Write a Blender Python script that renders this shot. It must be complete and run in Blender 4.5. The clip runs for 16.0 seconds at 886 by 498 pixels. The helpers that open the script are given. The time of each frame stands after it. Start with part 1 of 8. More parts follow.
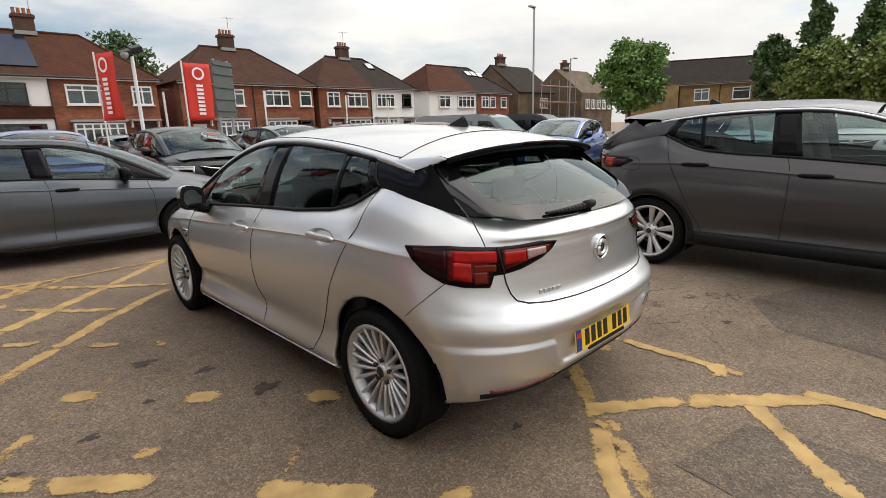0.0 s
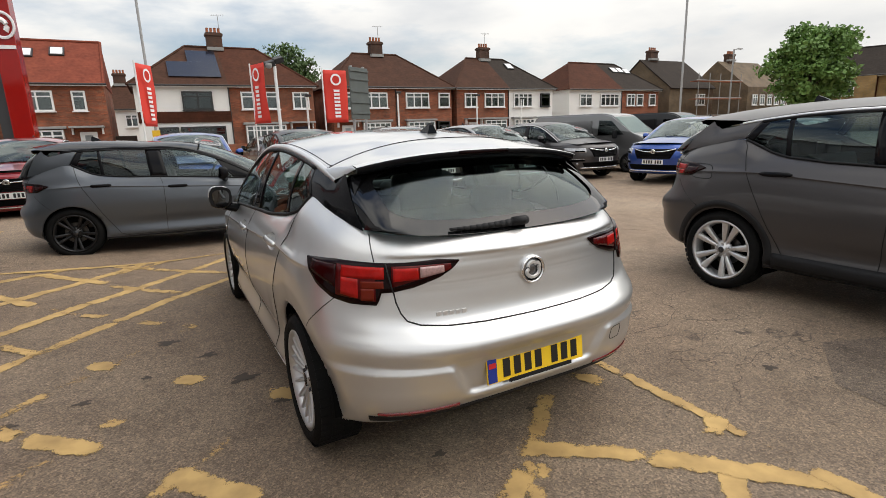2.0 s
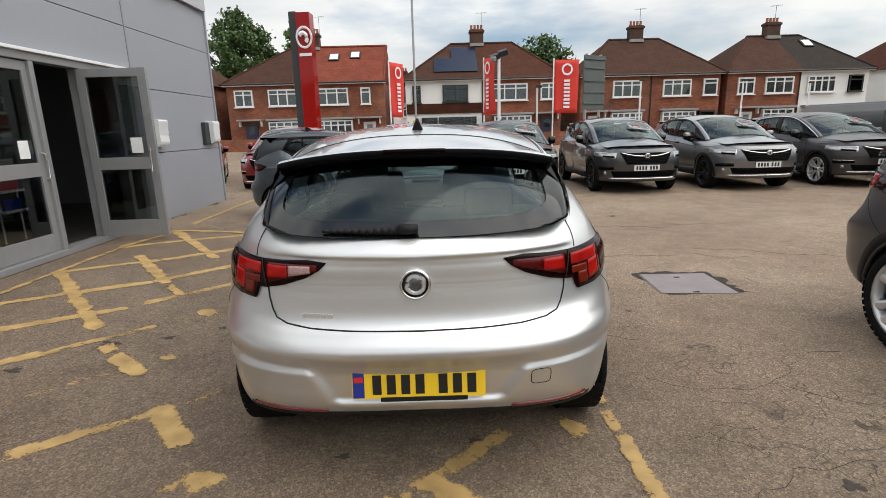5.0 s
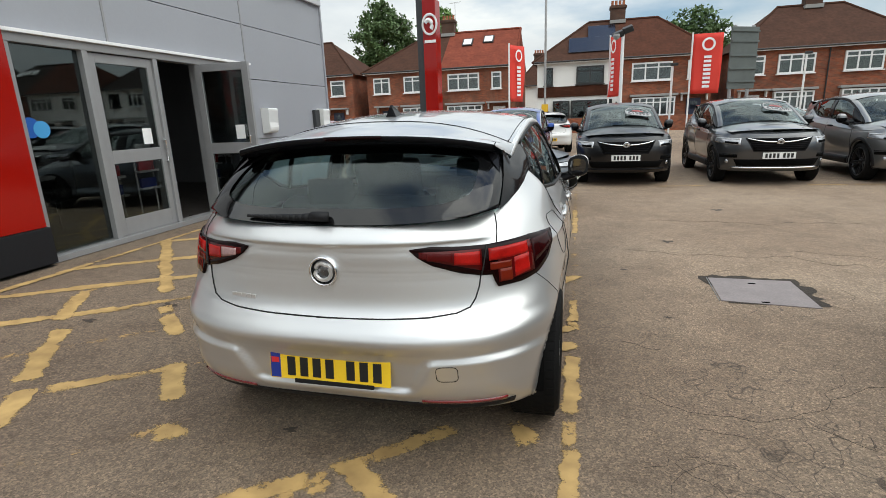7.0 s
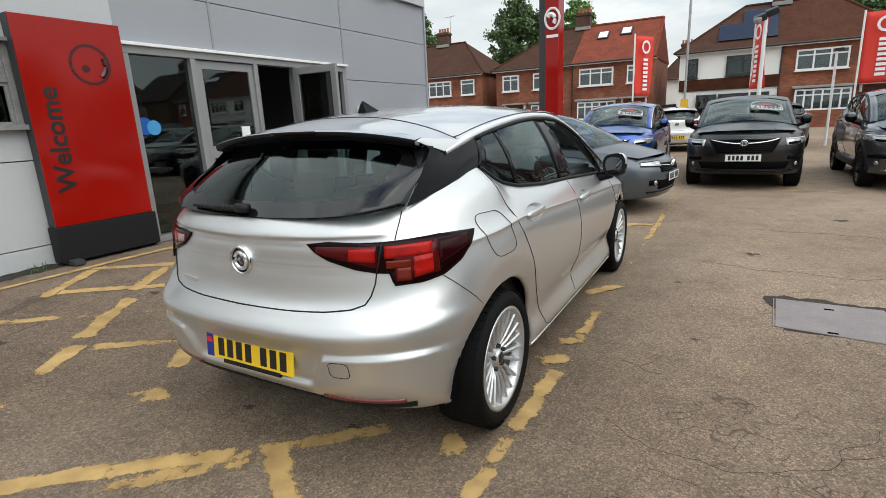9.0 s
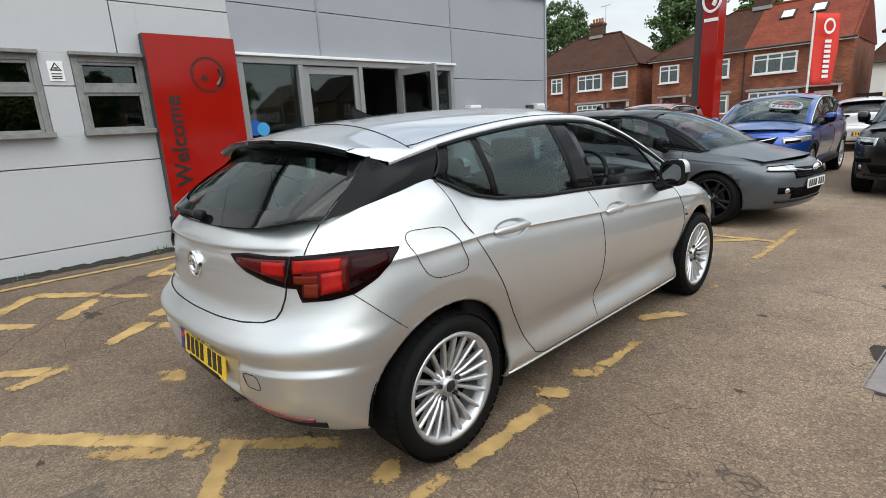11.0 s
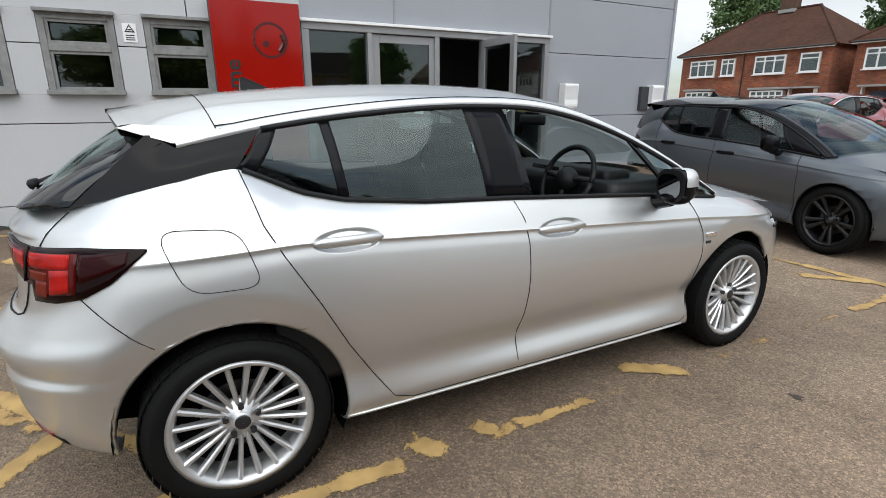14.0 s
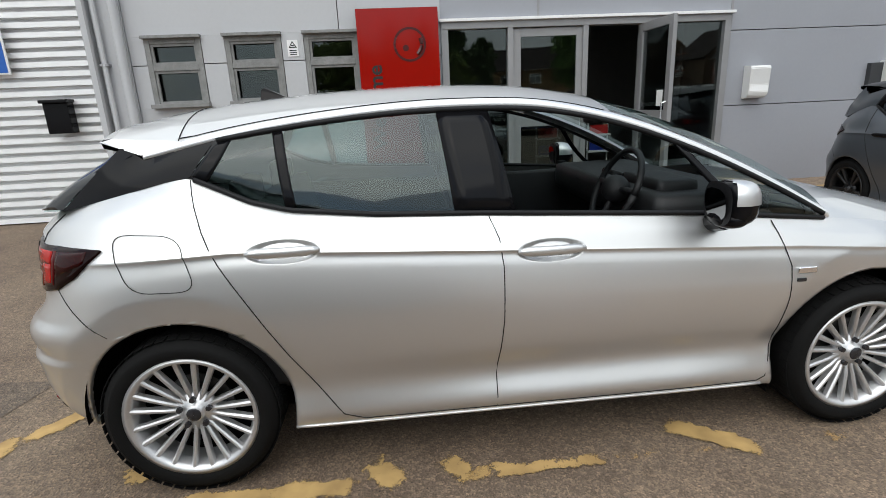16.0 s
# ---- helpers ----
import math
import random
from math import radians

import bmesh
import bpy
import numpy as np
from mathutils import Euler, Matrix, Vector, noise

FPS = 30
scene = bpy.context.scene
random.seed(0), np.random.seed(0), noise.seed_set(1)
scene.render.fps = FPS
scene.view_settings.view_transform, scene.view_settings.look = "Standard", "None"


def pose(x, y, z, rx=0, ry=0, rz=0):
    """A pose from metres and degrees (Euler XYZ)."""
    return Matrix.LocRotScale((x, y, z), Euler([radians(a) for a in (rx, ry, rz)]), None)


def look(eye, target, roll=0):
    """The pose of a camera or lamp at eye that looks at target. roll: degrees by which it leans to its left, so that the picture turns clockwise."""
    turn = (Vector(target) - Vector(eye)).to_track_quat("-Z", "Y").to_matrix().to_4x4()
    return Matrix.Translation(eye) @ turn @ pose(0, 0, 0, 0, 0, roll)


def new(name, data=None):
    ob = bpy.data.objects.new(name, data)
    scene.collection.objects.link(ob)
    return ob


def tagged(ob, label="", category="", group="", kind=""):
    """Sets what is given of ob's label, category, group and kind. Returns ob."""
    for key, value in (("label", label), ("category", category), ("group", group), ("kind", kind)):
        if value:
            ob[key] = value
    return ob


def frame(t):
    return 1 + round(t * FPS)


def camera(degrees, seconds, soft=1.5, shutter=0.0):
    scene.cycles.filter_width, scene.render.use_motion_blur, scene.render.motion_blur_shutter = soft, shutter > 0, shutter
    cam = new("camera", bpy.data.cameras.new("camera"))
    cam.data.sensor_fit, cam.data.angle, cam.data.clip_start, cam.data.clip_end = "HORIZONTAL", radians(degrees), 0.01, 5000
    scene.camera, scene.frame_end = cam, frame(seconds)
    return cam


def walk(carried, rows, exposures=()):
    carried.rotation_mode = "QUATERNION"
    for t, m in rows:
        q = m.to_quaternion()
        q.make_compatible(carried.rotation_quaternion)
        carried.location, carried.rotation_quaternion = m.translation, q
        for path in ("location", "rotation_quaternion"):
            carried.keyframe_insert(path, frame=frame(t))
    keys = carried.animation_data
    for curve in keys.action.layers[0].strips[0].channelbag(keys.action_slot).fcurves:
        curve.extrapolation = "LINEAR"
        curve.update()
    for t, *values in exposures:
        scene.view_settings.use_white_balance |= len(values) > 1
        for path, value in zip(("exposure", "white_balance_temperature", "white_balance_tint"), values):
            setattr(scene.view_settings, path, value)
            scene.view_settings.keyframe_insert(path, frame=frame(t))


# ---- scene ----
import itertools

cam = camera(81.6, 16.0, 0.8)
PATH = [
    (0, (-2.165, -1.827, 1.448), (-0.808, -0.433, 0.983), -1.6),
    (0.5, (-1.969, -2.036, 1.468), (-0.738, -0.529, 1.008), -2.0),
    (1, (-1.769, -2.148, 1.46), (-0.625, -0.571, 1.006), -2.7),
    (1.5, (-1.521, -2.199, 1.466), (-0.466, -0.562, 1.011), -0.9),
    (2, (-1.306, -2.318, 1.456), (-0.379, -0.604, 1.006), -1.9),
    (2.5, (-1.097, -2.454, 1.47), (-0.289, -0.682, 1.014), -2.6),
    (3, (-0.857, -2.487, 1.454), (-0.181, -0.659, 1.001), -1.1),
    (3.5, (-0.63, -2.52, 1.461), (-0.102, -0.645, 1.01), -0.6),
    (4, (-0.356, -2.597, 1.471), (-0.062, -0.67, 1.024), -1.3),
    (4.5, (-0.134, -2.59, 1.46), (0.012, -0.646, 1.014), -1.8),
    (4.7, (-0.036, -2.562, 1.454), (0.061, -0.615, 1.004), -1.7),
    (6.8, (0.867, -2.397, 1.432), (0.412, -0.513, 0.935), -2.0),
    (7, (0.947, -2.367, 1.43), (0.452, -0.494, 0.933), -2.2),
    (7.5, (1.219, -2.344, 1.422), (0.539, -0.527, 0.935), -2.4),
    (8, (1.41, -2.271, 1.41), (0.635, -0.492, 0.929), -2.7),
    (8.5, (1.554, -2.114, 1.404), (0.686, -0.38, 0.914), -1.9),
    (9, (1.725, -2.0, 1.383), (0.762, -0.315, 0.899), -2.7),
    (9.5, (1.937, -1.92, 1.399), (0.807, -0.337, 0.932), -3.2),
    (9.7, (1.979, -1.862, 1.397), (0.82, -0.301, 0.93), -3.2),
    (11.8, (2.42, -1.012, 1.39), (0.89, 0.18, 0.903), -1.4),
    (12, (2.432, -0.932, 1.39), (0.893, 0.243, 0.89), -0.3),
    (12.5, (2.465, -0.742, 1.376), (0.875, 0.354, 0.857), -0.2),
    (13, (2.543, -0.509, 1.38), (0.888, 0.486, 0.858), -0.2),
    (13.5, (2.56, -0.308, 1.368), (0.885, 0.641, 0.826), -0.5),
    (14, (2.561, -0.104, 1.381), (0.856, 0.789, 0.837), -0.1),
    (14.5, (2.602, 0.111, 1.39), (0.835, 0.873, 0.846), -0.7),
    (15, (2.631, 0.332, 1.396), (0.807, 0.946, 0.85), -1.7),
    (15.5, (2.592, 0.547, 1.39), (0.735, 1.041, 0.839), -2.0),
    (16, (2.622, 0.805, 1.393), (0.705, 0.973, 0.847), -2.6),
]
walk(cam, [(t, look(eye, target, roll)) for t, eye, target, roll in PATH],
     [(0.0, 0.12, 6800, 9), (4.7, 0.08, 6600, 8), (7.0, 0.12, 6400, 4), (9.7, 0.12, 6350, 4), (12.0, 0.26, 6250, 5), (14.0, 0.18, 6250, 6), (16.0, 0.10, 6300, 6)])

# ---- light ----
world = bpy.data.worlds.new("sky")
scene.world = world
world.use_nodes = True
wn, wl = world.node_tree.nodes, world.node_tree.links
wn.clear()
SUN_EL, SUN_AZ = 50.0, 112.0
w_sky = wn.new("ShaderNodeTexSky")
w_sky.sky_type, w_sky.sun_disc = "NISHITA", False
w_sky.sun_elevation, w_sky.sun_rotation = radians(SUN_EL), radians(SUN_AZ)
w_co = wn.new("ShaderNodeTexCoord")
w_map = wn.new("ShaderNodeMapping")
w_map.inputs["Scale"].default_value = (1.0, 1.0, 3.2)
w_map.inputs["Location"].default_value = (0.4, 0.9, 0.3)
w_noise = wn.new("ShaderNodeTexNoise")
w_noise.inputs["Scale"].default_value, w_noise.inputs["Detail"].default_value, w_noise.inputs["Roughness"].default_value = 1.7, 7.0, 0.55
w_ramp = wn.new("ShaderNodeValToRGB")
w_ramp.color_ramp.elements[0].position, w_ramp.color_ramp.elements[1].position = 0.35, 0.51
w_noise2 = wn.new("ShaderNodeTexNoise")
w_noise2.inputs["Scale"].default_value, w_noise2.inputs["Detail"].default_value = 3.1, 6.0
w_cloud = wn.new("ShaderNodeValToRGB")
w_cloud.color_ramp.elements[0].color, w_cloud.color_ramp.elements[0].position = (5.9, 6.1, 6.45, 1), 0.34
w_cloud.color_ramp.elements[1].color, w_cloud.color_ramp.elements[1].position = (7.9, 7.9, 7.9, 1), 0.60
w_mix = wn.new("ShaderNodeMix")
w_mix.data_type = "RGBA"
w_bg = wn.new("ShaderNodeBackground")
w_bg.inputs["Strength"].default_value = 0.115
w_out = wn.new("ShaderNodeOutputWorld")
# an overcast sky is brighter overhead than at the horizon
w_sep, w_grad, w_scale = wn.new("ShaderNodeSeparateXYZ"), wn.new("ShaderNodeMapRange"), wn.new("ShaderNodeVectorMath")
w_grad.inputs["From Min"].default_value, w_grad.inputs["From Max"].default_value = 0.05, 0.95
w_grad.inputs["To Min"].default_value, w_grad.inputs["To Max"].default_value = 0.90, 1.85
w_scale.operation = "SCALE"
wl.new(w_co.outputs["Generated"], w_sep.inputs[0])
wl.new(w_sep.outputs["Z"], w_grad.inputs["Value"])
wl.new(w_co.outputs["Generated"], w_map.inputs["Vector"])
wl.new(w_map.outputs["Vector"], w_noise.inputs["Vector"])
wl.new(w_map.outputs["Vector"], w_noise2.inputs["Vector"])
wl.new(w_noise.outputs["Fac"], w_ramp.inputs["Fac"])
wl.new(w_noise2.outputs["Fac"], w_cloud.inputs["Fac"])
wl.new(w_ramp.outputs["Color"], w_mix.inputs["Factor"])
wl.new(w_sky.outputs["Color"], w_mix.inputs["A"])
wl.new(w_cloud.outputs["Color"], w_mix.inputs["B"])
wl.new(w_mix.outputs["Result"], w_scale.inputs[0])
wl.new(w_grad.outputs["Result"], w_scale.inputs["Scale"])
wl.new(w_scale.outputs["Vector"], w_bg.inputs["Color"])
wl.new(w_bg.outputs["Background"], w_out.inputs["Surface"])

sun_data = bpy.data.lights.new("sun", "SUN")
sun_data.energy, sun_data.angle, sun_data.color = 1.65, radians(75), (1.0, 0.96, 0.9)
sun_lamp = new("sun", sun_data)
sun_lamp.matrix_world = look((8 * math.sin(radians(SUN_AZ)), 8 * math.cos(radians(SUN_AZ)), 11), (0, 0, 0))


# ---- materials ----
def material(name, base, rough=0.5, metal=0.0, var=0.12, scale=6.0, fine=0.06, fscale=90.0, bump=0.0, bscale=200.0, coat=0.0, spec=0.5, rvar=0.08, coords="Object"):
    """A surface whose colour and gloss vary at two scales, with a fine relief."""
    m = bpy.data.materials.new(name)
    m.use_nodes = True
    n, l = m.node_tree.nodes, m.node_tree.links
    b = n["Principled BSDF"]
    b.inputs["Metallic"].default_value = metal
    b.inputs["Coat Weight"].default_value = coat
    b.inputs["Coat Roughness"].default_value = 0.03
    b.inputs["Specular IOR Level"].default_value = spec
    co = n.new("ShaderNodeTexCoord")
    big, small = n.new("ShaderNodeTexNoise"), n.new("ShaderNodeTexNoise")
    big.inputs["Scale"].default_value, big.inputs["Detail"].default_value = scale, 5.0
    small.inputs["Scale"].default_value, small.inputs["Detail"].default_value = fscale, 3.0
    l.new(co.outputs[coords], big.inputs["Vector"])
    l.new(co.outputs[coords], small.inputs["Vector"])
    gain = n.new("ShaderNodeMath")
    gain.operation = "MULTIPLY_ADD"
    gain.inputs[1].default_value, gain.inputs[2].default_value = 2 * var, 1.0 - var
    l.new(big.outputs["Fac"], gain.inputs[0])
    gain2 = n.new("ShaderNodeMath")
    gain2.operation = "MULTIPLY_ADD"
    gain2.inputs[1].default_value, gain2.inputs[2].default_value = 2 * fine, 1.0 - fine
    l.new(small.outputs["Fac"], gain2.inputs[0])
    prod = n.new("ShaderNodeMath")
    prod.operation = "MULTIPLY"
    l.new(gain.outputs[0], prod.inputs[0])
    l.new(gain2.outputs[0], prod.inputs[1])
    tint = n.new("ShaderNodeVectorMath")
    tint.operation = "SCALE"
    tint.inputs[0].default_value = base
    l.new(prod.outputs[0], tint.inputs["Scale"])
    l.new(tint.outputs["Vector"], b.inputs["Base Color"])
    rr = n.new("ShaderNodeMath")
    rr.operation = "MULTIPLY_ADD"
    rr.inputs[1].default_value, rr.inputs[2].default_value = 2 * rvar, max(rough - rvar, 0.02)
    l.new(big.outputs["Fac"], rr.inputs[0])
    l.new(rr.outputs[0], b.inputs["Roughness"])
    if bump:
        grain, bm = n.new("ShaderNodeTexNoise"), n.new("ShaderNodeBump")
        grain.inputs["Scale"].default_value, grain.inputs["Detail"].default_value = bscale, 4.0
        bm.inputs["Strength"].default_value, bm.inputs["Distance"].default_value = bump, 0.01
        l.new(co.outputs[coords], grain.inputs["Vector"])
        l.new(grain.outputs["Fac"], bm.inputs["Height"])
        l.new(bm.outputs["Normal"], b.inputs["Normal"])
    return m


def paint(name, base, metal=0.7, rough=0.32, coat=1.0):
    """Car paint: a flaked base under a clear coat."""
    return material(name, base, rough, metal, var=0.01, scale=1.5, fine=0.02, fscale=900.0, coat=coat, rvar=0.01)


def glass(name, tint=(0.3, 0.34, 0.34), ior=1.5):
    m = bpy.data.materials.new(name)
    m.use_nodes = True
    n, l = m.node_tree.nodes, m.node_tree.links
    n.clear()
    out, mix = n.new("ShaderNodeOutputMaterial"), n.new("ShaderNodeMixShader")
    clear, gloss, fr, power, fres = n.new("ShaderNodeBsdfTransparent"), n.new("ShaderNodeBsdfGlossy"), n.new("ShaderNodeLayerWeight"), n.new("ShaderNodeMath"), n.new("ShaderNodeMath")
    clear.inputs["Color"].default_value = (*tint, 1)
    gloss.inputs["Roughness"].default_value = 0.015
    gloss.inputs["Color"].default_value = (0.86, 0.96, 0.95, 1)
    f0 = ((ior - 1) / (ior + 1)) ** 2
    fr.inputs["Blend"].default_value = 0.5
    power.operation, fres.operation = "POWER", "MULTIPLY_ADD"
    power.inputs[1].default_value, fres.inputs[1].default_value, fres.inputs[2].default_value = 5.0, 1 - f0, f0
    l.new(fr.outputs["Facing"], power.inputs[0])
    l.new(power.outputs[0], fres.inputs[0])
    geo, nz, add = n.new("ShaderNodeTexCoord"), n.new("ShaderNodeTexNoise"), n.new("ShaderNodeMath")
    nz.inputs["Scale"].default_value = 3.0
    l.new(geo.outputs["Object"], nz.inputs["Vector"])
    add.operation = "MULTIPLY_ADD"
    add.inputs[1].default_value, add.inputs[2].default_value = 0.02, 0.008
    l.new(nz.outputs["Fac"], add.inputs[0])
    l.new(add.outputs[0], gloss.inputs["Roughness"])
    l.new(fres.outputs[0], mix.inputs["Fac"])
    l.new(clear.outputs[0], mix.inputs[1])
    l.new(gloss.outputs[0], mix.inputs[2])
    l.new(mix.outputs[0], out.inputs["Surface"])
    return m


SILVER = paint("silver_paint", (0.65, 0.65, 0.645), 0.86, 0.41)
GREY = paint("grey_paint", (0.090, 0.100, 0.114), 0.5, 0.34, 0.4)
UMBER = paint("dark_grey_paint", (0.055, 0.051, 0.052), 0.35, 0.33, 0.30)
BLACKP = paint("black_paint", (0.006, 0.006, 0.007), 0.1, 0.3, 0.35)
BLUEP = paint("blue_paint", (0.012, 0.06, 0.30), 0.5, 0.28)
GREYD = paint("graphite_paint", (0.055, 0.057, 0.060), 0.5, 0.28)
MIDGREY = paint("mid_grey_paint", (0.20, 0.20, 0.20), 0.7, 0.3)
REDP = paint("red_paint", (0.25, 0.012, 0.018), 0.4, 0.28)
WHITEP = paint("white_paint", (0.75, 0.75, 0.74), 0.0, 0.3)
GLOSSBLACK = material("gloss_black_plastic", (0.006, 0.006, 0.007), 0.10, 0.0, spec=0.13, rvar=0.02)
FRIT = material("black_glass_border", (0.005, 0.005, 0.0055), 0.04, spec=0.5, rvar=0.01)
TRIM = material("black_trim", (0.009, 0.009, 0.010), 0.55, bump=0.15, bscale=400, spec=0.25)
RUBBER = material("tyre_rubber", (0.007, 0.007, 0.007), 0.75, bump=0.2, bscale=160, spec=0.12)
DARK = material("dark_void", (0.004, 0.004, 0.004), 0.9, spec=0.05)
CHROME = material("chrome", (0.86, 0.86, 0.87), 0.10, 1.0, var=0.03, rvar=0.03)
ALLOY = material("alloy", (0.60, 0.60, 0.605), 0.38, 0.75, var=0.04)
ALLOYDARK = material("dark_alloy", (0.02, 0.02, 0.021), 0.3, 0.5)
LENSRED = material("red_lens", (0.33, 0.008, 0.006), 0.12, spec=0.18, var=0.55, scale=22, fine=0.25, fscale=160, rvar=0.03)
LENSDEEP = material("deep_red_lens", (0.075, 0.003, 0.003), 0.12, spec=0.2, var=0.4, scale=12, rvar=0.03)
LENSDARK = material("smoked_lens", (0.007, 0.001, 0.0012), 0.05, spec=0.12, rvar=0.02)
LENSCLEAR = material("clear_lens", (0.42, 0.26, 0.25), 0.25, 0.3, coat=0.3, fscale=120, fine=0.5)
HEADLAMP = material("headlamp_lens", (0.45, 0.46, 0.48), 0.12, 0.6, coat=1.0, var=0.5, scale=16)
GLASS = glass("car_glass", (0.55, 0.62, 0.61), 1.7)
REARGLASS = glass("rear_glass", (0.52, 0.63, 0.62), 1.62)
SIDEGLASS = glass("side_glass", (0.33, 0.45, 0.45), 1.7)
GLASSDARK = glass("privacy_glass", (0.26, 0.28, 0.285), 1.7)
PLATEY = material("yellow_plate", (0.86, 0.56, 0.02), 0.35, var=0.04, coat=0.3)
PLATEW = material("white_plate", (0.78, 0.78, 0.76), 0.35, var=0.04)
INK = material("black_ink", (0.01, 0.01, 0.01), 0.4)
INKBLUE = material("blue_ink", (0.01, 0.03, 0.25), 0.4)
INKRED = material("red_ink", (0.6, 0.02, 0.02), 0.4)
INKWHITE = material("white_ink", (0.8, 0.8, 0.8), 0.4)
SEAT = material("dark_seat_cloth", (0.022, 0.022, 0.024), 0.85, bump=0.3, bscale=300)
CABIN = material("cabin_plastic", (0.009, 0.009, 0.010), 0.55, bump=0.2, bscale=300)
HEADLINE = material("pale_headlining", (0.35, 0.34, 0.32), 0.9)


# ---- building blocks ----
def empty(name, loc=(0, 0, 0), rz=0.0, label="", category="", group="", kind=""):
    ob = new(name)
    ob.empty_display_size = 0.2
    ob.matrix_basis = pose(*loc, 0, 0, rz)
    return tagged(ob, label, category, group, kind)


def part(name, bm, mat, parent=None, label="", smooth=False):
    """Link a bmesh as one mesh object, under a thing or a part."""
    me = bpy.data.meshes.new(name)
    bmesh.ops.recalc_face_normals(bm, faces=bm.faces)
    bm.to_mesh(me)
    bm.free()
    for m in (mat if isinstance(mat, (list, tuple)) else [mat]):
        me.materials.append(m)
    if smooth:
        for p in me.polygons:
            p.use_smooth = True
    ob = new(name, me)
    ob.parent = parent
    if label:
        ob["label"] = label
    return ob


def add_box(bm, c, s, bev=0.0, rot=None):
    """A box of size s round c, with bevelled edges."""
    m = Matrix.Translation(c) @ (rot or Matrix()) @ Matrix.Diagonal((*s, 1))
    vs = bmesh.ops.create_cube(bm, size=1.0, matrix=m)["verts"]
    if bev:
        es = list({e for v in vs for e in v.link_edges})
        bmesh.ops.bevel(bm, geom=es, offset=bev, segments=2, profile=0.7, affect="EDGES")
    return bm


def box(c, s, bev=0.0, rot=None):
    return add_box(bmesh.new(), c, s, bev, rot)


def add_rod(bm, a, b, r0, r1=None, seg=12):
    a, b = Vector(a), Vector(b)
    d = b - a
    m = Matrix.Translation((a + b) / 2) @ d.to_track_quat("Z", "Y").to_matrix().to_4x4()
    bmesh.ops.create_cone(bm, cap_ends=True, segments=seg, radius1=r0, radius2=r0 if r1 is None else r1, depth=d.length, matrix=m)
    return bm


def rod(a, b, r0, r1=None, seg=12):
    return add_rod(bmesh.new(), a, b, r0, r1, seg)


def add_tube(bm, pts, r, seg=6, flat=1.0):
    """A tube along a line of points."""
    pts = [Vector(p) for p in pts]
    rings = []
    for i, p in enumerate(pts):
        d = (pts[min(i + 1, len(pts) - 1)] - pts[max(i - 1, 0)]).normalized()
        q = d.to_track_quat("Z", "Y").to_matrix()
        rings.append([bm.verts.new(p + q @ Vector((math.cos(2 * math.pi * k / seg) * r * flat, math.sin(2 * math.pi * k / seg) * r, 0))) for k in range(seg)])
    for a, b in zip(rings, rings[1:]):
        for k in range(seg):
            bm.faces.new((a[k], a[(k + 1) % seg], b[(k + 1) % seg], b[k]))
    bm.faces.new(rings[0][::-1])
    bm.faces.new(rings[-1])
    return bm


def tube(pts, r, seg=6, flat=1.0):
    return add_tube(bmesh.new(), pts, r, seg, flat)


def add_grid(bm, rows):
    """A sheet through rows of points."""
    vs = [[bm.verts.new(p) for p in row] for row in rows]
    for a, b in zip(vs, vs[1:]):
        for i in range(len(a) - 1):
            bm.faces.new((a[i], a[i + 1], b[i + 1], b[i]))
    return vs


def lathe(profile, seg=48, axis="X"):
    """A body of revolution from (radius, along) points."""
    bm = bmesh.new()
    rings = []
    for r, h in profile:
        ring = []
        for k in range(seg):
            a = 2 * math.pi * k / seg
            ring.append(bm.verts.new((h, r * math.cos(a), r * math.sin(a)) if axis == "X" else (r * math.cos(a), r * math.sin(a), h)))
        rings.append(ring)
    for a, b in zip(rings, rings[1:]):
        for k in range(seg):
            bm.faces.new((a[k], a[(k + 1) % seg], b[(k + 1) % seg], b[k]))
    return bm


def prism(poly, axis, a, b):
    """A flat outline pushed from a to b along an axis; the outline's points hold the other two coordinates in order."""
    bm = bmesh.new()

    def put(p, h):
        return {"x": (h, p[0], p[1]), "y": (p[0], h, p[1]), "z": (p[0], p[1], h)}[axis]
    lo = [bm.verts.new(put(p, a)) for p in poly]
    hi = [bm.verts.new(put(p, b)) for p in poly]
    bm.faces.new(lo[::-1])
    bm.faces.new(hi)
    for i in range(len(poly)):
        j = (i + 1) % len(poly)
        bm.faces.new((lo[i], lo[j], hi[j], hi[i]))
    return bm


def curve(pts):
    """A smooth function through rows of (t, value, ...)."""
    t = np.array([p[0] for p in pts], float)
    v = np.array([p[1:] for p in pts], float)
    s = np.gradient(v, t, axis=0) if len(t) > 2 else np.repeat((v[1:] - v[:-1]) / (t[1] - t[0]), 2, 0)

    def at(x):
        x = min(max(x, t[0]), t[-1])
        i = min(max(int(np.searchsorted(t, x)) - 1, 0), len(t) - 2)
        h = t[i + 1] - t[i]
        u = (x - t[i]) / h
        r = (2 * u ** 3 - 3 * u * u + 1) * v[i] + (u ** 3 - 2 * u * u + u) * h * s[i] + (3 * u * u - 2 * u ** 3) * v[i + 1] + (u ** 3 - u * u) * h * s[i + 1]
        return float(r[0]) if len(r) == 1 else r
    return at


def lin(pts):
    xs, ys = [p[0] for p in pts], [p[1] for p in pts]
    return lambda x: float(np.interp(x, xs, ys))


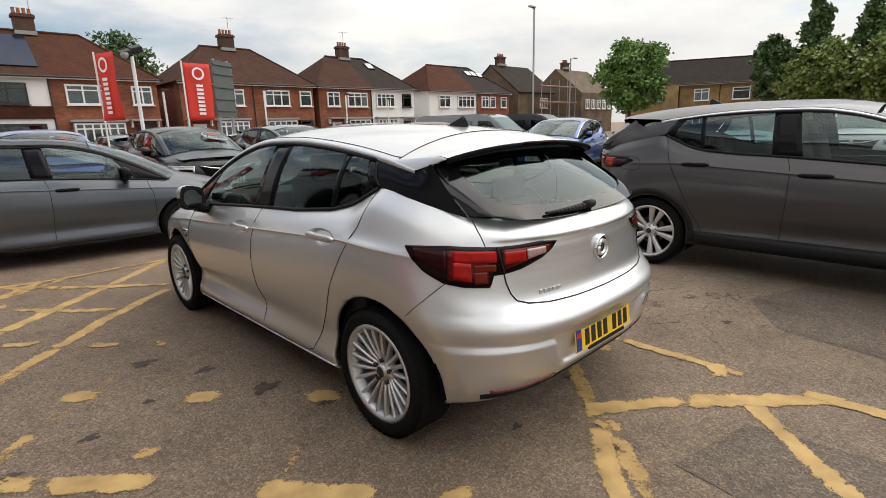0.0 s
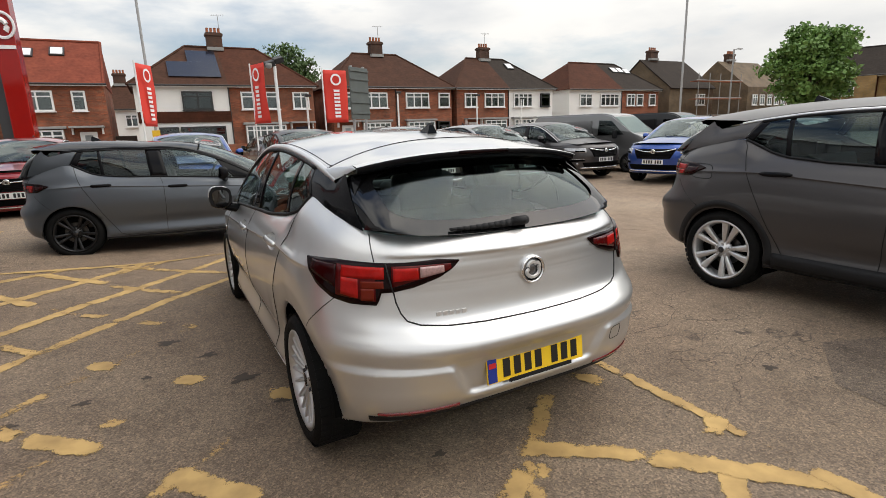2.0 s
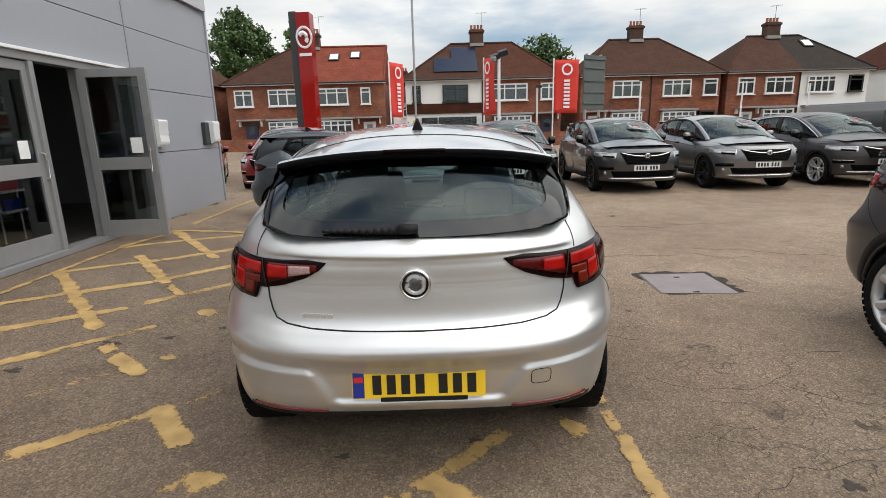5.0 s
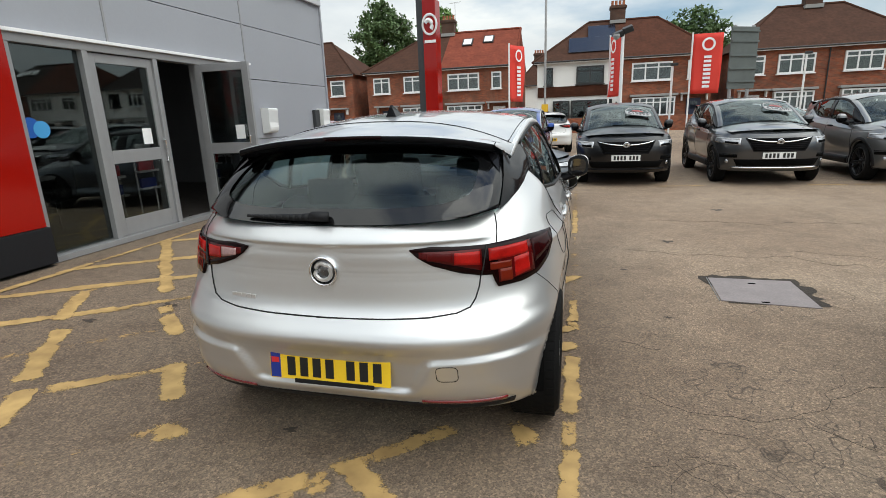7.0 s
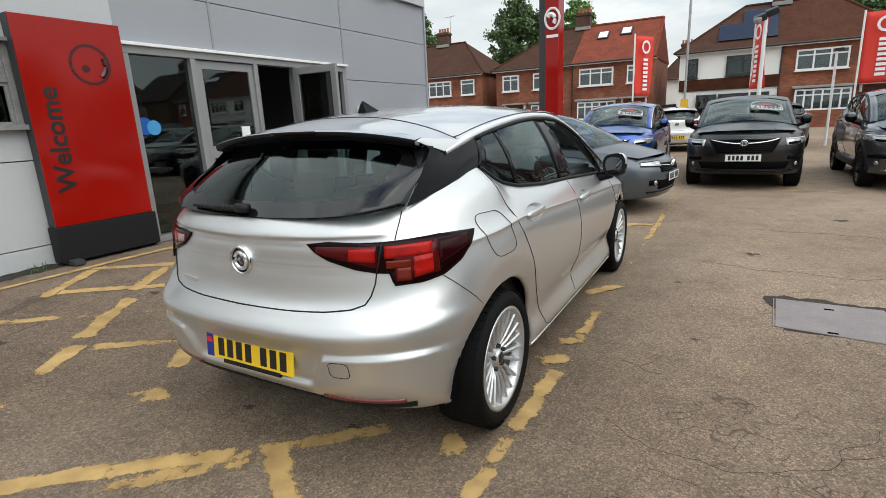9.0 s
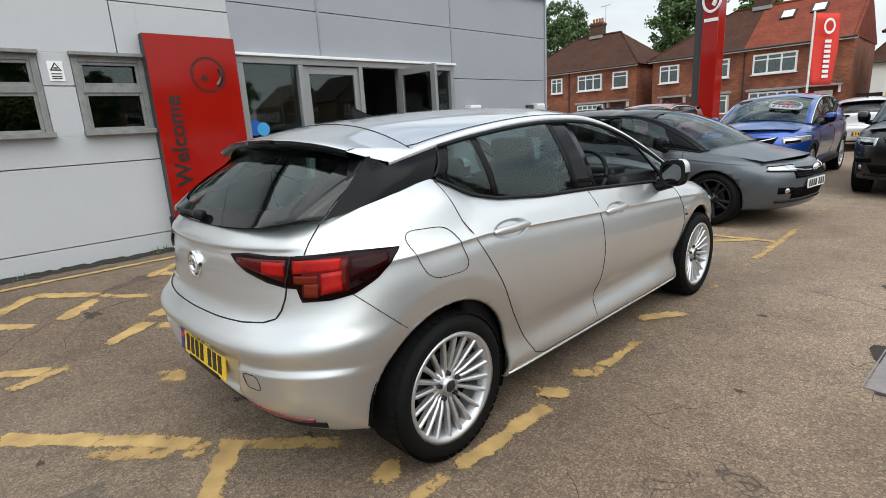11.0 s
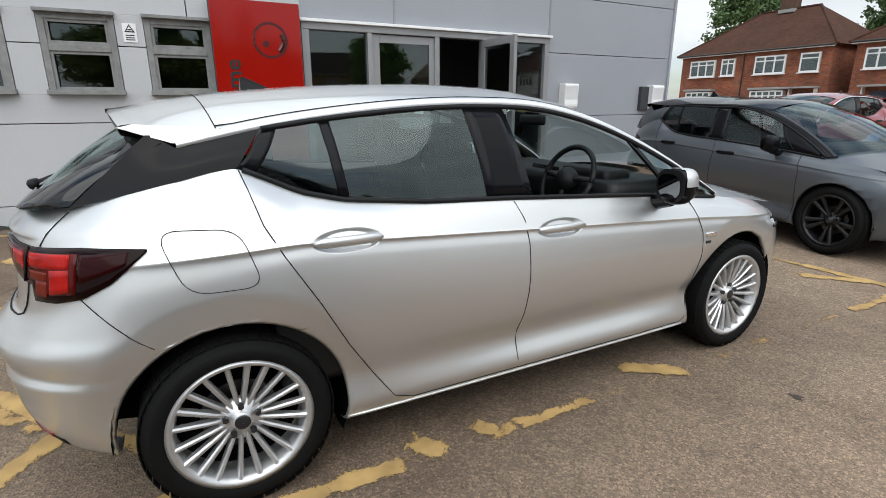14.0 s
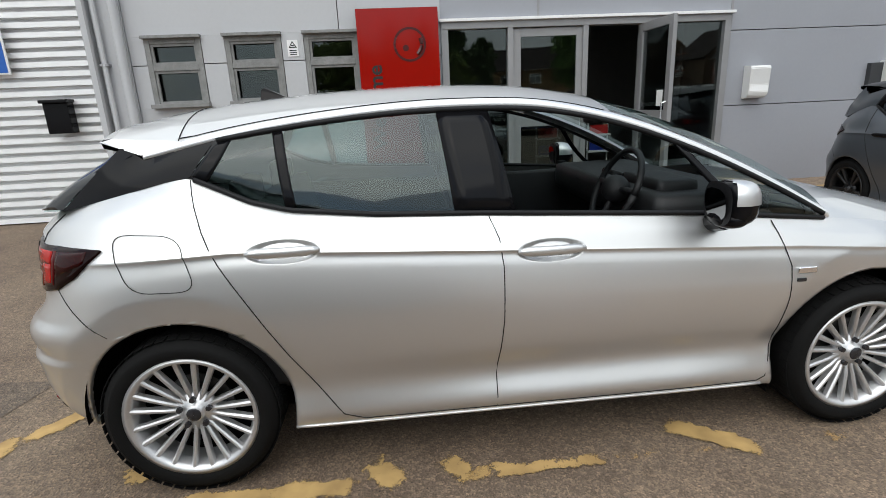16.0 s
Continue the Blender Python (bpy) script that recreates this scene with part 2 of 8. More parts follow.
def text_mesh(words, size, mat, m, name, parent=None, depth=0.002, bold=False, fit=None):
    """Raised letters in the built-in font, in the plane of m, centred."""
    c = bpy.data.curves.new(name, "FONT")
    c.body, c.size, c.align_x, c.align_y, c.extrude, c.resolution_u = words, size, "CENTER", "CENTER", depth, 3
    if bold:
        c.offset = size * 0.018
    tmp = bpy.data.objects.new(name, c)
    me = bpy.data.meshes.new_from_object(tmp)
    bpy.data.objects.remove(tmp)
    bpy.data.curves.remove(c)
    me.name = name
    me.materials.clear()
    me.materials.append(mat)
    if fit:
        xs = [v.co.x for v in me.vertices]
        ys = [v.co.y for v in me.vertices]
        fx, fy = fit[0] / (max(xs) - min(xs)), fit[1] / (max(ys) - min(ys))
        me.transform(Matrix.Diagonal((fx, fy, 1, 1)))
    me.transform(m)
    ob = new(name, me)
    ob.parent = parent
    return ob


# ---- ground ----
def rise(x, y):
    """The ground climbs a little towards the showroom."""
    u = min(max((-x - 1.2) / 2.6, 0), 1)
    return 0.13 * u * u * (3 - 2 * u)


def build_ground():
    m = bpy.data.materials.new("worn_asphalt")
    m.use_nodes = True
    n, l = m.node_tree.nodes, m.node_tree.links
    b = n["Principled BSDF"]
    geo = n.new("ShaderNodeNewGeometry")

    def noise_tex(scale, detail=5.0, rough=0.55):
        t = n.new("ShaderNodeTexNoise")
        t.inputs["Scale"].default_value, t.inputs["Detail"].default_value, t.inputs["Roughness"].default_value = scale, detail, rough
        l.new(geo.outputs["Position"], t.inputs["Vector"])
        return t.outputs["Fac"]

    def ramp(fac, stops):
        r = n.new("ShaderNodeValToRGB")
        r.color_ramp.elements[0].position, r.color_ramp.elements[0].color = stops[0][0], (*stops[0][1], 1)
        r.color_ramp.elements[1].position, r.color_ramp.elements[1].color = stops[-1][0], (*stops[-1][1], 1)
        for p, c in stops[1:-1]:
            e = r.color_ramp.elements.new(p)
            e.color = (*c, 1)
        l.new(fac, r.inputs["Fac"])
        return r.outputs["Color"]

    def mix(f, a, c, mode="MIX"):
        x = n.new("ShaderNodeMix")
        x.data_type, x.blend_type = "RGBA", mode
        if isinstance(f, float):
            x.inputs["Factor"].default_value = f
        else:
            l.new(f, x.inputs["Factor"])
        l.new(a, x.inputs["A"])
        l.new(c, x.inputs["B"])
        return x.outputs["Result"]
    base = ramp(noise_tex(0.35, 6), [(0.3, (0.160, 0.112, 0.077)), (0.5, (0.200, 0.146, 0.103)), (0.7, (0.250, 0.191, 0.138))])
    # the asphalt is paler in the driving lane and further off, darker elsewhere
    place_ = n.new("ShaderNodeSeparateXYZ")
    l.new(geo.outputs["Position"], place_.inputs[0])

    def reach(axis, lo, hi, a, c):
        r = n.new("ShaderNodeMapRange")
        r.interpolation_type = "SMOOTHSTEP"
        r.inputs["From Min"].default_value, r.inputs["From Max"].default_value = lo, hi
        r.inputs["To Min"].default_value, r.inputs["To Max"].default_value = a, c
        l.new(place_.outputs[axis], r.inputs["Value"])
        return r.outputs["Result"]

    def calc(op, a, c):
        x = n.new("ShaderNodeMath")
        x.operation = op
        for k, v in enumerate((a, c)):
            if isinstance(v, float):
                x.inputs[k].default_value = v
            else:
                l.new(v, x.inputs[k])
        return x.outputs[0]
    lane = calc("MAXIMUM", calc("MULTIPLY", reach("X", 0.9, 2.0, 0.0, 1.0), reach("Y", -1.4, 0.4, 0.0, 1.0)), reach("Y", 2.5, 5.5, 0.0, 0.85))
    lane_tone = n.new("ShaderNodeVectorMath")
    lane_tone.operation = "SCALE"
    l.new(base, lane_tone.inputs[0])
    l.new(calc("MULTIPLY_ADD", lane, 0.45), lane_tone.inputs["Scale"])
    lane_tone.inputs["Scale"].links[0].from_node.inputs[2].default_value = 0.81
    base = lane_tone.outputs["Vector"]
    stones = n.new("ShaderNodeTexVoronoi")
    stones.inputs["Scale"].default_value = 105.0
    l.new(geo.outputs["Position"], stones.inputs["Vector"])
    speck = ramp(stones.outputs["Color"], [(0.0, (0.5, 0.5, 0.5)), (0.6, (1.0, 1.0, 1.0)), (1.0, (1.9, 1.85, 1.75))])
    col = mix(0.80, base, speck, "MULTIPLY")
    col = mix(1.0, col, ramp(noise_tex(2.6, 8, 0.65), [(0.30, (0.76, 0.745, 0.73)), (0.50, (1, 1, 1)), (0.75, (1.16, 1.15, 1.12))]), "MULTIPLY")
    col = mix(0.55, col, ramp(noise_tex(14.0, 4), [(0.28, (0.55, 0.53, 0.5)), (0.42, (1, 1, 1)), (0.8, (1.1, 1.1, 1.1))]), "MULTIPLY")
    # pale chippings and dark pits between them
    col = mix(1.0, col, ramp(noise_tex(140.0, 3, 0.7), [(0.34, (0.42, 0.40, 0.38)), (0.45, (0.96, 0.96, 0.96)), (0.58, (1.04, 1.04, 1.03)), (0.68, (1.75, 1.70, 1.62))]), "MULTIPLY")
    # fine cracks in a broken stretch
    vc = n.new("ShaderNodeTexVoronoi")
    vc.feature = "DISTANCE_TO_EDGE"
    vc.inputs["Scale"].default_value = 7.5
    wob, addv = n.new("ShaderNodeTexNoise"), n.new("ShaderNodeVectorMath")
    wob.inputs["Scale"].default_value = 5.0
    addv.operation = "MULTIPLY_ADD"
    addv.inputs[1].default_value = (0.35, 0.35, 0)
    l.new(geo.outputs["Position"], wob.inputs["Vector"])
    l.new(wob.outputs["Color"], addv.inputs[0])
    l.new(geo.outputs["Position"], addv.inputs[2])
    l.new(addv.outputs["Vector"], vc.inputs["Vector"])
    crack = ramp(vc.outputs["Distance"], [(0.0, (1, 1, 1)), (0.030, (0, 0, 0))])
    ragged = n.new("ShaderNodeMath")
    ragged.operation = "MULTIPLY_ADD"
    ragged.inputs[1].default_value, ragged.inputs[2].default_value = 1.1, -0.55
    l.new(noise_tex(2.2, 3), ragged.inputs[0])
    near_list = []
    for centre, reach in (((2.15, -0.45, 0), 0.75), ((2.38, 1.95, 0), 0.52), ((1.75, 0.35, 0), 0.35), ((-2.9, 5.2, 0.1), 0.8)):
        gap_, wide_, rim_ = n.new("ShaderNodeVectorMath"), n.new("ShaderNodeMath"), n.new("ShaderNodeMapRange")
        gap_.operation, wide_.operation = "DISTANCE", "ADD"
        gap_.inputs[1].default_value = centre
        l.new(geo.outputs["Position"], gap_.inputs[0])
        l.new(gap_.outputs["Value"], wide_.inputs[0])
        l.new(ragged.outputs[0], wide_.inputs[1])
        rim_.inputs["From Min"].default_value, rim_.inputs["From Max"].default_value = reach * 0.7, reach
        rim_.inputs["To Min"].default_value, rim_.inputs["To Max"].default_value = 1.0, 0.0
        l.new(wide_.outputs[0], rim_.inputs["Value"])
        near_list.append(rim_.outputs["Result"])
    where = near_list[0]
    for other in near_list[1:]:
        top_ = n.new("ShaderNodeMath")
        top_.operation = "MAXIMUM"
        l.new(where, top_.inputs[0])
        l.new(other, top_.inputs[1])
        where = top_.outputs[0]
    both = n.new("ShaderNodeMath")
    both.operation = "MULTIPLY"
    l.new(crack, both.inputs[0])
    l.new(where, both.inputs[1])
    dark = n.new("ShaderNodeRGB")
    dark.outputs[0].default_value = (0.03, 0.024, 0.02, 1)
    soft_crack = n.new("ShaderNodeMath")
    soft_crack.operation = "MULTIPLY"
    soft_crack.inputs[1].default_value = 0.75
    l.new(both.outputs[0], soft_crack.inputs[0])
    col = mix(soft_crack.outputs[0], col, dark.outputs[0])
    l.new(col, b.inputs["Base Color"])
    b.inputs["Roughness"].default_value = 0.88
    bump = n.new("ShaderNodeBump")
    bump.inputs["Strength"].default_value, bump.inputs["Distance"].default_value = 0.55, 0.006
    l.new(stones.outputs["Distance"], bump.inputs["Height"])
    l.new(bump.outputs["Normal"], b.inputs["Normal"])
    bm = bmesh.new()
    xs = [-600, -200, -60, -20, -8] + [-5.2 + 0.2 * i for i in range(22)] + [0, 4, 12, 40, 120, 300, 900]
    ys = [-300, -60, -12, -4, 0, 4, 8, 12, 20, 34, 60, 150, 400, 1200]
    add_grid(bm, [[(x, y, rise(x, y)) for x in xs] for y in ys])
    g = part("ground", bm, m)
    return tagged(g, "worn brown-grey asphalt of a car park", "ground", kind="structure"), m


ground, ASPHALT = build_ground()


def worn_paint(name, base, amount):
    """Road paint that has flaked off in places."""
    m = bpy.data.materials.new(name)
    m.use_nodes = True
    n, l = m.node_tree.nodes, m.node_tree.links
    b, out = n["Principled BSDF"], n["Material Output"]
    b.inputs["Roughness"].default_value = 0.8
    geo, a, c = n.new("ShaderNodeNewGeometry"), n.new("ShaderNodeTexNoise"), n.new("ShaderNodeTexNoise")
    a.inputs["Scale"].default_value, a.inputs["Detail"].default_value, a.inputs["Roughness"].default_value = 5.0, 10.0, 0.86
    c.inputs["Scale"].default_value, c.inputs["Detail"].default_value = 7.0, 6.0
    l.new(geo.outputs["Position"], a.inputs["Vector"])
    l.new(geo.outputs["Position"], c.inputs["Vector"])
    r = n.new("ShaderNodeValToRGB")
    r.color_ramp.elements[0].position, r.color_ramp.elements[1].position = amount + 0.155, amount + 0.20
    core, thin = n.new("ShaderNodeAttribute"), n.new("ShaderNodeMath")
    core.attribute_name = "core"
    thin.operation = "MULTIPLY_ADD"
    thin.inputs[1].default_value = 0.20
    l.new(core.outputs["Fac"], thin.inputs[0])
    l.new(a.outputs["Fac"], thin.inputs[2])
    l.new(thin.outputs[0], r.inputs["Fac"])
    tone = n.new("ShaderNodeValToRGB")
    tone.color_ramp.elements[0].position, tone.color_ramp.elements[0].color = 0.3, (base[0] * 0.62, base[1] * 0.60, base[2] * 0.6, 1)
    tone.color_ramp.elements[1].position, tone.color_ramp.elements[1].color = 0.65, (*base, 1)
    l.new(c.outputs["Fac"], tone.inputs["Fac"])
    l.new(tone.outputs["Color"], b.inputs["Base Color"])
    clear, mixs = n.new("ShaderNodeBsdfTransparent"), n.new("ShaderNodeMixShader")
    l.new(r.outputs["Color"], mixs.inputs["Fac"])
    l.new(clear.outputs[0], mixs.inputs[1])
    l.new(b.outputs[0], mixs.inputs[2])
    l.new(mixs.outputs[0], out.inputs["Surface"])
    return m


YELLOW_GOOD = worn_paint("yellow_road_paint", (0.51, 0.337, 0.129), 0.38)
YELLOW_WORN = worn_paint("worn_yellow_road_paint", (0.48, 0.314, 0.121), 0.46)
YELLOW_GONE = worn_paint("flaking_yellow_road_paint", (0.45, 0.288, 0.121), 0.56)


STRIPES = itertools.count()


def stripe(x0, y0, x1, y1, mat, width=0.085, lift=0.004):
    """A painted line that follows the ground."""
    a, b = Vector((x0, y0, 0)), Vector((x1, y1, 0))
    d = (b - a).normalized()
    q = Vector((-d.y, d.x, 0)) * width / 2
    n = max(4, int((b - a).length / 0.022))
    lift += 0.00012 * (next(STRIPES) % 9)
    width *= 1.30
    q = Vector((-d.y, d.x, 0)) * width / 2
    rows, core, wl_, wr_ = [], [], 0.95, 0.95
    for i in range(-1, n + 2):
        p = a + (b - a) * i / n
        wl_ = min(max(wl_ + random.uniform(-0.14, 0.14), 0.75), 1.1)
        wr_ = min(max(wr_ + random.uniform(-0.14, 0.14), 0.75), 1.1)
        end_ = min(1.0, (min(i, n - i) + 1) / 3.0)
        rows.append([(v.x, v.y, rise(v.x, v.y) + lift) for v in (p + q * wl_, p + q * wl_ * 0.5, p, p - q * wr_ * 0.5, p - q * wr_)])
        core += [c * end_ for c in (0.0, 0.85, 1.0, 0.85, 0.0)]
    bm = bmesh.new()
    add_grid(bm, rows)
    ob = part("road_marking", bm, mat)
    ob.data.attributes.new("core", "FLOAT", "POINT").data.foreach_set("value", core)
    return tagged(ob, "worn yellow line painted on the asphalt", "road marking", "hatched bay lines", "structure")


G_, W_, N_ = YELLOW_GOOD, YELLOW_WORN, YELLOW_GONE
# the bay's right edge, worn through in places
for ya, yb, mt in ((-2.2, -1.36, G_), (-1.36, -1.10, N_), (-1.10, -0.95, W_), (-0.95, -0.36, G_), (-0.36, -0.08, W_), (-0.08, 0.54, G_), (0.54, 0.64, N_), (0.92, 1.10, W_), (1.10, 1.56, W_), (1.56, 2.10, N_), (2.10, 3.9, N_), (3.9, 5.5, W_), (5.5, 9.4, N_)):
    stripe(0.95, ya, 0.95, yb, mt, 0.085, 0.006)
# stubs where the hatching meets that edge
for a, b, c, d, mt in ((0.86, -1.00, 0.97, -0.90, G_), (0.69, -0.20, 0.77, -0.33, G_), (0.84, 0.64, 0.96, 0.74, G_), (0.86, 0.93, 0.97, 1.01, G_), (0.79, 1.90, 0.98, 2.18, G_), (0.33, 4.42, 0.73, 4.73, G_), (-0.20, 1.55, -0.08, 1.43, W_)):
    stripe(a, b, c, d, mt, 0.105, 0.0062)
# the far edge, the edge along the wall and its return
for a, b, c, d, mt in ((-3.66, 4.68, -1.6, 4.66, G_), (-1.6, 4.66, 0.20, 4.72, W_), (0.20, 4.73, 0.92, 4.75, G_), (-3.80, -2.2, -3.80, -0.9, G_), (-3.80, -0.9, -3.76, 1.6, G_), (-3.76, 1.6, -3.76, 3.72, W_), (-3.78, 3.70, -3.62, 4.36, G_), (-3.60, 5.18, -3.62, 8.0, G_)):
    stripe(a, b, c, d, mt, 0.085, 0.006)
# hatching that climbs to the right
for a, b, c, d, mt in (
        (-3.74, 3.66, -2.60, 4.49, G_), (-2.60, 4.49, -2.35, 4.66, W_),
        (-3.70, 2.54, -2.98, 3.06, G_), (-2.98, 3.06, -2.09, 4.05, G_), (-2.09, 4.05, -1.62, 4.66, G_), (-1.95, 4.19, -1.35, 4.69, W_),
        (-3.75, 1.38, -2.65, 2.28, G_), (-2.65, 2.28, -2.03, 3.11, G_), (-2.03, 3.11, -1.11, 4.02, G_), (-1.11, 4.02, -0.44, 4.66, G_),
        (-3.70, 0.52, -2.48, 1.56, G_), (-2.43, 1.66, -1.78, 2.46, W_), (-1.78, 2.46, -1.34, 2.96, G_), (-1.34, 2.96, -0.78, 3.40, G_), (-0.78, 3.40, 0.5, 4.66, N_),
        (-3.22, 0.00, -2.52, 0.66, G_), (-2.52, 0.66, -2.04, 1.22, W_), (-2.04, 1.22, -1.2, 2.1, N_),
        (-2.95, -0.58, -2.60, -0.25, W_), (-2.60, -0.25, -1.75, 0.60, N_), (-1.76, 0.62, -1.64, 0.70, W_),
        (-2.90, -1.46, -2.56, -1.07, G_), (-2.56, -1.07, -1.93, -0.43, N_), (-1.92, -0.41, -1.38, 0.02, W_), (-1.38, 0.02, -1.12, 0.26, N_),
        (-1.86, -1.42, -1.66, -1.13, G_), (-1.66, -1.13, -0.9, -0.5, N_),
        (-0.90, -1.42, -0.49, -1.07, G_), (-0.49, -1.07, -0.09, -0.74, G_), (0.00, -0.70, 0.43, -0.27, W_),
        (-0.42, -1.16, -0.10, -0.84, W_), (0.10, -1.76, 0.66, -1.17, G_)):
    stripe(a, b, c, d, mt, 0.10, 0.003)
# hatching that falls to the right
for a, b, c, d, mt in (
        (-1.91, 4.65, -1.50, 4.28, W_), (-1.50, 4.28, -0.71, 3.56, W_),
        (-2.62, 4.52, -1.95, 3.84, G_), (-1.91, 3.73, -1.28, 3.11, W_), (-1.28, 3.11, -0.6, 2.4, N_),
        (-3.62, 4.68, -2.45, 3.23, G_), (-2.45, 3.23, -2.06, 2.76, N_), (-2.06, 2.76, -1.85, 2.62, W_), (-1.62, 2.36, -1.43, 2.20, W_), (-1.32, 2.08, -1.20, 2.00, W_),
        (-3.31, 3.23, -2.50, 2.23, G_), (-2.50, 2.23, -2.19, 1.89, W_), (-1.87, 1.53, -1.74, 1.47, G_), (-1.38, 1.06, -1.24, 0.97, G_), (-0.92, 0.56, -0.77, 0.46, G_), (0.01, -0.60, 0.44, -0.95, G_), (0.44, -0.95, 0.96, -1.52, G_),
        (-3.76, 2.57, -2.44, 1.08, G_), (-2.24, 0.86, -2.10, 0.72, W_), (-2.06, 0.66, -1.76, 0.41, G_), (-1.44, 0.03, -1.14, -0.34, G_), (-0.99, -0.52, -0.88, -0.64, G_), (-0.10, -0.72, 0.02, -0.82, W_),
        (-3.08, 0.91, -2.72, 0.36, G_), (-2.57, 0.24, -2.11, -0.38, G_), (-2.02, -0.46, -1.82, -0.76, G_), (-1.52, -1.36, -1.62, -1.00, W_),
        (-3.62, 0.52, -3.18, -0.14, G_), (-3.36, -0.98, -2.98, -0.60, G_), (-2.84, -1.44, -3.34, -1.00, G_), (-2.56, -0.92, -2.86, -0.62, G_)):
    stripe(a, b, c, d, mt, 0.115, 0.0045)
# along the noses of the row
for a, b, c, d in ((2.4, 8.12, 3.3, 8.15), (5.0, 8.26, 8.0, 8.28)):
    stripe(a, b, c, d, W_, 0.085, 0.006)


# ---- cars ----
from mathutils.bvhtree import BVHTree

YJR, YJF = -0.02, 2.72          # where the sides run into the rounded ends
CAP, SIDE = 22, 62              # stations round an end and along a side
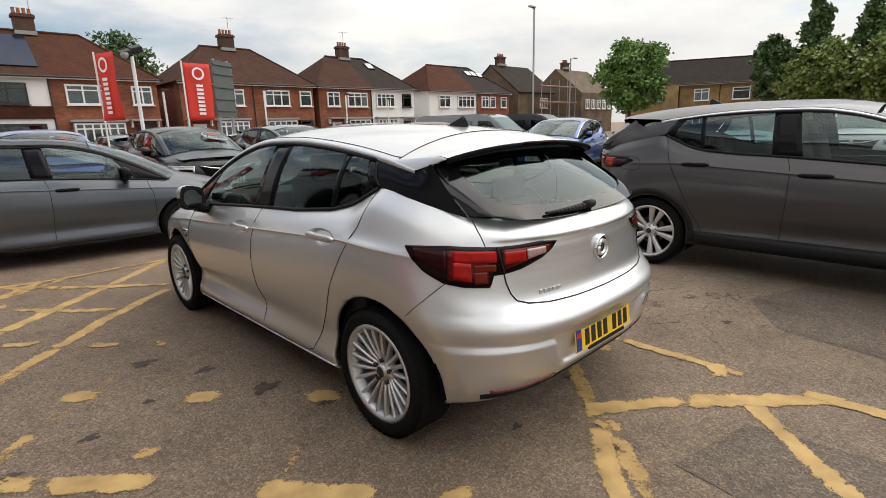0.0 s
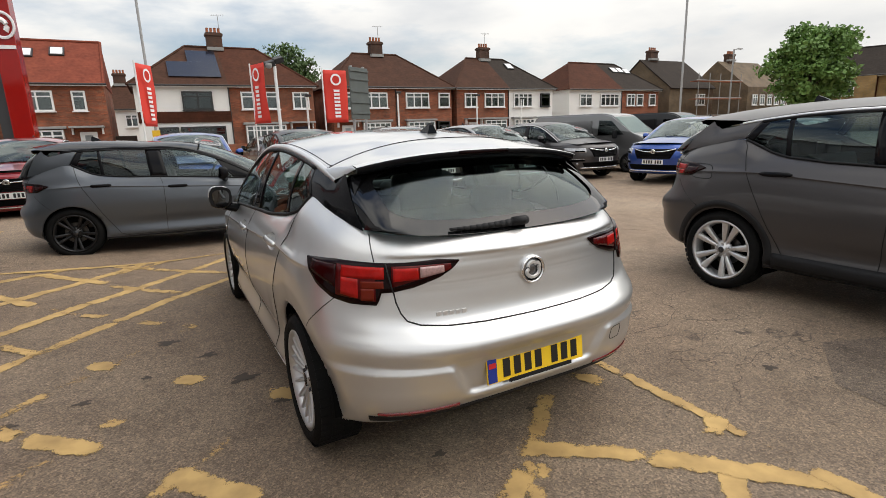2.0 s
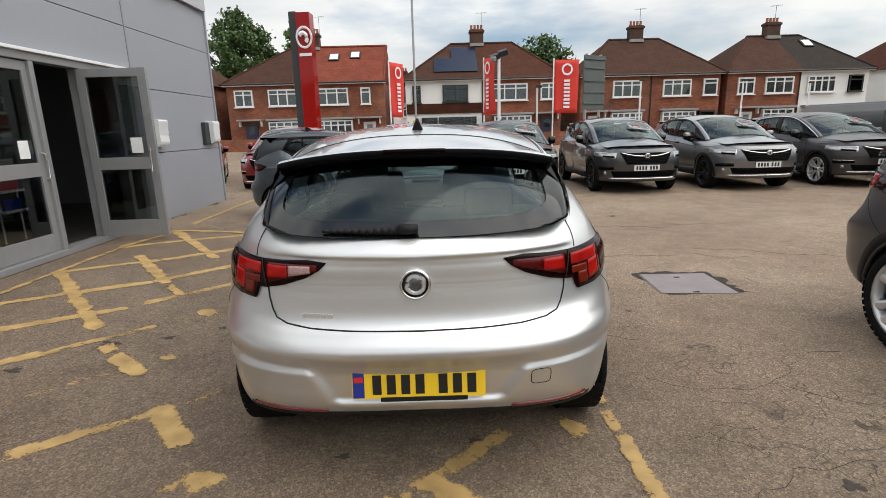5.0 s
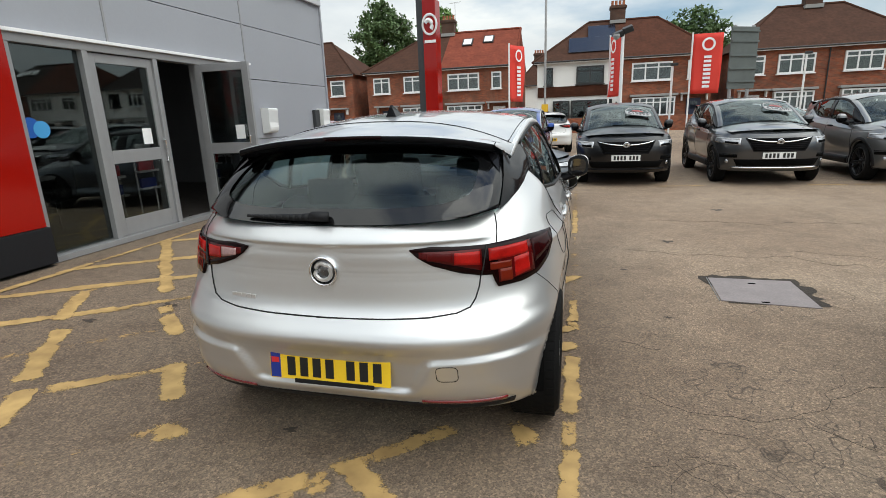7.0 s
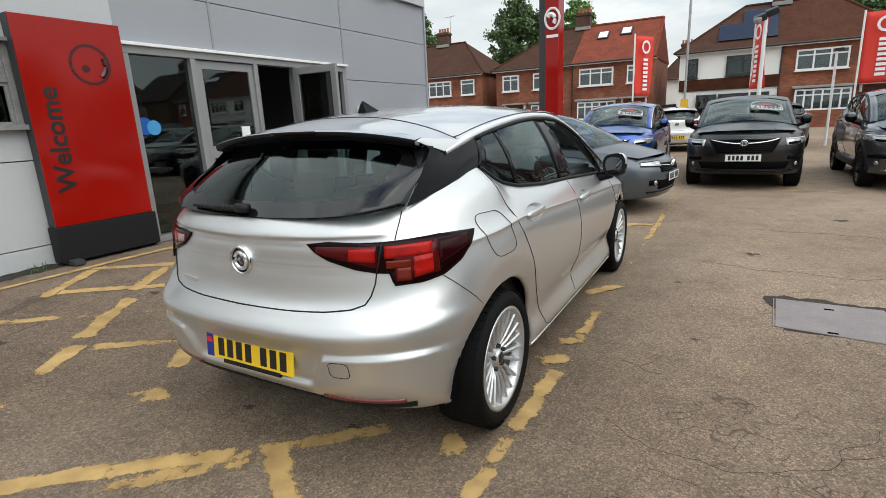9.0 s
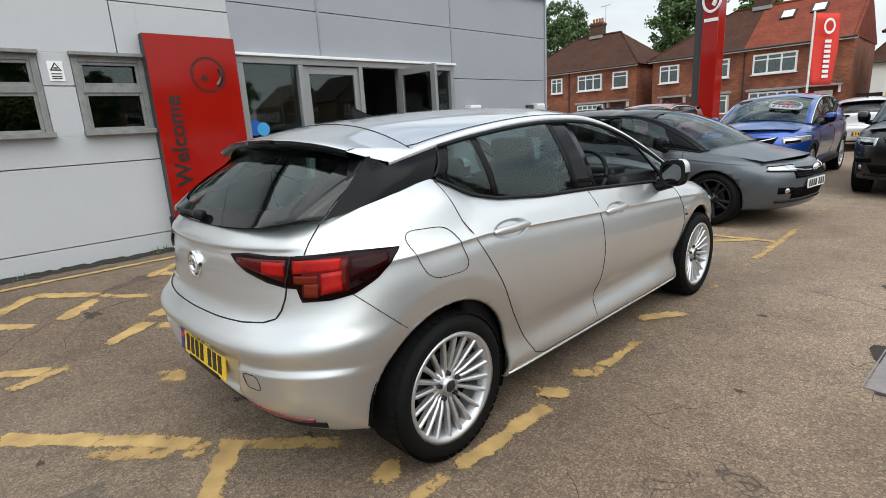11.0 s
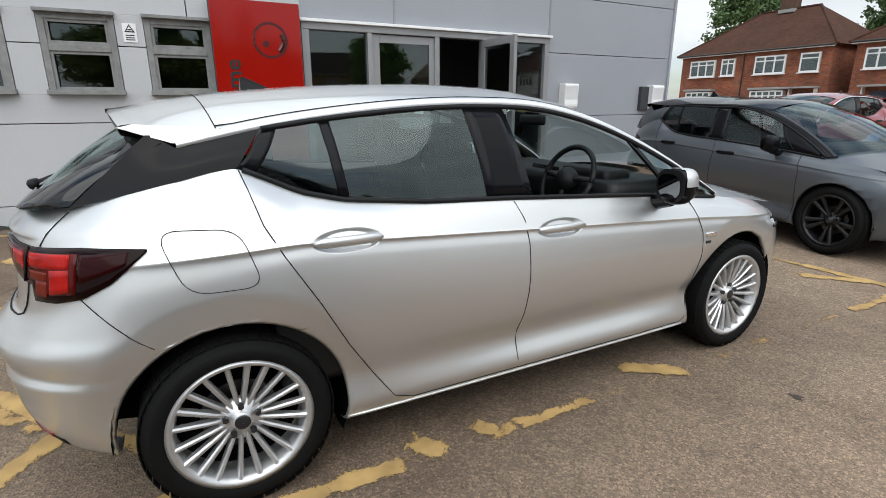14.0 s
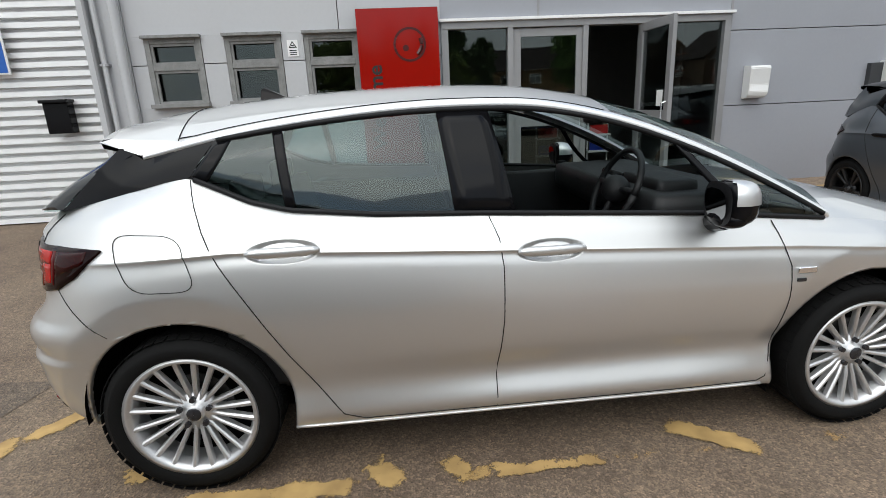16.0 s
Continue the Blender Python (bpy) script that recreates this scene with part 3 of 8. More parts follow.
# rings of the lower body, from sill to waist: widths along y, rear end, front end, heights along y, roundness of the ends
RINGS = [
    ([(-0.6, 0.77), (0, 0.80), (2.7, 0.80), (3.4, 0.72)], -0.48, 3.30, [(-0.6, 0.285), (-0.3, 0.255), (0.3, 0.205), (2.4, 0.205), (3.4, 0.20)], 2.8, 2.8),
    ([(-0.6, 0.82), (0, 0.848), (2.7, 0.85), (3.4, 0.76)], -0.61, 3.42, [(-0.6, 0.305), (-0.3, 0.265), (0.3, 0.222), (2.4, 0.222), (3.4, 0.22)], 2.8, 2.9),
    ([(-0.6, 0.84), (0, 0.868), (0.6, 0.876), (1.9, 0.878), (2.25, 0.864), (2.7, 0.862), (3.4, 0.78)], -0.660, 3.47, [(-0.6, 0.36), (-0.3, 0.33), (0.3, 0.285), (2.4, 0.285), (3.4, 0.30)], 2.85, 3.0),
    ([(-0.6, 0.85), (0, 0.874), (0.54, 0.860), (1.24, 0.842), (2.14, 0.840), (2.7, 0.872), (3.4, 0.79)], -0.690, 3.50, [(-0.6, 0.43), (-0.3, 0.42), (0.24, 0.395), (2.34, 0.395), (3.4, 0.40)], 2.85, 3.1),
    ([(-0.6, 0.86), (0, 0.886), (0.54, 0.880), (1.24, 0.884), (2.14, 0.870), (2.7, 0.884), (3.4, 0.79)], -0.708, 3.52, [(-0.6, 0.52), (-0.3, 0.52), (0.24, 0.51), (2.34, 0.49), (3.4, 0.50)], 2.85, 3.1),
    ([(-0.6, 0.868), (0, 0.897), (0.54, 0.892), (1.24, 0.900), (2.14, 0.886), (2.7, 0.892), (3.4, 0.78)], -0.735, 3.52, [(-0.6, 0.575), (-0.3, 0.585), (0.24, 0.60), (2.34, 0.58), (3.4, 0.57)], 2.85, 3.1),
    ([(-0.6, 0.87), (0, 0.901), (0.54, 0.897), (1.24, 0.905), (2.14, 0.892), (2.7, 0.892), (3.4, 0.77)], -0.745, 3.51, [(-0.6, 0.63), (-0.3, 0.66), (0.24, 0.70), (2.34, 0.66), (3.4, 0.62)], 2.8, 3.1),
    ([(-0.6, 0.86), (0, 0.895), (0.54, 0.892), (1.24, 0.899), (2.14, 0.887), (2.7, 0.886), (3.4, 0.76)], -0.708, 3.49, [(-0.6, 0.685), (-0.3, 0.735), (0.24, 0.79), (1.24, 0.75), (2.34, 0.71), (3.4, 0.66)], 2.75, 3.0),
    ([(-0.6, 0.85), (0, 0.884), (0.54, 0.880), (1.24, 0.886), (2.14, 0.878), (2.7, 0.876), (3.4, 0.735)], -0.666, 3.47, [(-0.6, 0.735), (-0.3, 0.82), (0.24, 0.875), (1.24, 0.822), (2.34, 0.765), (3.4, 0.69)], 2.65, 2.95),
    ([(-0.6, 0.83), (0, 0.871), (0.54, 0.869), (1.24, 0.874), (2.14, 0.868), (2.7, 0.866), (3.4, 0.72)], -0.654, 3.46, [(-0.6, 0.83), (-0.3, 0.895), (0.24, 0.920), (1.24, 0.862), (2.34, 0.797), (3.4, 0.705)], 2.6, 2.9),
    ([(-0.6, 0.822), (0, 0.872), (0.54, 0.873), (1.24, 0.878), (2.14, 0.868), (2.7, 0.864), (3.4, 0.715)], -0.653, 3.45, [(-0.6, 0.865), (-0.3, 0.916), (0.24, 0.934), (1.24, 0.876), (2.34, 0.811), (3.4, 0.712)], 2.6, 2.9),
    ([(-0.6, 0.816), (0, 0.868), (0.54, 0.869), (1.24, 0.874), (2.14, 0.864), (2.7, 0.860), (3.4, 0.71)], -0.654, 3.44, [(-0.6, 0.885), (-0.3, 0.926), (0.24, 0.941), (1.24, 0.883), (2.34, 0.818), (3.4, 0.718)], 2.6, 2.9),
    ([(-0.6, 0.80), (0, 0.836), (0.54, 0.842), (1.24, 0.848), (2.14, 0.838), (2.7, 0.83), (3.4, 0.69)], -0.655, 3.42, [(-0.6, 0.94), (-0.3, 0.965), (0.24, 0.985), (1.24, 0.935), (2.34, 0.857), (3.4, 0.735)], 2.6, 2.9),
    ([(-0.6, 0.755), (0, 0.782), (0.24, 0.792), (0.54, 0.815), (1.24, 0.828), (2.14, 0.817), (2.7, 0.805), (3.4, 0.67)], -0.645, 3.38, [(-0.6, 0.99), (-0.39, 1.02), (0.077, 1.105), (0.24, 1.037), (0.54, 1.003), (1.24, 0.973), (2.34, 0.880), (3.4, 0.745)], 2.6, 2.9),
    ([(-0.6, 0.69), (-0.06, 0.706), (0.077, 0.711), (0.24, 0.726), (0.427, 0.762), (0.74, 0.798), (1.24, 0.812), (2.14, 0.798), (2.49, 0.780), (3.4, 0.65)], -0.600, 3.34, [(-0.6, 1.04), (-0.39, 1.075), (0.0, 1.166), (0.077, 1.182), (0.17, 1.138), (0.28, 1.083), (0.427, 1.048), (0.74, 1.020), (1.13, 1.003), (1.94, 0.950), (2.49, 0.895), (2.95, 0.83), (3.4, 0.755)], 2.6, 2.9),
]
RAIL = [(-0.26, 0.638, 1.212), (-0.16, 0.643, 1.231), (0.011, 0.648, 1.270), (0.177, 0.651, 1.304), (0.54, 0.651, 1.354), (1.05, 0.648, 1.381), (1.39, 0.652, 1.362), (1.69, 0.668, 1.292), (1.94, 0.695, 1.196), (2.19, 0.730, 1.075), (2.39, 0.763, 0.962), (2.50, 0.783, 0.893)]
ROOFZ = [(-0.30, 1.350), (-0.2, 1.372), (0.0, 1.413), (0.2, 1.440), (0.4, 1.457), (0.8, 1.474), (1.1, 1.474), (1.4, 1.455), (1.66, 1.412)]


def ring_points(r, cap, side):
    """One ring of the lower body's right half, from the middle of the rear to the middle of the front."""
    wl_, yr, yf, zl_, n, m = r
    wf, zf = lin(wl_), lin(zl_)
    bend = 1.0 if cap < 30 else 1.3
    nr = n * (1.0 + 0.5 * min(max((0.62 - zf(yr)) / 0.25, 0), 1))
    pts = []
    for i in range(cap):
        a = math.pi / 2 * (i / cap) ** bend
        y = YJR - (YJR - yr) * math.cos(a) ** (2 / m)
        x = wf(y) * math.sin(a) ** (2 / nr)
        pts.append((x, y, zf(y)))
    for i in range(side):
        y = YJR + (YJF - YJR) * i / side
        pts.append((wf(y), y, zf(y)))
    for i in range(CAP + 1):
        a = math.pi / 2 * (1 - i / CAP)
        y = YJF + (yf - YJF) * max(math.cos(a), 0) ** (2 / m)
        x = wf(y) * max(math.sin(a), 0) ** (2 / n)
        pts.append((x, y, zf(y)))
    return np.array(pts)


def smooth1(a, passes):
    for _ in range(passes):
        b = a.copy()
        b[:, 1:-1] = 0.25 * a[:, :-2] + 0.5 * a[:, 1:-1] + 0.25 * a[:, 2:]
        a = b
    return a


def body_rows(hero):
    cap, side, sub = (64, 124, 9) if hero else (CAP, SIDE, 4)
    keys = smooth1(np.array([ring_points(r, cap, side) for r in RINGS]), 2)
    keys[:, 0, 0] = 0
    keys[:, -1, 0] = 0
    rows = []
    for k in range(len(keys) - 1):
        p0, p1, p2, p3 = keys[max(k - 1, 0)], keys[k], keys[k + 1], keys[min(k + 2, len(keys) - 1)]
        for j in range(sub):
            u = j / sub
            rows.append(0.5 * (2 * p1 + (p2 - p0) * u + (2 * p0 - 5 * p1 + 4 * p2 - p3) * u * u + (3 * p1 - p0 - 3 * p2 + p3) * u ** 3))
    rows.append(keys[-1])
    return np.array(rows)


def soft_step(a, b, x):
    q = min(max((x - a) / (b - a), 0.0), 1.0)
    return q * q * (3 - 2 * q)


WING = lin([(-0.20, 0.0), (-0.10, 0.004), (-0.055, 0.010), (-0.032, 0.010), (-0.004, -0.012), (0.004, -0.012), (0.05, 0.0), (0.075, 0.004), (0.095, 0.0045), (0.125, 0.0)])
MIDDLE = lin([(-0.20, 0.0), (-0.185, 0.004), (-0.168, 0.004), (-0.146, -0.020), (0.004, -0.018), (0.05, 0.0), (0.075, 0.004), (0.095, 0.0045), (0.125, 0.0)])
HATCH_LINE = lin([(-0.13, 0.0), (-0.08, -0.004), (-0.03, -0.006), (-0.006, -0.004), (0.006, 0.006), (0.02, 0.006), (0.07, 0.0)])


def rear_form(p):
    """The bumper's shelf, crease and plate hollow, and the crease across the hatch."""
    x, y, z = p
    fade = soft_step(-0.20, -0.46, y)
    if fade <= 0:
        return p
    crease = 0.560 + 0.012 * soft_step(0.3, 0.8, abs(x))
    q = z - crease
    edge = 0.330 + (z - 0.40) * 0.55
    mid = soft_step(edge + 0.014, edge - 0.014, abs(x))
    d = WING(q) * (1 - mid) * soft_step(-0.26, -0.60, y) + MIDDLE(q) * mid * fade
    d += HATCH_LINE(z - 0.972 - 0.01 * min(abs(x) / 0.5, 1)) * soft_step(0.66, 0.56, abs(x)) * fade
    out = Vector((x - min(max(x, -0.52), 0.52), min(y + 0.25, -0.02), 0)).normalized()
    return Vector((x, y, z)) + out * d


HANDLES = ((0.405, 0.926), (1.350, 0.867))


class Shape:
    """A car's proportions: the base hatchback stretched to other sizes."""

    def __init__(self, wheelbase=2.662, rear=0.742, front=0.86, half=0.905, ground=0.19, waist=1.0, roof=1.474, hub=0.317, radius=0.317, arch=0.362, nose=0.0, tail=0.0, top=0.0, square=0.0, lift=0.0):
        self.ys = ([-0.742, 0.0, 2.662, 3.52], [-rear, 0.0, wheelbase, wheelbase + front])
        self.zs = ([0.19, 1.0, 1.474], [ground, waist, roof])
        self.kx, self.hub, self.radius, self.arch, self.wb, self.half, self.nose, self.tail = half / 0.905, hub, radius, arch, wheelbase, half, nose, tail
        self.top, self.square, self.lift = top, square, lift

    def __call__(self, p):
        x, y, z = p
        yy = np.interp(y, *self.ys)
        if y < self.ys[0][0]:
            yy = self.ys[1][0] + (y - self.ys[0][0])
        if y > self.ys[0][3]:
            yy = self.ys[1][3] + (y - self.ys[0][3])
        zz = np.interp(z, *self.zs) if z < 1.474 else self.zs[1][2] + (z - 1.474)
        zz += self.nose * min(max((y - 2.2) / 1.1, 0), 1) * min(max((z - 0.3) / 0.4, 0), 1)
        zz += self.lift * min(max((0.9 - y) / 0.9, 0), 1) * min(max((z - 1.1) / 0.18, 0), 1)
        f = min(max((0.25 - y) / 0.6, 0), 1) * min(max((z - 0.95) / 0.3, 0), 1)
        w = self.kx * (1 + self.top * min(max((z - 1.0) / 0.4, 0), 1)) * (1 + self.square * min(max((y - 2.6) / 0.7, 0), 1))
        return Vector((x * w, yy - self.tail * f, zz))


def warp(bm, shape):
    for v in bm.verts:
        v.co = shape(v.co)
    return bm


def lower_body(shape, hero):
    rows = body_rows(hero)
    bm = bmesh.new()
    for s in (1, -1):
        pts = [[Vector((p[0] * s, p[1], p[2])) for p in row] for row in rows]
        if hero:
            pts = [[Vector(rear_form(p)) for p in row] for row in pts]
        add_grid(bm, pts)
    bmesh.ops.remove_doubles(bm, verts=bm.verts, dist=0.0004)
    warp(bm, shape)
    if hero:
        for s in (1, -1):
            for hy, hz in HANDLES:
                for _ in range(1):
                    near = [e for e in bm.edges if all(v.co.x * s > 0.6 and ((v.co.y - hy) / 0.17) ** 2 + ((v.co.z - hz) / 0.065) ** 2 < 1 for v in e.verts)]
                    bmesh.ops.subdivide_edges(bm, edges=near, cuts=3, use_grid_fill=True)
                for v in bm.verts:
                    q = math.sqrt(((v.co.y - hy) / 0.128) ** 2 + ((v.co.z - hz) / 0.040) ** 2)
                    if v.co.x * s > 0.6 and q < 1:
                        v.co.x -= s * 0.020 * min(1, (1 - q) * 3.0)
    # wheel arches, with a turned-in flare round each
    for v in bm.verts if hero else ():
        for cy in (0.0, shape.wb):
            r = math.hypot(v.co.y - cy, v.co.z - shape.hub)
            if r < shape.arch + 0.095 and abs(v.co.x) > 0.5 and v.co.z > 0.20:
                v.co.x -= math.copysign(0.021 * min(1.0, 1 - (r - shape.arch) / 0.095) * soft_step(0.20, 0.42, v.co.z), v.co.x)
    for cy in (0.0, shape.wb):
        c = Vector((0, cy, shape.hub))
        near = [v for v in bm.verts if abs(v.co.y - cy) < 0.5 and v.co.z < shape.hub + 0.5 and abs(v.co.x) > 0.45 * shape.kx]
        inside = {v for v in near if math.hypot(v.co.y - cy, v.co.z - shape.hub) < shape.arch}
        doomed = [f for f in bm.faces if all(v in inside for v in f.verts)]
        rim = {v for f in doomed for v in f.verts}
        bmesh.ops.delete(bm, geom=doomed, context="FACES_ONLY")
        for v in inside:
            if v.is_valid and v.link_faces:
                d = Vector((0, v.co.y - cy, v.co.z - shape.hub))
                if d.length > 1e-4 and d.z > -0.16:
                    d = d.normalized() * shape.arch
                    v.co.y, v.co.z = cy + d.y, shape.hub + d.z
        bmesh.ops.delete(bm, geom=[v for v in bm.verts if not v.link_faces], context="VERTS")
        lip = [e for e in bm.edges if e.is_boundary and all(abs(math.hypot(v.co.y - cy, v.co.z - shape.hub) - shape.arch) < 0.004 for v in e.verts)]
        for turn in ((0.006, 0.010), (0.014, 0.0)):
            made = bmesh.ops.extrude_edge_only(bm, edges=lip)["geom"]
            for v in (g for g in made if isinstance(g, bmesh.types.BMVert)):
                d = Vector((0, v.co.y - cy, v.co.z - shape.hub)).normalized()
                v.co -= d * turn[1]
                v.co.x -= math.copysign(turn[0], v.co.x)
            lip = [g for g in made if isinstance(g, bmesh.types.BMEdge) and all(v in {w for w in made if isinstance(w, bmesh.types.BMVert)} for v in g.verts)]
    return bm


class Skin:
    """Lays outlines onto a finished surface."""

    def __init__(self, bm):
        bm.normal_update()
        self.tree = BVHTree.FromBMesh(bm)

    def hit(self, o, d, off=0.0):
        o, d = Vector(o), Vector(d).normalized()
        p, n, _, _ = self.tree.ray_cast(o, d, 6.0)
        if p is None:
            p, n, _, _ = self.tree.find_nearest(o + d * 2.0)
        if n.dot(d) > 0:
            n = -n
        return p + n * off, n

    def side(self, s, y, z, off=0.0):
        return self.hit((s * 2.0, y, z), (-s, 0, 0), off)

    def rear(self, x, z, off=0.0):
        return self.hit((x, -3.0, z), (0, 1, 0), off)

    def front(self, x, z, off=0.0):
        return self.hit((x, 6.5, z), (0, -1, 0), off)

    def corner(self, s, deg, z, off=0.0, cy=0.1, cx=0.25):
        a = radians(deg)
        d = Vector((s * math.sin(a), -math.cos(a), 0))
        return self.hit(Vector((s * cx, cy, z)) + d * 2.0, -d, off)

    def nose(self, s, deg, z, off=0.0, cy=2.75, cx=0.25):
        a = radians(deg)
        d = Vector((s * math.sin(a), math.cos(a), 0))
        return self.hit(Vector((s * cx, cy, z)) + d * 2.0, -d, off)


def patch(fn, cols, rows, off, skirt=0.012):
    """A raised piece on a surface: fn(u, v, off) gives its point and normal; its edge runs down into the surface."""
    bm = bmesh.new()
    pts = [[fn(i / cols, j / rows, off) for i in range(cols + 1)] for j in range(rows + 1)]
    vs = add_grid(bm, [[p[0] for p in row] for row in pts])
    loop = [(0, i) for i in range(cols + 1)] + [(j, cols) for j in range(1, rows + 1)] + [(rows, i) for i in range(cols - 1, -1, -1)] + [(j, 0) for j in range(rows - 1, 0, -1)]
    low = [bm.verts.new(pts[j][i][0] - pts[j][i][1] * skirt) for j, i in loop]
    n = len(loop)
    for k in range(n):
        a, b = loop[k], loop[(k + 1) % n]
        try:
            bm.faces.new((vs[a[0]][a[1]], vs[b[0]][b[1]], low[(k + 1) % n], low[k]))
        except ValueError:
            pass
    return bm


def band(bot, top):
    """Outline as two lines over u; v runs from the lower to the upper one."""
    b, t = lin(bot), lin(top)
    return lambda u, v: b(u) + (t(u) - b(u)) * v


def closed_line(points, n=6):
    """A rounded closed outline through corner points."""
    out = []
    k = len(points)
    for i in range(k):
        a, b, c = np.array(points[i - 1]), np.array(points[i]), np.array(points[(i + 1) % k])
        p, q = b + (a - b) * 0.3, b + (c - b) * 0.3
        for j in range(n + 1):
            u = j / n
            out.append(tuple((1 - u) ** 2 * p + 2 * u * (1 - u) * b + u * u * q))
    return out + [out[0]]


def spread(points, step=0.03):
    out = []
    for a, b in zip(points, points[1:]):
        n = max(1, int(math.dist(a, b) / step))
        out += [tuple(np.array(a) + (np.array(b) - np.array(a)) * i / n) for i in range(n)]
    return out + [points[-1]]


rail_at, roof_at = curve(RAIL), curve(ROOFZ)
waist_w, waist_z = lin(RINGS[-1][0]), lin(RINGS[-1][3])


def waist_at(y):
    return Vector((waist_w(y), y, waist_z(y)))


def side_at(s, y, v, off=0.0):
    """A point on the window band: v 0 at the waist, 1 at the roof rail; the band leans back as it rises."""
    yb = y
    b = waist_at(yb)
    r = rail_at(y)
    r = Vector((r[0], y, r[1]))
    p = b + (r - b) * v
    p.x += 0.022 * math.sin(math.pi * min(max(v, 0), 1)) + off
    return Vector((p.x * s, p.y, p.z))


def roof_pt(y, u, off=0.0):
    """Across the roof, u from -1 to 1."""
    r = rail_at(min(y, 2.50))
    q = min(max((0.06 - y) / 0.3, 0), 1)
    xe, ze = r[0] - 0.012 - 0.03 * q, r[1] + 0.022 + 0.088 * q
    zc = roof_at(y)
    return Vector((xe * u, y - 0.06 * (1 - u * u) * min(max((0.3 - y) / 0.4, 0), 1), max(ze, min(ze, zc)) + (zc - ze) * (1 - abs(u) ** 2.6) + off))


def make_wheel(parent, shape, side, y, kind, steer=0.0):
    """A wheel whose outer face looks to the car's side."""
    R = shape.radius
    w = empty("wheel")
    w.parent = parent
    w.matrix_basis = pose(side * (shape.half - 0.140), y, shape.hub, 0, 0, steer) @ Matrix.Diagonal((side, 1, 1, 1))
    k = R / 0.317
    rim_r = (0.236 if kind != "big" else 0.240) * k
    half = 0.108
    prof = [(rim_r, -half + 0.012), (rim_r + 0.02, -half), (R - 0.03, -half), (R - 0.008, -half + 0.018), (R, -half + 0.045), (R, half - 0.045), (R - 0.008, half - 0.018), (R - 0.028, half - 0.002), (rim_r + 0.045, half + 0.006), (rim_r + 0.012, half - 0.004), (rim_r - 0.004, half - 0.014)]
    part("tyre", lathe(prof, 56), RUBBER, w, smooth=True)
    bm = bmesh.new()
    n = 48
    for i in range(n):
        for row in range(4):
            a = 2 * math.pi * (i + 0.5 * (row % 2)) / n
            x = -0.075 + row * 0.05
            add_box(bm, (x, (R - 0.0004) * math.cos(a), (R - 0.0004) * math.sin(a)), (0.040, 0.034, 0.003), 0, Matrix.Rotation(a + math.pi / 2, 4, "X"))
    part("tread", bm, RUBBER, w)
    face = {"silver": ALLOY, "black": ALLOYDARK, "big": ALLOY}[kind]
    prof = [(rim_r - 0.02, -half + 0.02), (rim_r - 0.012, half - 0.05), (rim_r - 0.004, half - 0.016), (rim_r + 0.006, half - 0.006), (rim_r - 0.012, half - 0.004), (rim_r - 0.022, half - 0.03), (rim_r - 0.03, half - 0.06)]
    part("rim", lathe(prof, 64), face, w, smooth=True)
    part("brake_disc", lathe([(0.001, half - 0.10), (0.13 * k, half - 0.10), (0.13 * k, half - 0.112), (0.001, half - 0.112)], 40), material_disc, w)
    part("wheel_back", lathe([(0.001, half - 0.13), (rim_r - 0.02, half - 0.13)], 24), DARK, w)
    n, tw = {"silver": (20, 0.0), "black": (10, 0.0), "big": (10, 0.0)}[kind]
    shared = {}
    for i in range(n):
        if kind == "silver":
            g, j = divmod(i, 4)
            a = 2 * math.pi * (g / 5) + radians((-27.5, -10.0, 10.0, 27.5)[j]) + radians(36)
            w0, w1, r0, r1 = 0.0085, 0.0125 if j in (0, 3) else 0.0105, 0.050, rim_r - 0.008
        elif kind == "big":
            a = 2 * math.pi * i / n + (0.09 if i % 2 else -0.09) + math.pi / 10
            w0, w1, r0, r1 = 0.014, 0.036, 0.05, rim_r - 0.008
        else:
            a = 2 * math.pi * i / n + (0.12 if i % 2 else -0.12)
            w0, w1, r0, r1 = 0.012, 0.024, 0.05, rim_r - 0.008
        if w1 not in shared:
            bm = bmesh.new()
            secs = []
            for u in (0.0, 0.3, 0.65, 1.0):
                r = r0 + (r1 - r0) * u
                ww = w0 + (w1 - w0) * u
                f = half - 0.020 - 0.030 * (1 - u) ** 2 + (0.006 if u == 1.0 else 0.0)
                d = 0.034 - 0.014 * u
                secs.append([bm.verts.new((dx, r, q * ww)) for dx, q in ((f - d, -1.0), (f - 0.006, -0.85), (f, -0.35), (f, 0.35), (f - 0.006, 0.85), (f - d, 1.0))])
            for p, q in zip(secs, secs[1:]):
                for c in range(5):
                    bm.faces.new((p[c], p[c + 1], q[c + 1], q[c]))
            ob = part("spoke", bm, face, w)
            shared[w1] = ob.data
        else:
            ob = new("spoke", shared[w1])
            ob.parent = w
        ob.matrix_basis = Matrix.Rotation(a, 4, "X")
    hub = lathe([(0.001, half - 0.030), (0.030, half - 0.030), (0.034, half - 0.036), (0.040, half - 0.046), (0.075, half - 0.052), (0.082, half - 0.075)], 32)
    part("hub", hub, face, w, smooth=True)
    part("centre_cap", lathe([(0.001, half - 0.0245), (0.022, half - 0.025), (0.027, half - 0.029)], 24), CAPGREY, w, smooth=True)
    for i in range(5):
        a = 2 * math.pi * i / 5 + math.pi / 2
        part("wheel_bolt", rod((half - 0.06, 0.056 * math.cos(a), 0.056 * math.sin(a)), (half - 0.033, 0.056 * math.cos(a), 0.056 * math.sin(a)), 0.0125, 0.011, 6), CAPGREY if kind == "silver" else face, w)
    return w


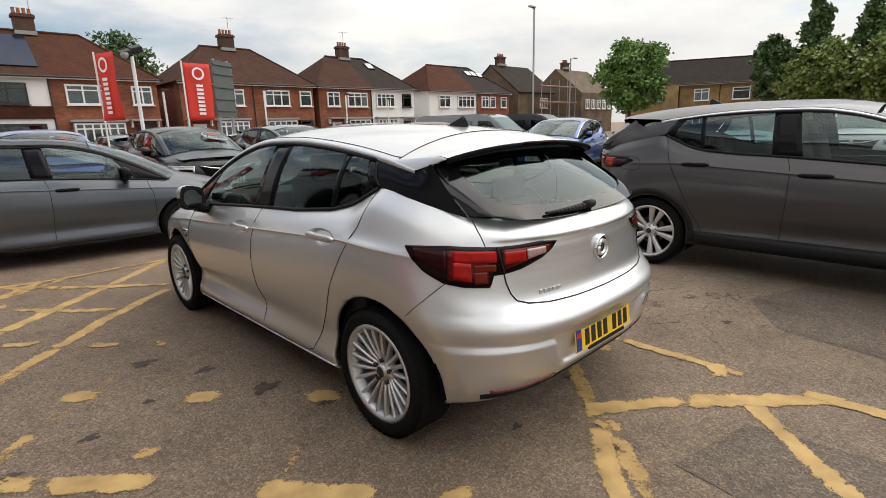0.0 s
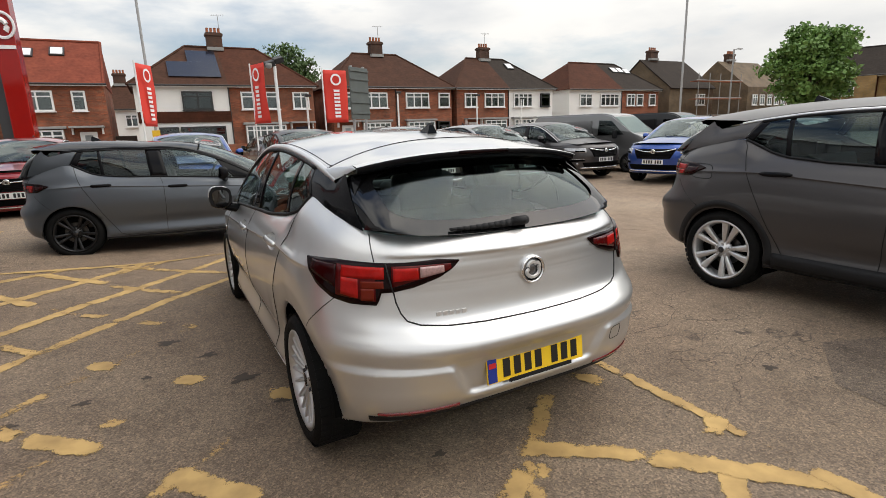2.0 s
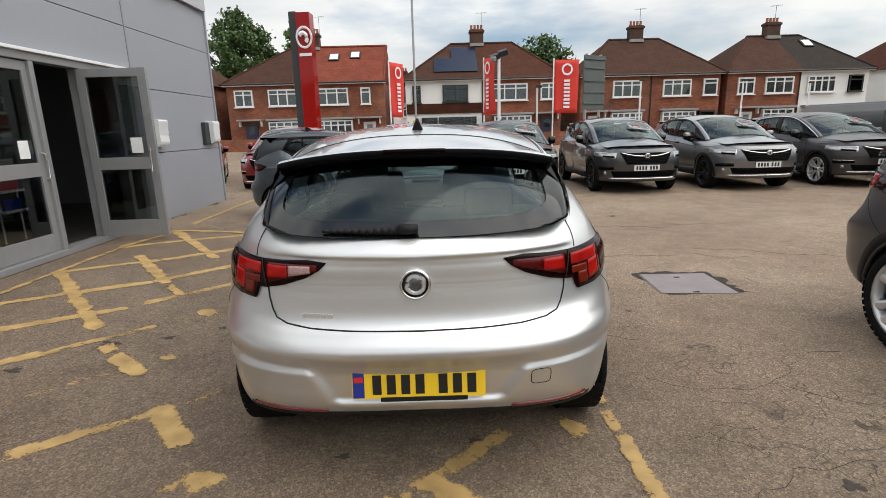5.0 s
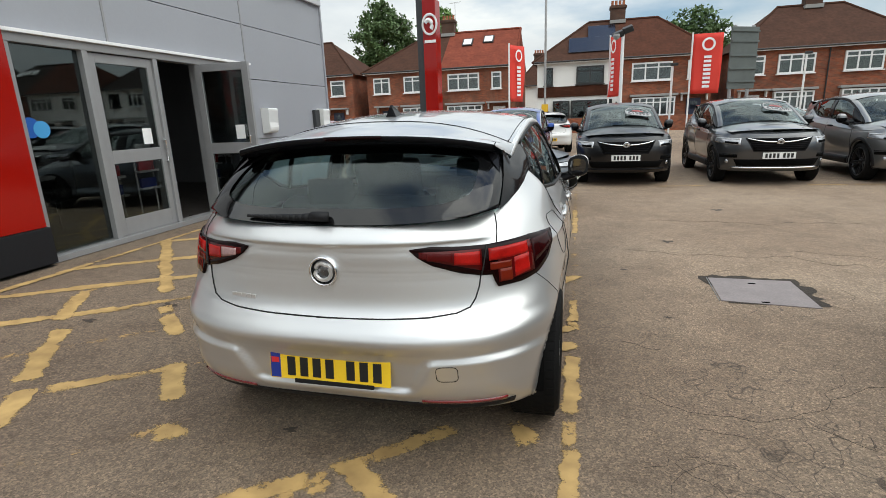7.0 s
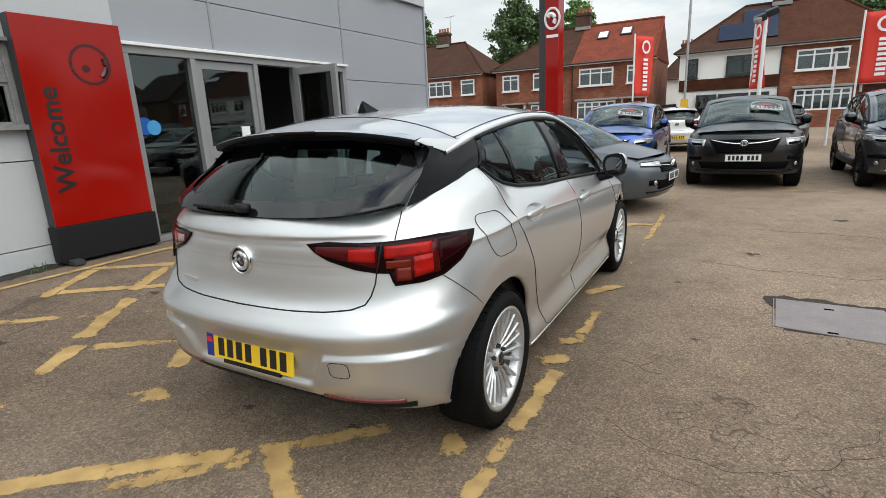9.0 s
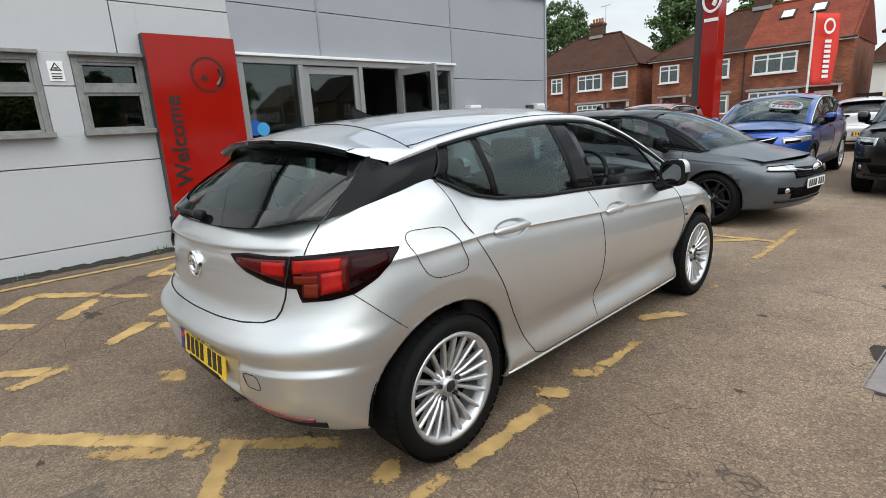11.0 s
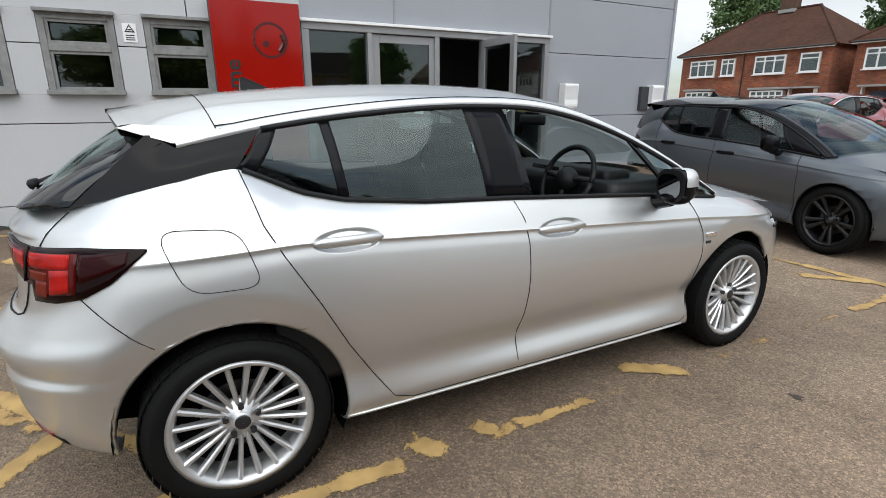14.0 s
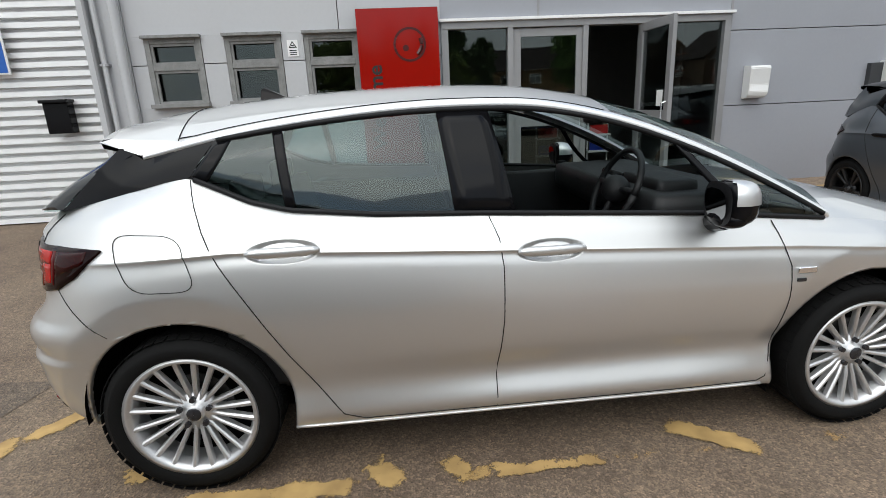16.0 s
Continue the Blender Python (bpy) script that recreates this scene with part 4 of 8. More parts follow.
material_disc = material("brake_steel", (0.10, 0.10, 0.10), 0.4, 1.0)
CAPGREY = material("grey_cap", (0.05, 0.05, 0.055), 0.25, 0.6)
BADGEFIELD = material("grey_badge_field", (0.16, 0.16, 0.165), 0.25, 0.8)
GAP = material("panel_gap", (0.006, 0.006, 0.006), 0.8)


def bar_plate(parent, m, yellow, w=0.52, h=0.111, flag=True):
    """A number plate whose characters are plain bars, on a plane m (x right, y up, z out)."""
    pl = part("number_plate", box((0, 0, 0), (w, h, 0.006), 0.002), PLATEY if yellow else PLATEW, parent, "yellow rear number plate" if yellow else "white front number plate")
    pl.matrix_basis = m
    x = -w / 2 + (0.075 if flag else 0.035)
    step = (w / 2 - 0.02 - x) / 7.6
    for i in range(7):
        xx = x + step * (i + (0.6 if i > 3 else 0.0)) + step * 0.4
        part("plate_bar", box((xx, 0, 0.004), (step * 0.62, 0.078, 0.003)), INK, pl)
    if flag:
        part("plate_band", box((-w / 2 + 0.026, 0, 0.0035), (0.044, h - 0.008, 0.002)), INKBLUE, pl)
        part("plate_flag", box((-w / 2 + 0.026, 0.022, 0.0050), (0.034, 0.022, 0.002)), INKRED, pl)
    return pl


def pane_grid(fn, cols=10, rows=6):
    bm = bmesh.new()
    add_grid(bm, [[fn(i / cols, j / rows) for i in range(cols + 1)] for j in range(rows + 1)])
    return bm


def thick(bm, t):
    """Give a sheet its thickness."""
    bmesh.ops.recalc_face_normals(bm, faces=bm.faces)
    bmesh.ops.solidify(bm, geom=bm.faces[:], thickness=t)
    return bm


# upright edges of the side windows: (y at the waist, y at the rail)
EDGES = {"quarter_back": (0.135, 0.235), "quarter_front": (0.412, 0.375), "rear_back": (0.450, 0.412), "rear_front": (1.012, 0.968), "split": (1.13, 1.049), "front_back": (1.235, 1.160), "front_front": (2.13, 1.87), "tri_back": (2.18, 1.91), "tri_front": (2.44, 2.40)}


def win_pt(s, a, b, u, v, lo=0.03, hi=0.965, off=0.0):
    v = lo + (hi - lo) * v
    ea, eb = EDGES[a], EDGES[b]
    y = (ea[0] + (ea[1] - ea[0]) * v) * (1 - u) + (eb[0] + (eb[1] - eb[0]) * v) * u
    return side_at(s, y, v, off)


def make_car(name, shape, coat, label, category="car", hero=False, wheels="silver", group="", tint=None, open_window=False, plates=(True, True), front=True, sticker="", cabin=True, flagged=True, suv=False, roof_coat=None):
    car = empty(name, label=label, category=category, group=group)
    low = lower_body(shape, hero)
    skin = Skin(low)
    part("body", low, coat, car, smooth=True)
    T = shape

    def put(nm, bm, mat, parent=car, lab="", smooth=True, warped=False):
        return part(nm, bm if warped else warp(bm, T), mat, parent, lab, smooth)
    ry = lambda y: float(np.interp(y, *T.ys))
    rz = lambda z: float(np.interp(z, *T.zs))
    kx = T.kx

    # roof, with the spoiler's slope at the rear
    ys = [-0.20 + 0.05 * i for i in range(39)]
    bm = bmesh.new()
    us = [math.sin(math.pi / 2 * i / 12) for i in range(-12, 13)]
    add_grid(bm, [[roof_pt(y, u) for u in us] for y in ys if y <= 1.66])
    # side slope of the roof down the screen pillars
    put("roof", bm, roof_coat or coat)
    for s in (1, -1):
        bm = bmesh.new()
        rows = []
        for i in range(20):
            y = 1.64 + (2.50 - 1.64) * i / 19
            r = rail_at(y)
            e = Vector((r[0] - 0.012, y, r[1] + 0.022))
            rows.append([Vector((r[0] * s, y, r[1])), Vector((e.x * s, e.y, e.z)), Vector(((e.x - 0.07) * s, e.y + 0.035, e.z + 0.006)), Vector(((e.x - 0.09) * s, e.y + 0.03, e.z - 0.01))])
        add_grid(bm, rows)
        put("screen_pillar", bm, roof_coat or coat)
    # windscreen
    def screen(u, v):
        y0 = 1.64 + (2.50 - 1.64) * v
        r = rail_at(y0)
        x = (r[0] - 0.075) * (2 * u - 1)
        c = 1 - (2 * u - 1) ** 2
        return Vector((x, y0 + 0.03 + 0.17 * c * v ** 0.8, r[1] + 0.024 + (0.085 * (1 - v) + 0.075 * v) * c - 0.0 * v))
    put("windscreen", pane_grid(screen, 16, 10), GLASS)
    # bonnet
    bm = bmesh.new()
    rows = []
    for i in range(15):
        v = i / 14
        row = []
        for j in range(17):
            u = j / 8 - 1
            ye = 2.44 + (3.20 - 2.44) * v
            e = waist_at(ye)
            c = 1 - abs(u) ** 2.4
            yy = ye + (0.20 * (1 - v) + 0.14 * v) * c
            row.append(Vector((e.x * u, yy, e.z - 0.004 + (0.085 * (1 - v) + 0.02 * v) * c)))
        rows.append(row)
    add_grid(bm, rows)
    put("bonnet", bm, coat)
    # rear screen with its black border
    def rscreen(u, v):
        t = 2 * u - 1
        c = 1 - abs(t) ** 2.4
        a = Vector((0.642 * t, -0.12 - 0.075 * c, 1.256 + 0.091 * c))
        yb = -0.395 - 0.205 * (1 - abs(t) ** 2.9) ** (1 / 2.4)
        b = Vector((0.640 * t, yb, 1.075 - 0.035 * c))
        p = a + (b - a) * v
        p.y -= 0.018 * math.sin(math.pi * v)
        p.z += 0.010 * math.sin(math.pi * v)
        return p
    rear_glass = REARGLASS if hero else GLASSDARK
    put("rear_window", pane_grid(lambda u, v: rscreen(u, v), 24, 10), rear_glass)
    bm = bmesh.new()

    def frit(u, v):
        """The border's inner edge, rounded at the lower corners."""
        return rscreen(u, v) + Vector((0, -0.006, 0.005))
    n, steps = 80, 6
    rows = []
    for k in range(n + 1):
        ca, sa = math.cos(2 * math.pi * k / n), math.sin(2 * math.pi * k / n)
        q = 1.0 / max(abs(ca), abs(sa))
        e = (abs(ca) ** 5 + abs(sa) ** 5) ** (-1 / 5)
        ou, ov, iu, iv = 0.5 + 0.5 * ca * q, 0.5 + 0.5 * sa * q, 0.5 + 0.425 * ca * e, 0.455 + 0.385 * sa * e
        rows.append([frit(ou + (iu - ou) * j / steps, ov + (iv - ov) * j / steps) for j in range(steps + 1)])
    add_grid(bm, rows)
    bmesh.ops.remove_doubles(bm, verts=bm.verts, dist=0.0002)
    put("window_border", bm, FRIT)
    # spoiler lip with a black underside
    bm = bmesh.new()
    rows = []
    for j, (dy, dz) in enumerate(((0.0, 0.0), (-0.030, -0.004), (-0.040, -0.008))):
        rows.append([roof_pt(-0.20, u * 0.995) + Vector((0, dy, dz)) for u in us])
    add_grid(bm, rows)
    put("spoiler", bm, coat if hero else GLOSSBLACK)
    bm = bmesh.new()
    add_grid(bm, [[roof_pt(-0.20, u * 0.99) + Vector((0, dy, dz)) for u in us] for dy, dz in ((-0.040, -0.0085), (-0.043, -0.014), (-0.036, -0.036), (0.06, -0.060), (0.09, -0.09))])
    put("spoiler_underside", bm, GLOSSBLACK)
    for s in (1, -1):
        # black pillar panel between roof and rear quarter
        lo = [waist_at(0.085), waist_at(0.0), waist_at(-0.09), Vector((0.690, -0.20, 1.120)), Vector((0.668, -0.31, 1.094)), Vector((0.642, -0.402, 1.074))]
        up = [Vector((rail_at(0.175)[0], 0.175, rail_at(0.175)[1])), Vector((0.650, 0.07, 1.280)), Vector((0.648, -0.03, 1.256)), Vector((0.642, -0.09, 1.246)), Vector((0.630, -0.13, 1.272)), Vector((0.618, -0.15, 1.305))]
        bm = bmesh.new()
        rows = []
        for j in range(5):
            v = j / 4
            rows.append([Vector(((a.x + (b.x - a.x) * v + 0.012 * math.sin(math.pi * v) + 0.002) * s, a.y + (b.y - a.y) * v, a.z + (b.z - a.z) * v)) for a, b in zip(lo, up)])
        add_grid(bm, rows)
        put("pillar_panel", bm, coat if suv or roof_coat else GLOSSBLACK, lab="painted rear pillar panel" if suv or roof_coat else "gloss black rear pillar panel")
        if hero:
            bm = bmesh.new()
            rows = []
            foot, tip = rail_at(-0.085), roof_pt(-0.20, s) + Vector((0, -0.040, -0.012))
            for i in range(17):
                y = -0.245 + 0.345 * i / 16
                e = roof_pt(max(y, -0.20), s)
                if y < -0.20:
                    e = e + Vector((0, y + 0.20, (y + 0.20) * 0.25))
                if y >= -0.085:
                    r = rail_at(y)
                    low = Vector((s * (r[0] + 0.004), y, r[1] + 0.010))
                else:
                    q = (-0.085 - y) / 0.16
                    low = Vector((s * (foot[0] + 0.004) * (1 - q) + tip.x * q, y, (foot[1] + 0.010) * (1 - q) + tip.z * q))
                rows.append([e, e + (low - e) * 0.4 + Vector((s * 0.004, 0, 0.002)), low])
            add_grid(bm, rows)
            put("spoiler_side", bm, coat)
        # fin beside the rear screen
        bm = bmesh.new()
        top = [Vector((0.604 * s, -0.170, 1.282)), Vector((0.555 * s, -0.200, 1.286)), Vector((0.620 * s, -0.140, 1.262))]
        tip = Vector((0.628 * s, -0.275, 1.205))
        vs = [bm.verts.new(p) for p in (*top, tip)]
        for f in ((0, 1, 3), (1, 2, 3), (2, 0, 3), (0, 2, 1)):
            bm.faces.new([vs[i] for i in f])
        put("spoiler_fin", bm, GLOSSBLACK, smooth=False)
        # pillars between the windows
        for nm, (a, b) in {"pillar_rear": ("split_q0", "quarter_back"), "divider": ("quarter_front", "rear_back"), "pillar_middle": ("rear_front", "front_back"), "divider_front": ("front_front", "tri_back")}.items():
            if nm == "pillar_rear":
                fn = lambda u, v: side_at(s, (0.082 + (0.172 - 0.082) * v) * (1 - u) + (0.135 + 0.1 * v) * u, v, 0.003)
            else:
                fn = lambda u, v: win_pt(s, a, b, u, v, 0.0, 1.0, 0.003)
            put(nm, thick(pane_grid(fn, 4, 6), 0.012), GLOSSBLACK)
        # the windows' dark edging, and the bright strip above it
        bm = bmesh.new()
        add_tube(bm, [side_at(s, y, 0.012, 0.004) for y in np.linspace(0.10, 2.47, 50)], 0.010, 6)
        put("waist_trim", bm, TRIM)
        bm = bmesh.new()
        add_tube(bm, [side_at(s, y, 0.972, 0.002) for y in np.linspace(0.18, 2.47, 50)], 0.011, 6)
        put("upper_trim", bm, TRIM)
        bm = bmesh.new()
        yr0 = -0.085 if hero else 0.04
        pts = [(lambda r: Vector((r[0] * s, y, r[1] + 0.006)))(rail_at(y)) for y in np.linspace(yr0, 2.49, 60)]
        rows = []
        for p in pts:
            k_ = (1.0 if hero else 0.55) * (0.75 + 0.25 * soft_step(-0.10, 0.12, p.y))
            rows.append([p + Vector((0.004 * s, 0, -0.012 * k_)), p + Vector((0.007 * s, 0, -0.002)), p + Vector((0.002 * s, 0, 0.012 * k_)), p + Vector((-0.012 * s * k_, 0, 0.019 * k_))])
        add_grid(bm, rows)
        put("bright_strip", bm, SATIN if hero or wheels != "black" else GLOSSBLACK, lab="satin chrome window strip")
        # panes
        g_rear = tint or (SIDEGLASS if hero else GLASSDARK)
        put("quarter_pane", pane_grid(lambda u, v: win_pt(s, "quarter_back", "quarter_front", u, v), 6, 6), g_rear)
        put("rear_door_pane", pane_grid(lambda u, v: win_pt(s, "rear_back", "rear_front", u, v), 8, 6), g_rear)
        if not (open_window and s > 0):
            put("front_door_pane", pane_grid(lambda u, v: win_pt(s, "front_back", "front_front", u, v), 10, 6), GLASS)
        put("small_pane", pane_grid(lambda u, v: win_pt(s, "tri_back", "tri_front", u, v), 4, 6), GLASS if hero else GLOSSBLACK)
        # panel gaps
        gaps = {
            "door_gap": [[(0.088, 1.170), (0.135, 1.00), (0.185, 0.90), (0.29, 0.72), (0.385, 0.54), (0.485, 0.38), (0.555, 0.282), (0.635, 0.252), (1.14, 0.252)],
                         [(1.133, 0.993), (1.162, 0.92), (1.172, 0.82), (1.168, 0.62), (1.145, 0.38), (1.143, 0.252)],
                         [(1.143, 0.252), (1.74, 0.250), (2.22, 0.248), (2.253, 0.265), (2.273, 0.34), (2.290, 0.57), (2.284, 0.74), (2.255, 0.82), (2.235, 0.905)]],
        }
        for line in gaps["door_gap"]:
            bm = bmesh.new()
            add_tube(bm, [skin.side(s, ry(y), rz(z), 0.0008)[0] for y, z in spread(line, 0.04)], 0.0021 if hero else 0.0035, 5)
            put("door_gap", bm, GAP, warped=True)
        # bumper seam
        bm = bmesh.new()
        add_tube(bm, [skin.side(s, ry(y), rz(z), 0.0005)[0] for y, z in spread([(-0.41, 0.838), (-0.33, 0.755), (-0.26, 0.688), (-0.19, 0.632)], 0.03)], 0.0018, 5)
        put("bumper_seam", bm, GAP, warped=True)
        # sill strip
        bm = bmesh.new()
        add_tube(bm, [skin.side(s, ry(y), rz(0.232), 0.002)[0] for y in np.linspace(0.37, 2.24, 30)], 0.006, 6)
        put("sill_strip", bm, SATIN if hero else TRIM, warped=True)
        # handles in their cups
        for hy, hz in HANDLES:
            bm = bmesh.new()
            hp = []
            for i in range(13):
                q = i / 12
                e = skin.side(s, ry(hy - 0.14), rz(hz), 0)[0].x * (1 - q) + skin.side(s, ry(hy + 0.14), rz(hz), 0)[0].x * q
                hp.append(Vector((e + s * (0.002 + 0.010 * math.sin(math.pi * q)), ry(hy - 0.124 + 0.248 * q), rz(hz + 0.002))))
            rr = 0.019
            add_tube(bm, hp, rr, 8, 0.62)
            for v in bm.verts:
                q = abs(v.co.y - ry(hy)) / 0.124
                if q > 0.75:
                    cz = rz(hz + 0.003)
                    v.co.z = cz + (v.co.z - cz) * max(0.35, 1 - (q - 0.75) * 2.4)
            put("door_handle", bm, coat if hero else GLOSSBLACK, warped=True)
        # mirror
        mx = side_at(1, 2.06, 0.1).x
        mb = bmesh.new()
        bmesh.ops.create_uvsphere(mb, u_segments=20, v_segments=12, radius=1.0)
        for v in mb.verts:
            x, y, z = (math.copysign(abs(c) ** 0.72, c) for c in v.co)
            yy = y * (0.060 if y < 0 else 0.075)
            yy = max(yy, -0.048)
            v.co = Vector((s * (mx + 0.145 + x * (0.080 - 0.016 * max(y, 0))), 1.965 + yy + 0.02 * abs(x), 1.016 + z * (0.078 + 0.006 * x)))
        cap = mb.copy()
        mir = put("door_mirror", mb, GLOSSBLACK)
        bmesh.ops.delete(cap, geom=[f for f in cap.faces if f.calc_center_median().z < 1.005 or f.calc_center_median().y < 1.945], context="FACES")
        for v in cap.verts:
            v.co += (v.co - Vector((s * (mx + 0.145), 1.965, 1.016))).normalized() * 0.003
        part("mirror_cap", warp(cap, T), roof_coat or coat, mir, smooth=True)
        mb = bmesh.new()
        add_grid(mb, [[Vector((s * (mx + 0.145 + 0.060 * math.copysign(abs(math.cos(a)) ** 0.7, math.cos(a)) * r), 1.908 - 0.10 * 0.055 * math.copysign(abs(math.sin(a)) ** 0.7, math.sin(a)) * r, 1.016 + 0.055 * math.copysign(abs(math.sin(a)) ** 0.7, math.sin(a)) * r)) for a in np.linspace(0, 2 * math.pi, 25)] for r in (0.0, 0.6, 1.0)])
        bmesh.ops.remove_doubles(mb, verts=mb.verts, dist=0.0004)
        warp(mb, T)
        part("mirror_glass", mb, MIRROR, mir)
        mb = bmesh.new()
        add_grid(mb, [[Vector((s * (mx + 0.145 + 0.073 * math.copysign(abs(math.cos(a)) ** 0.7, math.cos(a)) * r), 1.917, 1.016 + 0.069 * math.copysign(abs(math.sin(a)) ** 0.7, math.sin(a)) * r)) for a in np.linspace(0, 2 * math.pi, 25)] for r in (0.0, 0.6, 1.0, 1.10)])
        bmesh.ops.remove_doubles(mb, verts=mb.verts, dist=0.0004)
        warp(mb, T)
        part("mirror_edge", mb, TRIM, mir)
        mb = rod((s * (mx - 0.02), 1.995, 0.905), (s * (mx + 0.12), 1.970, 0.945), 0.040, 0.034, 10)
        part("mirror_foot", warp(mb, T), GLOSSBLACK, mir)
        mb = bmesh.new()
        bmesh.ops.create_uvsphere(mb, u_segments=14, v_segments=8, radius=1.0)
        for v in mb.verts:
            v.co = Vector((s * (mx + 0.14 + v.co.x * 0.080), 1.965 + v.co.y * 0.062, 0.962 + v.co.z * 0.038))
        part("mirror_base", warp(mb, T), GLOSSBLACK, mir, smooth=True)
        # tail light wrapped round the corner
        if hero:
            zt, zb = [(0, 0.960), (0.12, 0.969), (0.28, 0.963), (0.42, 0.962), (0.6, 0.967), (0.72, 0.970), (0.88, 0.966), (1, 0.961)], [(0, 0.957), (0.04, 0.930), (0.12, 0.898), (0.26, 0.866), (0.375, 0.850), (0.448, 0.847), (0.465, 0.800), (0.62, 0.806), (0.74, 0.824), (0.86, 0.868), (0.93, 0.910), (0.985, 0.945), (1, 0.957)]
        else:
            zt, zb = [(0, 0.98), (0.4, 1.0), (0.8, 0.985), (1, 0.95)], [(0, 0.95), (0.2, 0.90), (0.5, 0.87), (0.8, 0.88), (1, 0.945)]
        d0, d1 = 7.0, 62.0
        deg = lambda u: d0 + (d1 - d0) * u
        bnd = band(zb, zt)
        put("tail_light", patch(lambda u, v, o: skin.corner(s, deg(u), rz(bnd(u, v)), o), 72, 6, 0.010, 0.02), LENSDARK, warped=True, lab="smoked red wraparound tail light")
        lamps = ((0.455, 0.70, 0.08, 0.82, LENSDEEP, "side_lamp"), (0.20, 0.425, 0.12, 0.74, LENSDEEP, "hatch_lamp"), (0.462, 0.665, 0.40, 0.78, LENSRED, "brake_lamp"), (0.565, 0.665, 0.08, 0.395, LENSRED, "rear_lamp"), (0.465, 0.56, 0.10, 0.385, LENSRED2, "turn_lamp"),
                 (0.70, 0.90, 0.20, 0.66, LENSSIDE, "side_marker"), (0.28, 0.415, 0.26, 0.62, LENSRED, "tail_lamp"), (0.12, 0.265, 0.32, 0.66, LENSCLEAR if hero and s < 0 else LENSDEEP, "reversing_lamp"))
        if hero:
            lamps = ()
            for u0, u1, b0, b1, t0, t1, mt, nm in (
                    (0.475, 0.715, 0.816, 0.838, 0.948, 0.953, LENSDEEP, "side_lamp"), (0.05, 0.385, 0.928, 0.868, 0.950, 0.948, LENSDEEP, "hatch_lamp"),
                    (0.425, 0.68, 0.902, 0.908, 0.946, 0.950, LENSRED, "brake_lamp"), (0.575, 0.68, 0.828, 0.842, 0.9015, 0.9075, LENSRED, "rear_lamp"),
                    (0.430, 0.558, 0.866, 0.866, 0.894, 0.894, LENSRED2, "turn_lamp"), (0.485, 0.558, 0.818, 0.818, 0.8655, 0.8655, LENSRED2, "turn_lamp"),
                    (0.72, 0.93, 0.864, 0.922, 0.950, 0.955, LENSSIDE, "side_marker"), (0.235, 0.375, 0.897, 0.890, 0.940, 0.940, LENSRED, "tail_lamp"),
                    (0.09, 0.225, 0.918, 0.902, 0.944, 0.942, LENSCLEAR if s < 0 else LENSDEEP, "reversing_lamp")):
                put(nm, patch(lambda u, v, o: skin.corner(s, deg(u0 + (u1 - u0) * u), rz((b0 + (b1 - b0) * u) * (1 - v) + (t0 + (t1 - t0) * u) * v), o), 12, 4, (0.0110 if mt in (LENSDEEP, LENSSIDE) else 0.0118), 0.003), mt, warped=True)
        for u0, u1, v0, v1, mt, nm in lamps:
            put(nm, patch(lambda u, v, o: skin.corner(s, deg(u0 + (u1 - u0) * u), rz(bnd(u0 + (u1 - u0) * u, v0 + (v1 - v0) * (v + 0.10 * math.sin(math.pi * u) * (0.5 - v)))), o), 12, 4, 0.0107 if mt in (LENSDEEP, LENSSIDE) else 0.0114, 0.002), mt, warped=True)
        bm = bmesh.new()
        add_tube(bm, [skin.corner(s, d, rz(z), 0.012)[0] for d, z in (((29.9, 0.962), (29.2, 0.925), (28.5, 0.885), (27.8, 0.850)) if hero else ((33.5, 1.0), (33.2, 0.96), (32.8, 0.92), (32.4, 0.885)))], 0.003, 5)
        put("light_gap", bm, GAP, warped=True)
        # hatch edge
        bm = bmesh.new()
        add_tube(bm, [skin.corner(s, d, rz(z), 0.001)[0] for d, z in ((36.5, 1.060), (35.5, 1.03), (34.5, 1.0), (33.6, 0.966 if hero else 0.99))], 0.0025, 5)
        put("hatch_gap", bm, GAP, warped=True)
        bm = bmesh.new()
        add_tube(bm, [skin.corner(s, d, rz(z), 0.001)[0] for d, z in spread([(27.8, 0.85), (27.2, 0.81), (25.8, 0.765), (24.0, 0.735), (20.0, 0.718), (12, 0.708), (0.0, 0.703), (-19.5, 0.700)], 2.0)], 0.0032, 5)
        put("hatch_gap", bm, GAP, warped=True)
        # arch liner and wheels
        for cy in (0.0, T.wb):
            bm = bmesh.new()
            rows = []
            for x in (T.half - 0.085, T.half - 0.32):
                rows.append([Vector((s * x, cy + (T.arch + 0.004) * math.cos(a), T.hub + (T.arch + 0.004) * math.sin(a))) for a in np.linspace(-0.42 if cy == 0 else -0.05, math.pi + (0.05 if cy == 0 else 0.42), 34)])
            add_grid(bm, rows)
            v0 = [bm.verts.new((s * (T.half - 0.32), p.y, p.z)) for p in rows[1]]
            bm.faces.new(v0)
            put("arch_liner", bm, DARK, warped=True)
            make_wheel(car, T, s, cy, wheels)
    # floor pan
    put("underside", box((0, 1.40, 0.25), (1.16, 3.3, 0.05), 0.01), DARK)
    # rear fittings
    p, n = skin.rear(0.0, rz(0.487), 0.0)
    if plates[0]:
        m = Matrix.Translation((0, p.y - 0.010, rz(0.482))) @ Euler((radians(90 - 6), 0, 0)).to_matrix().to_4x4()
        bar_plate(car, m, True, flag=flagged)
        if hero:
            fr = part("plate_surround", box((0, 0, 0), (0.34, 0.018, 0.012), 0.003), TRIM, car)
            fr.matrix_basis = m @ Matrix.Translation((0.02, -0.060, 0.0))
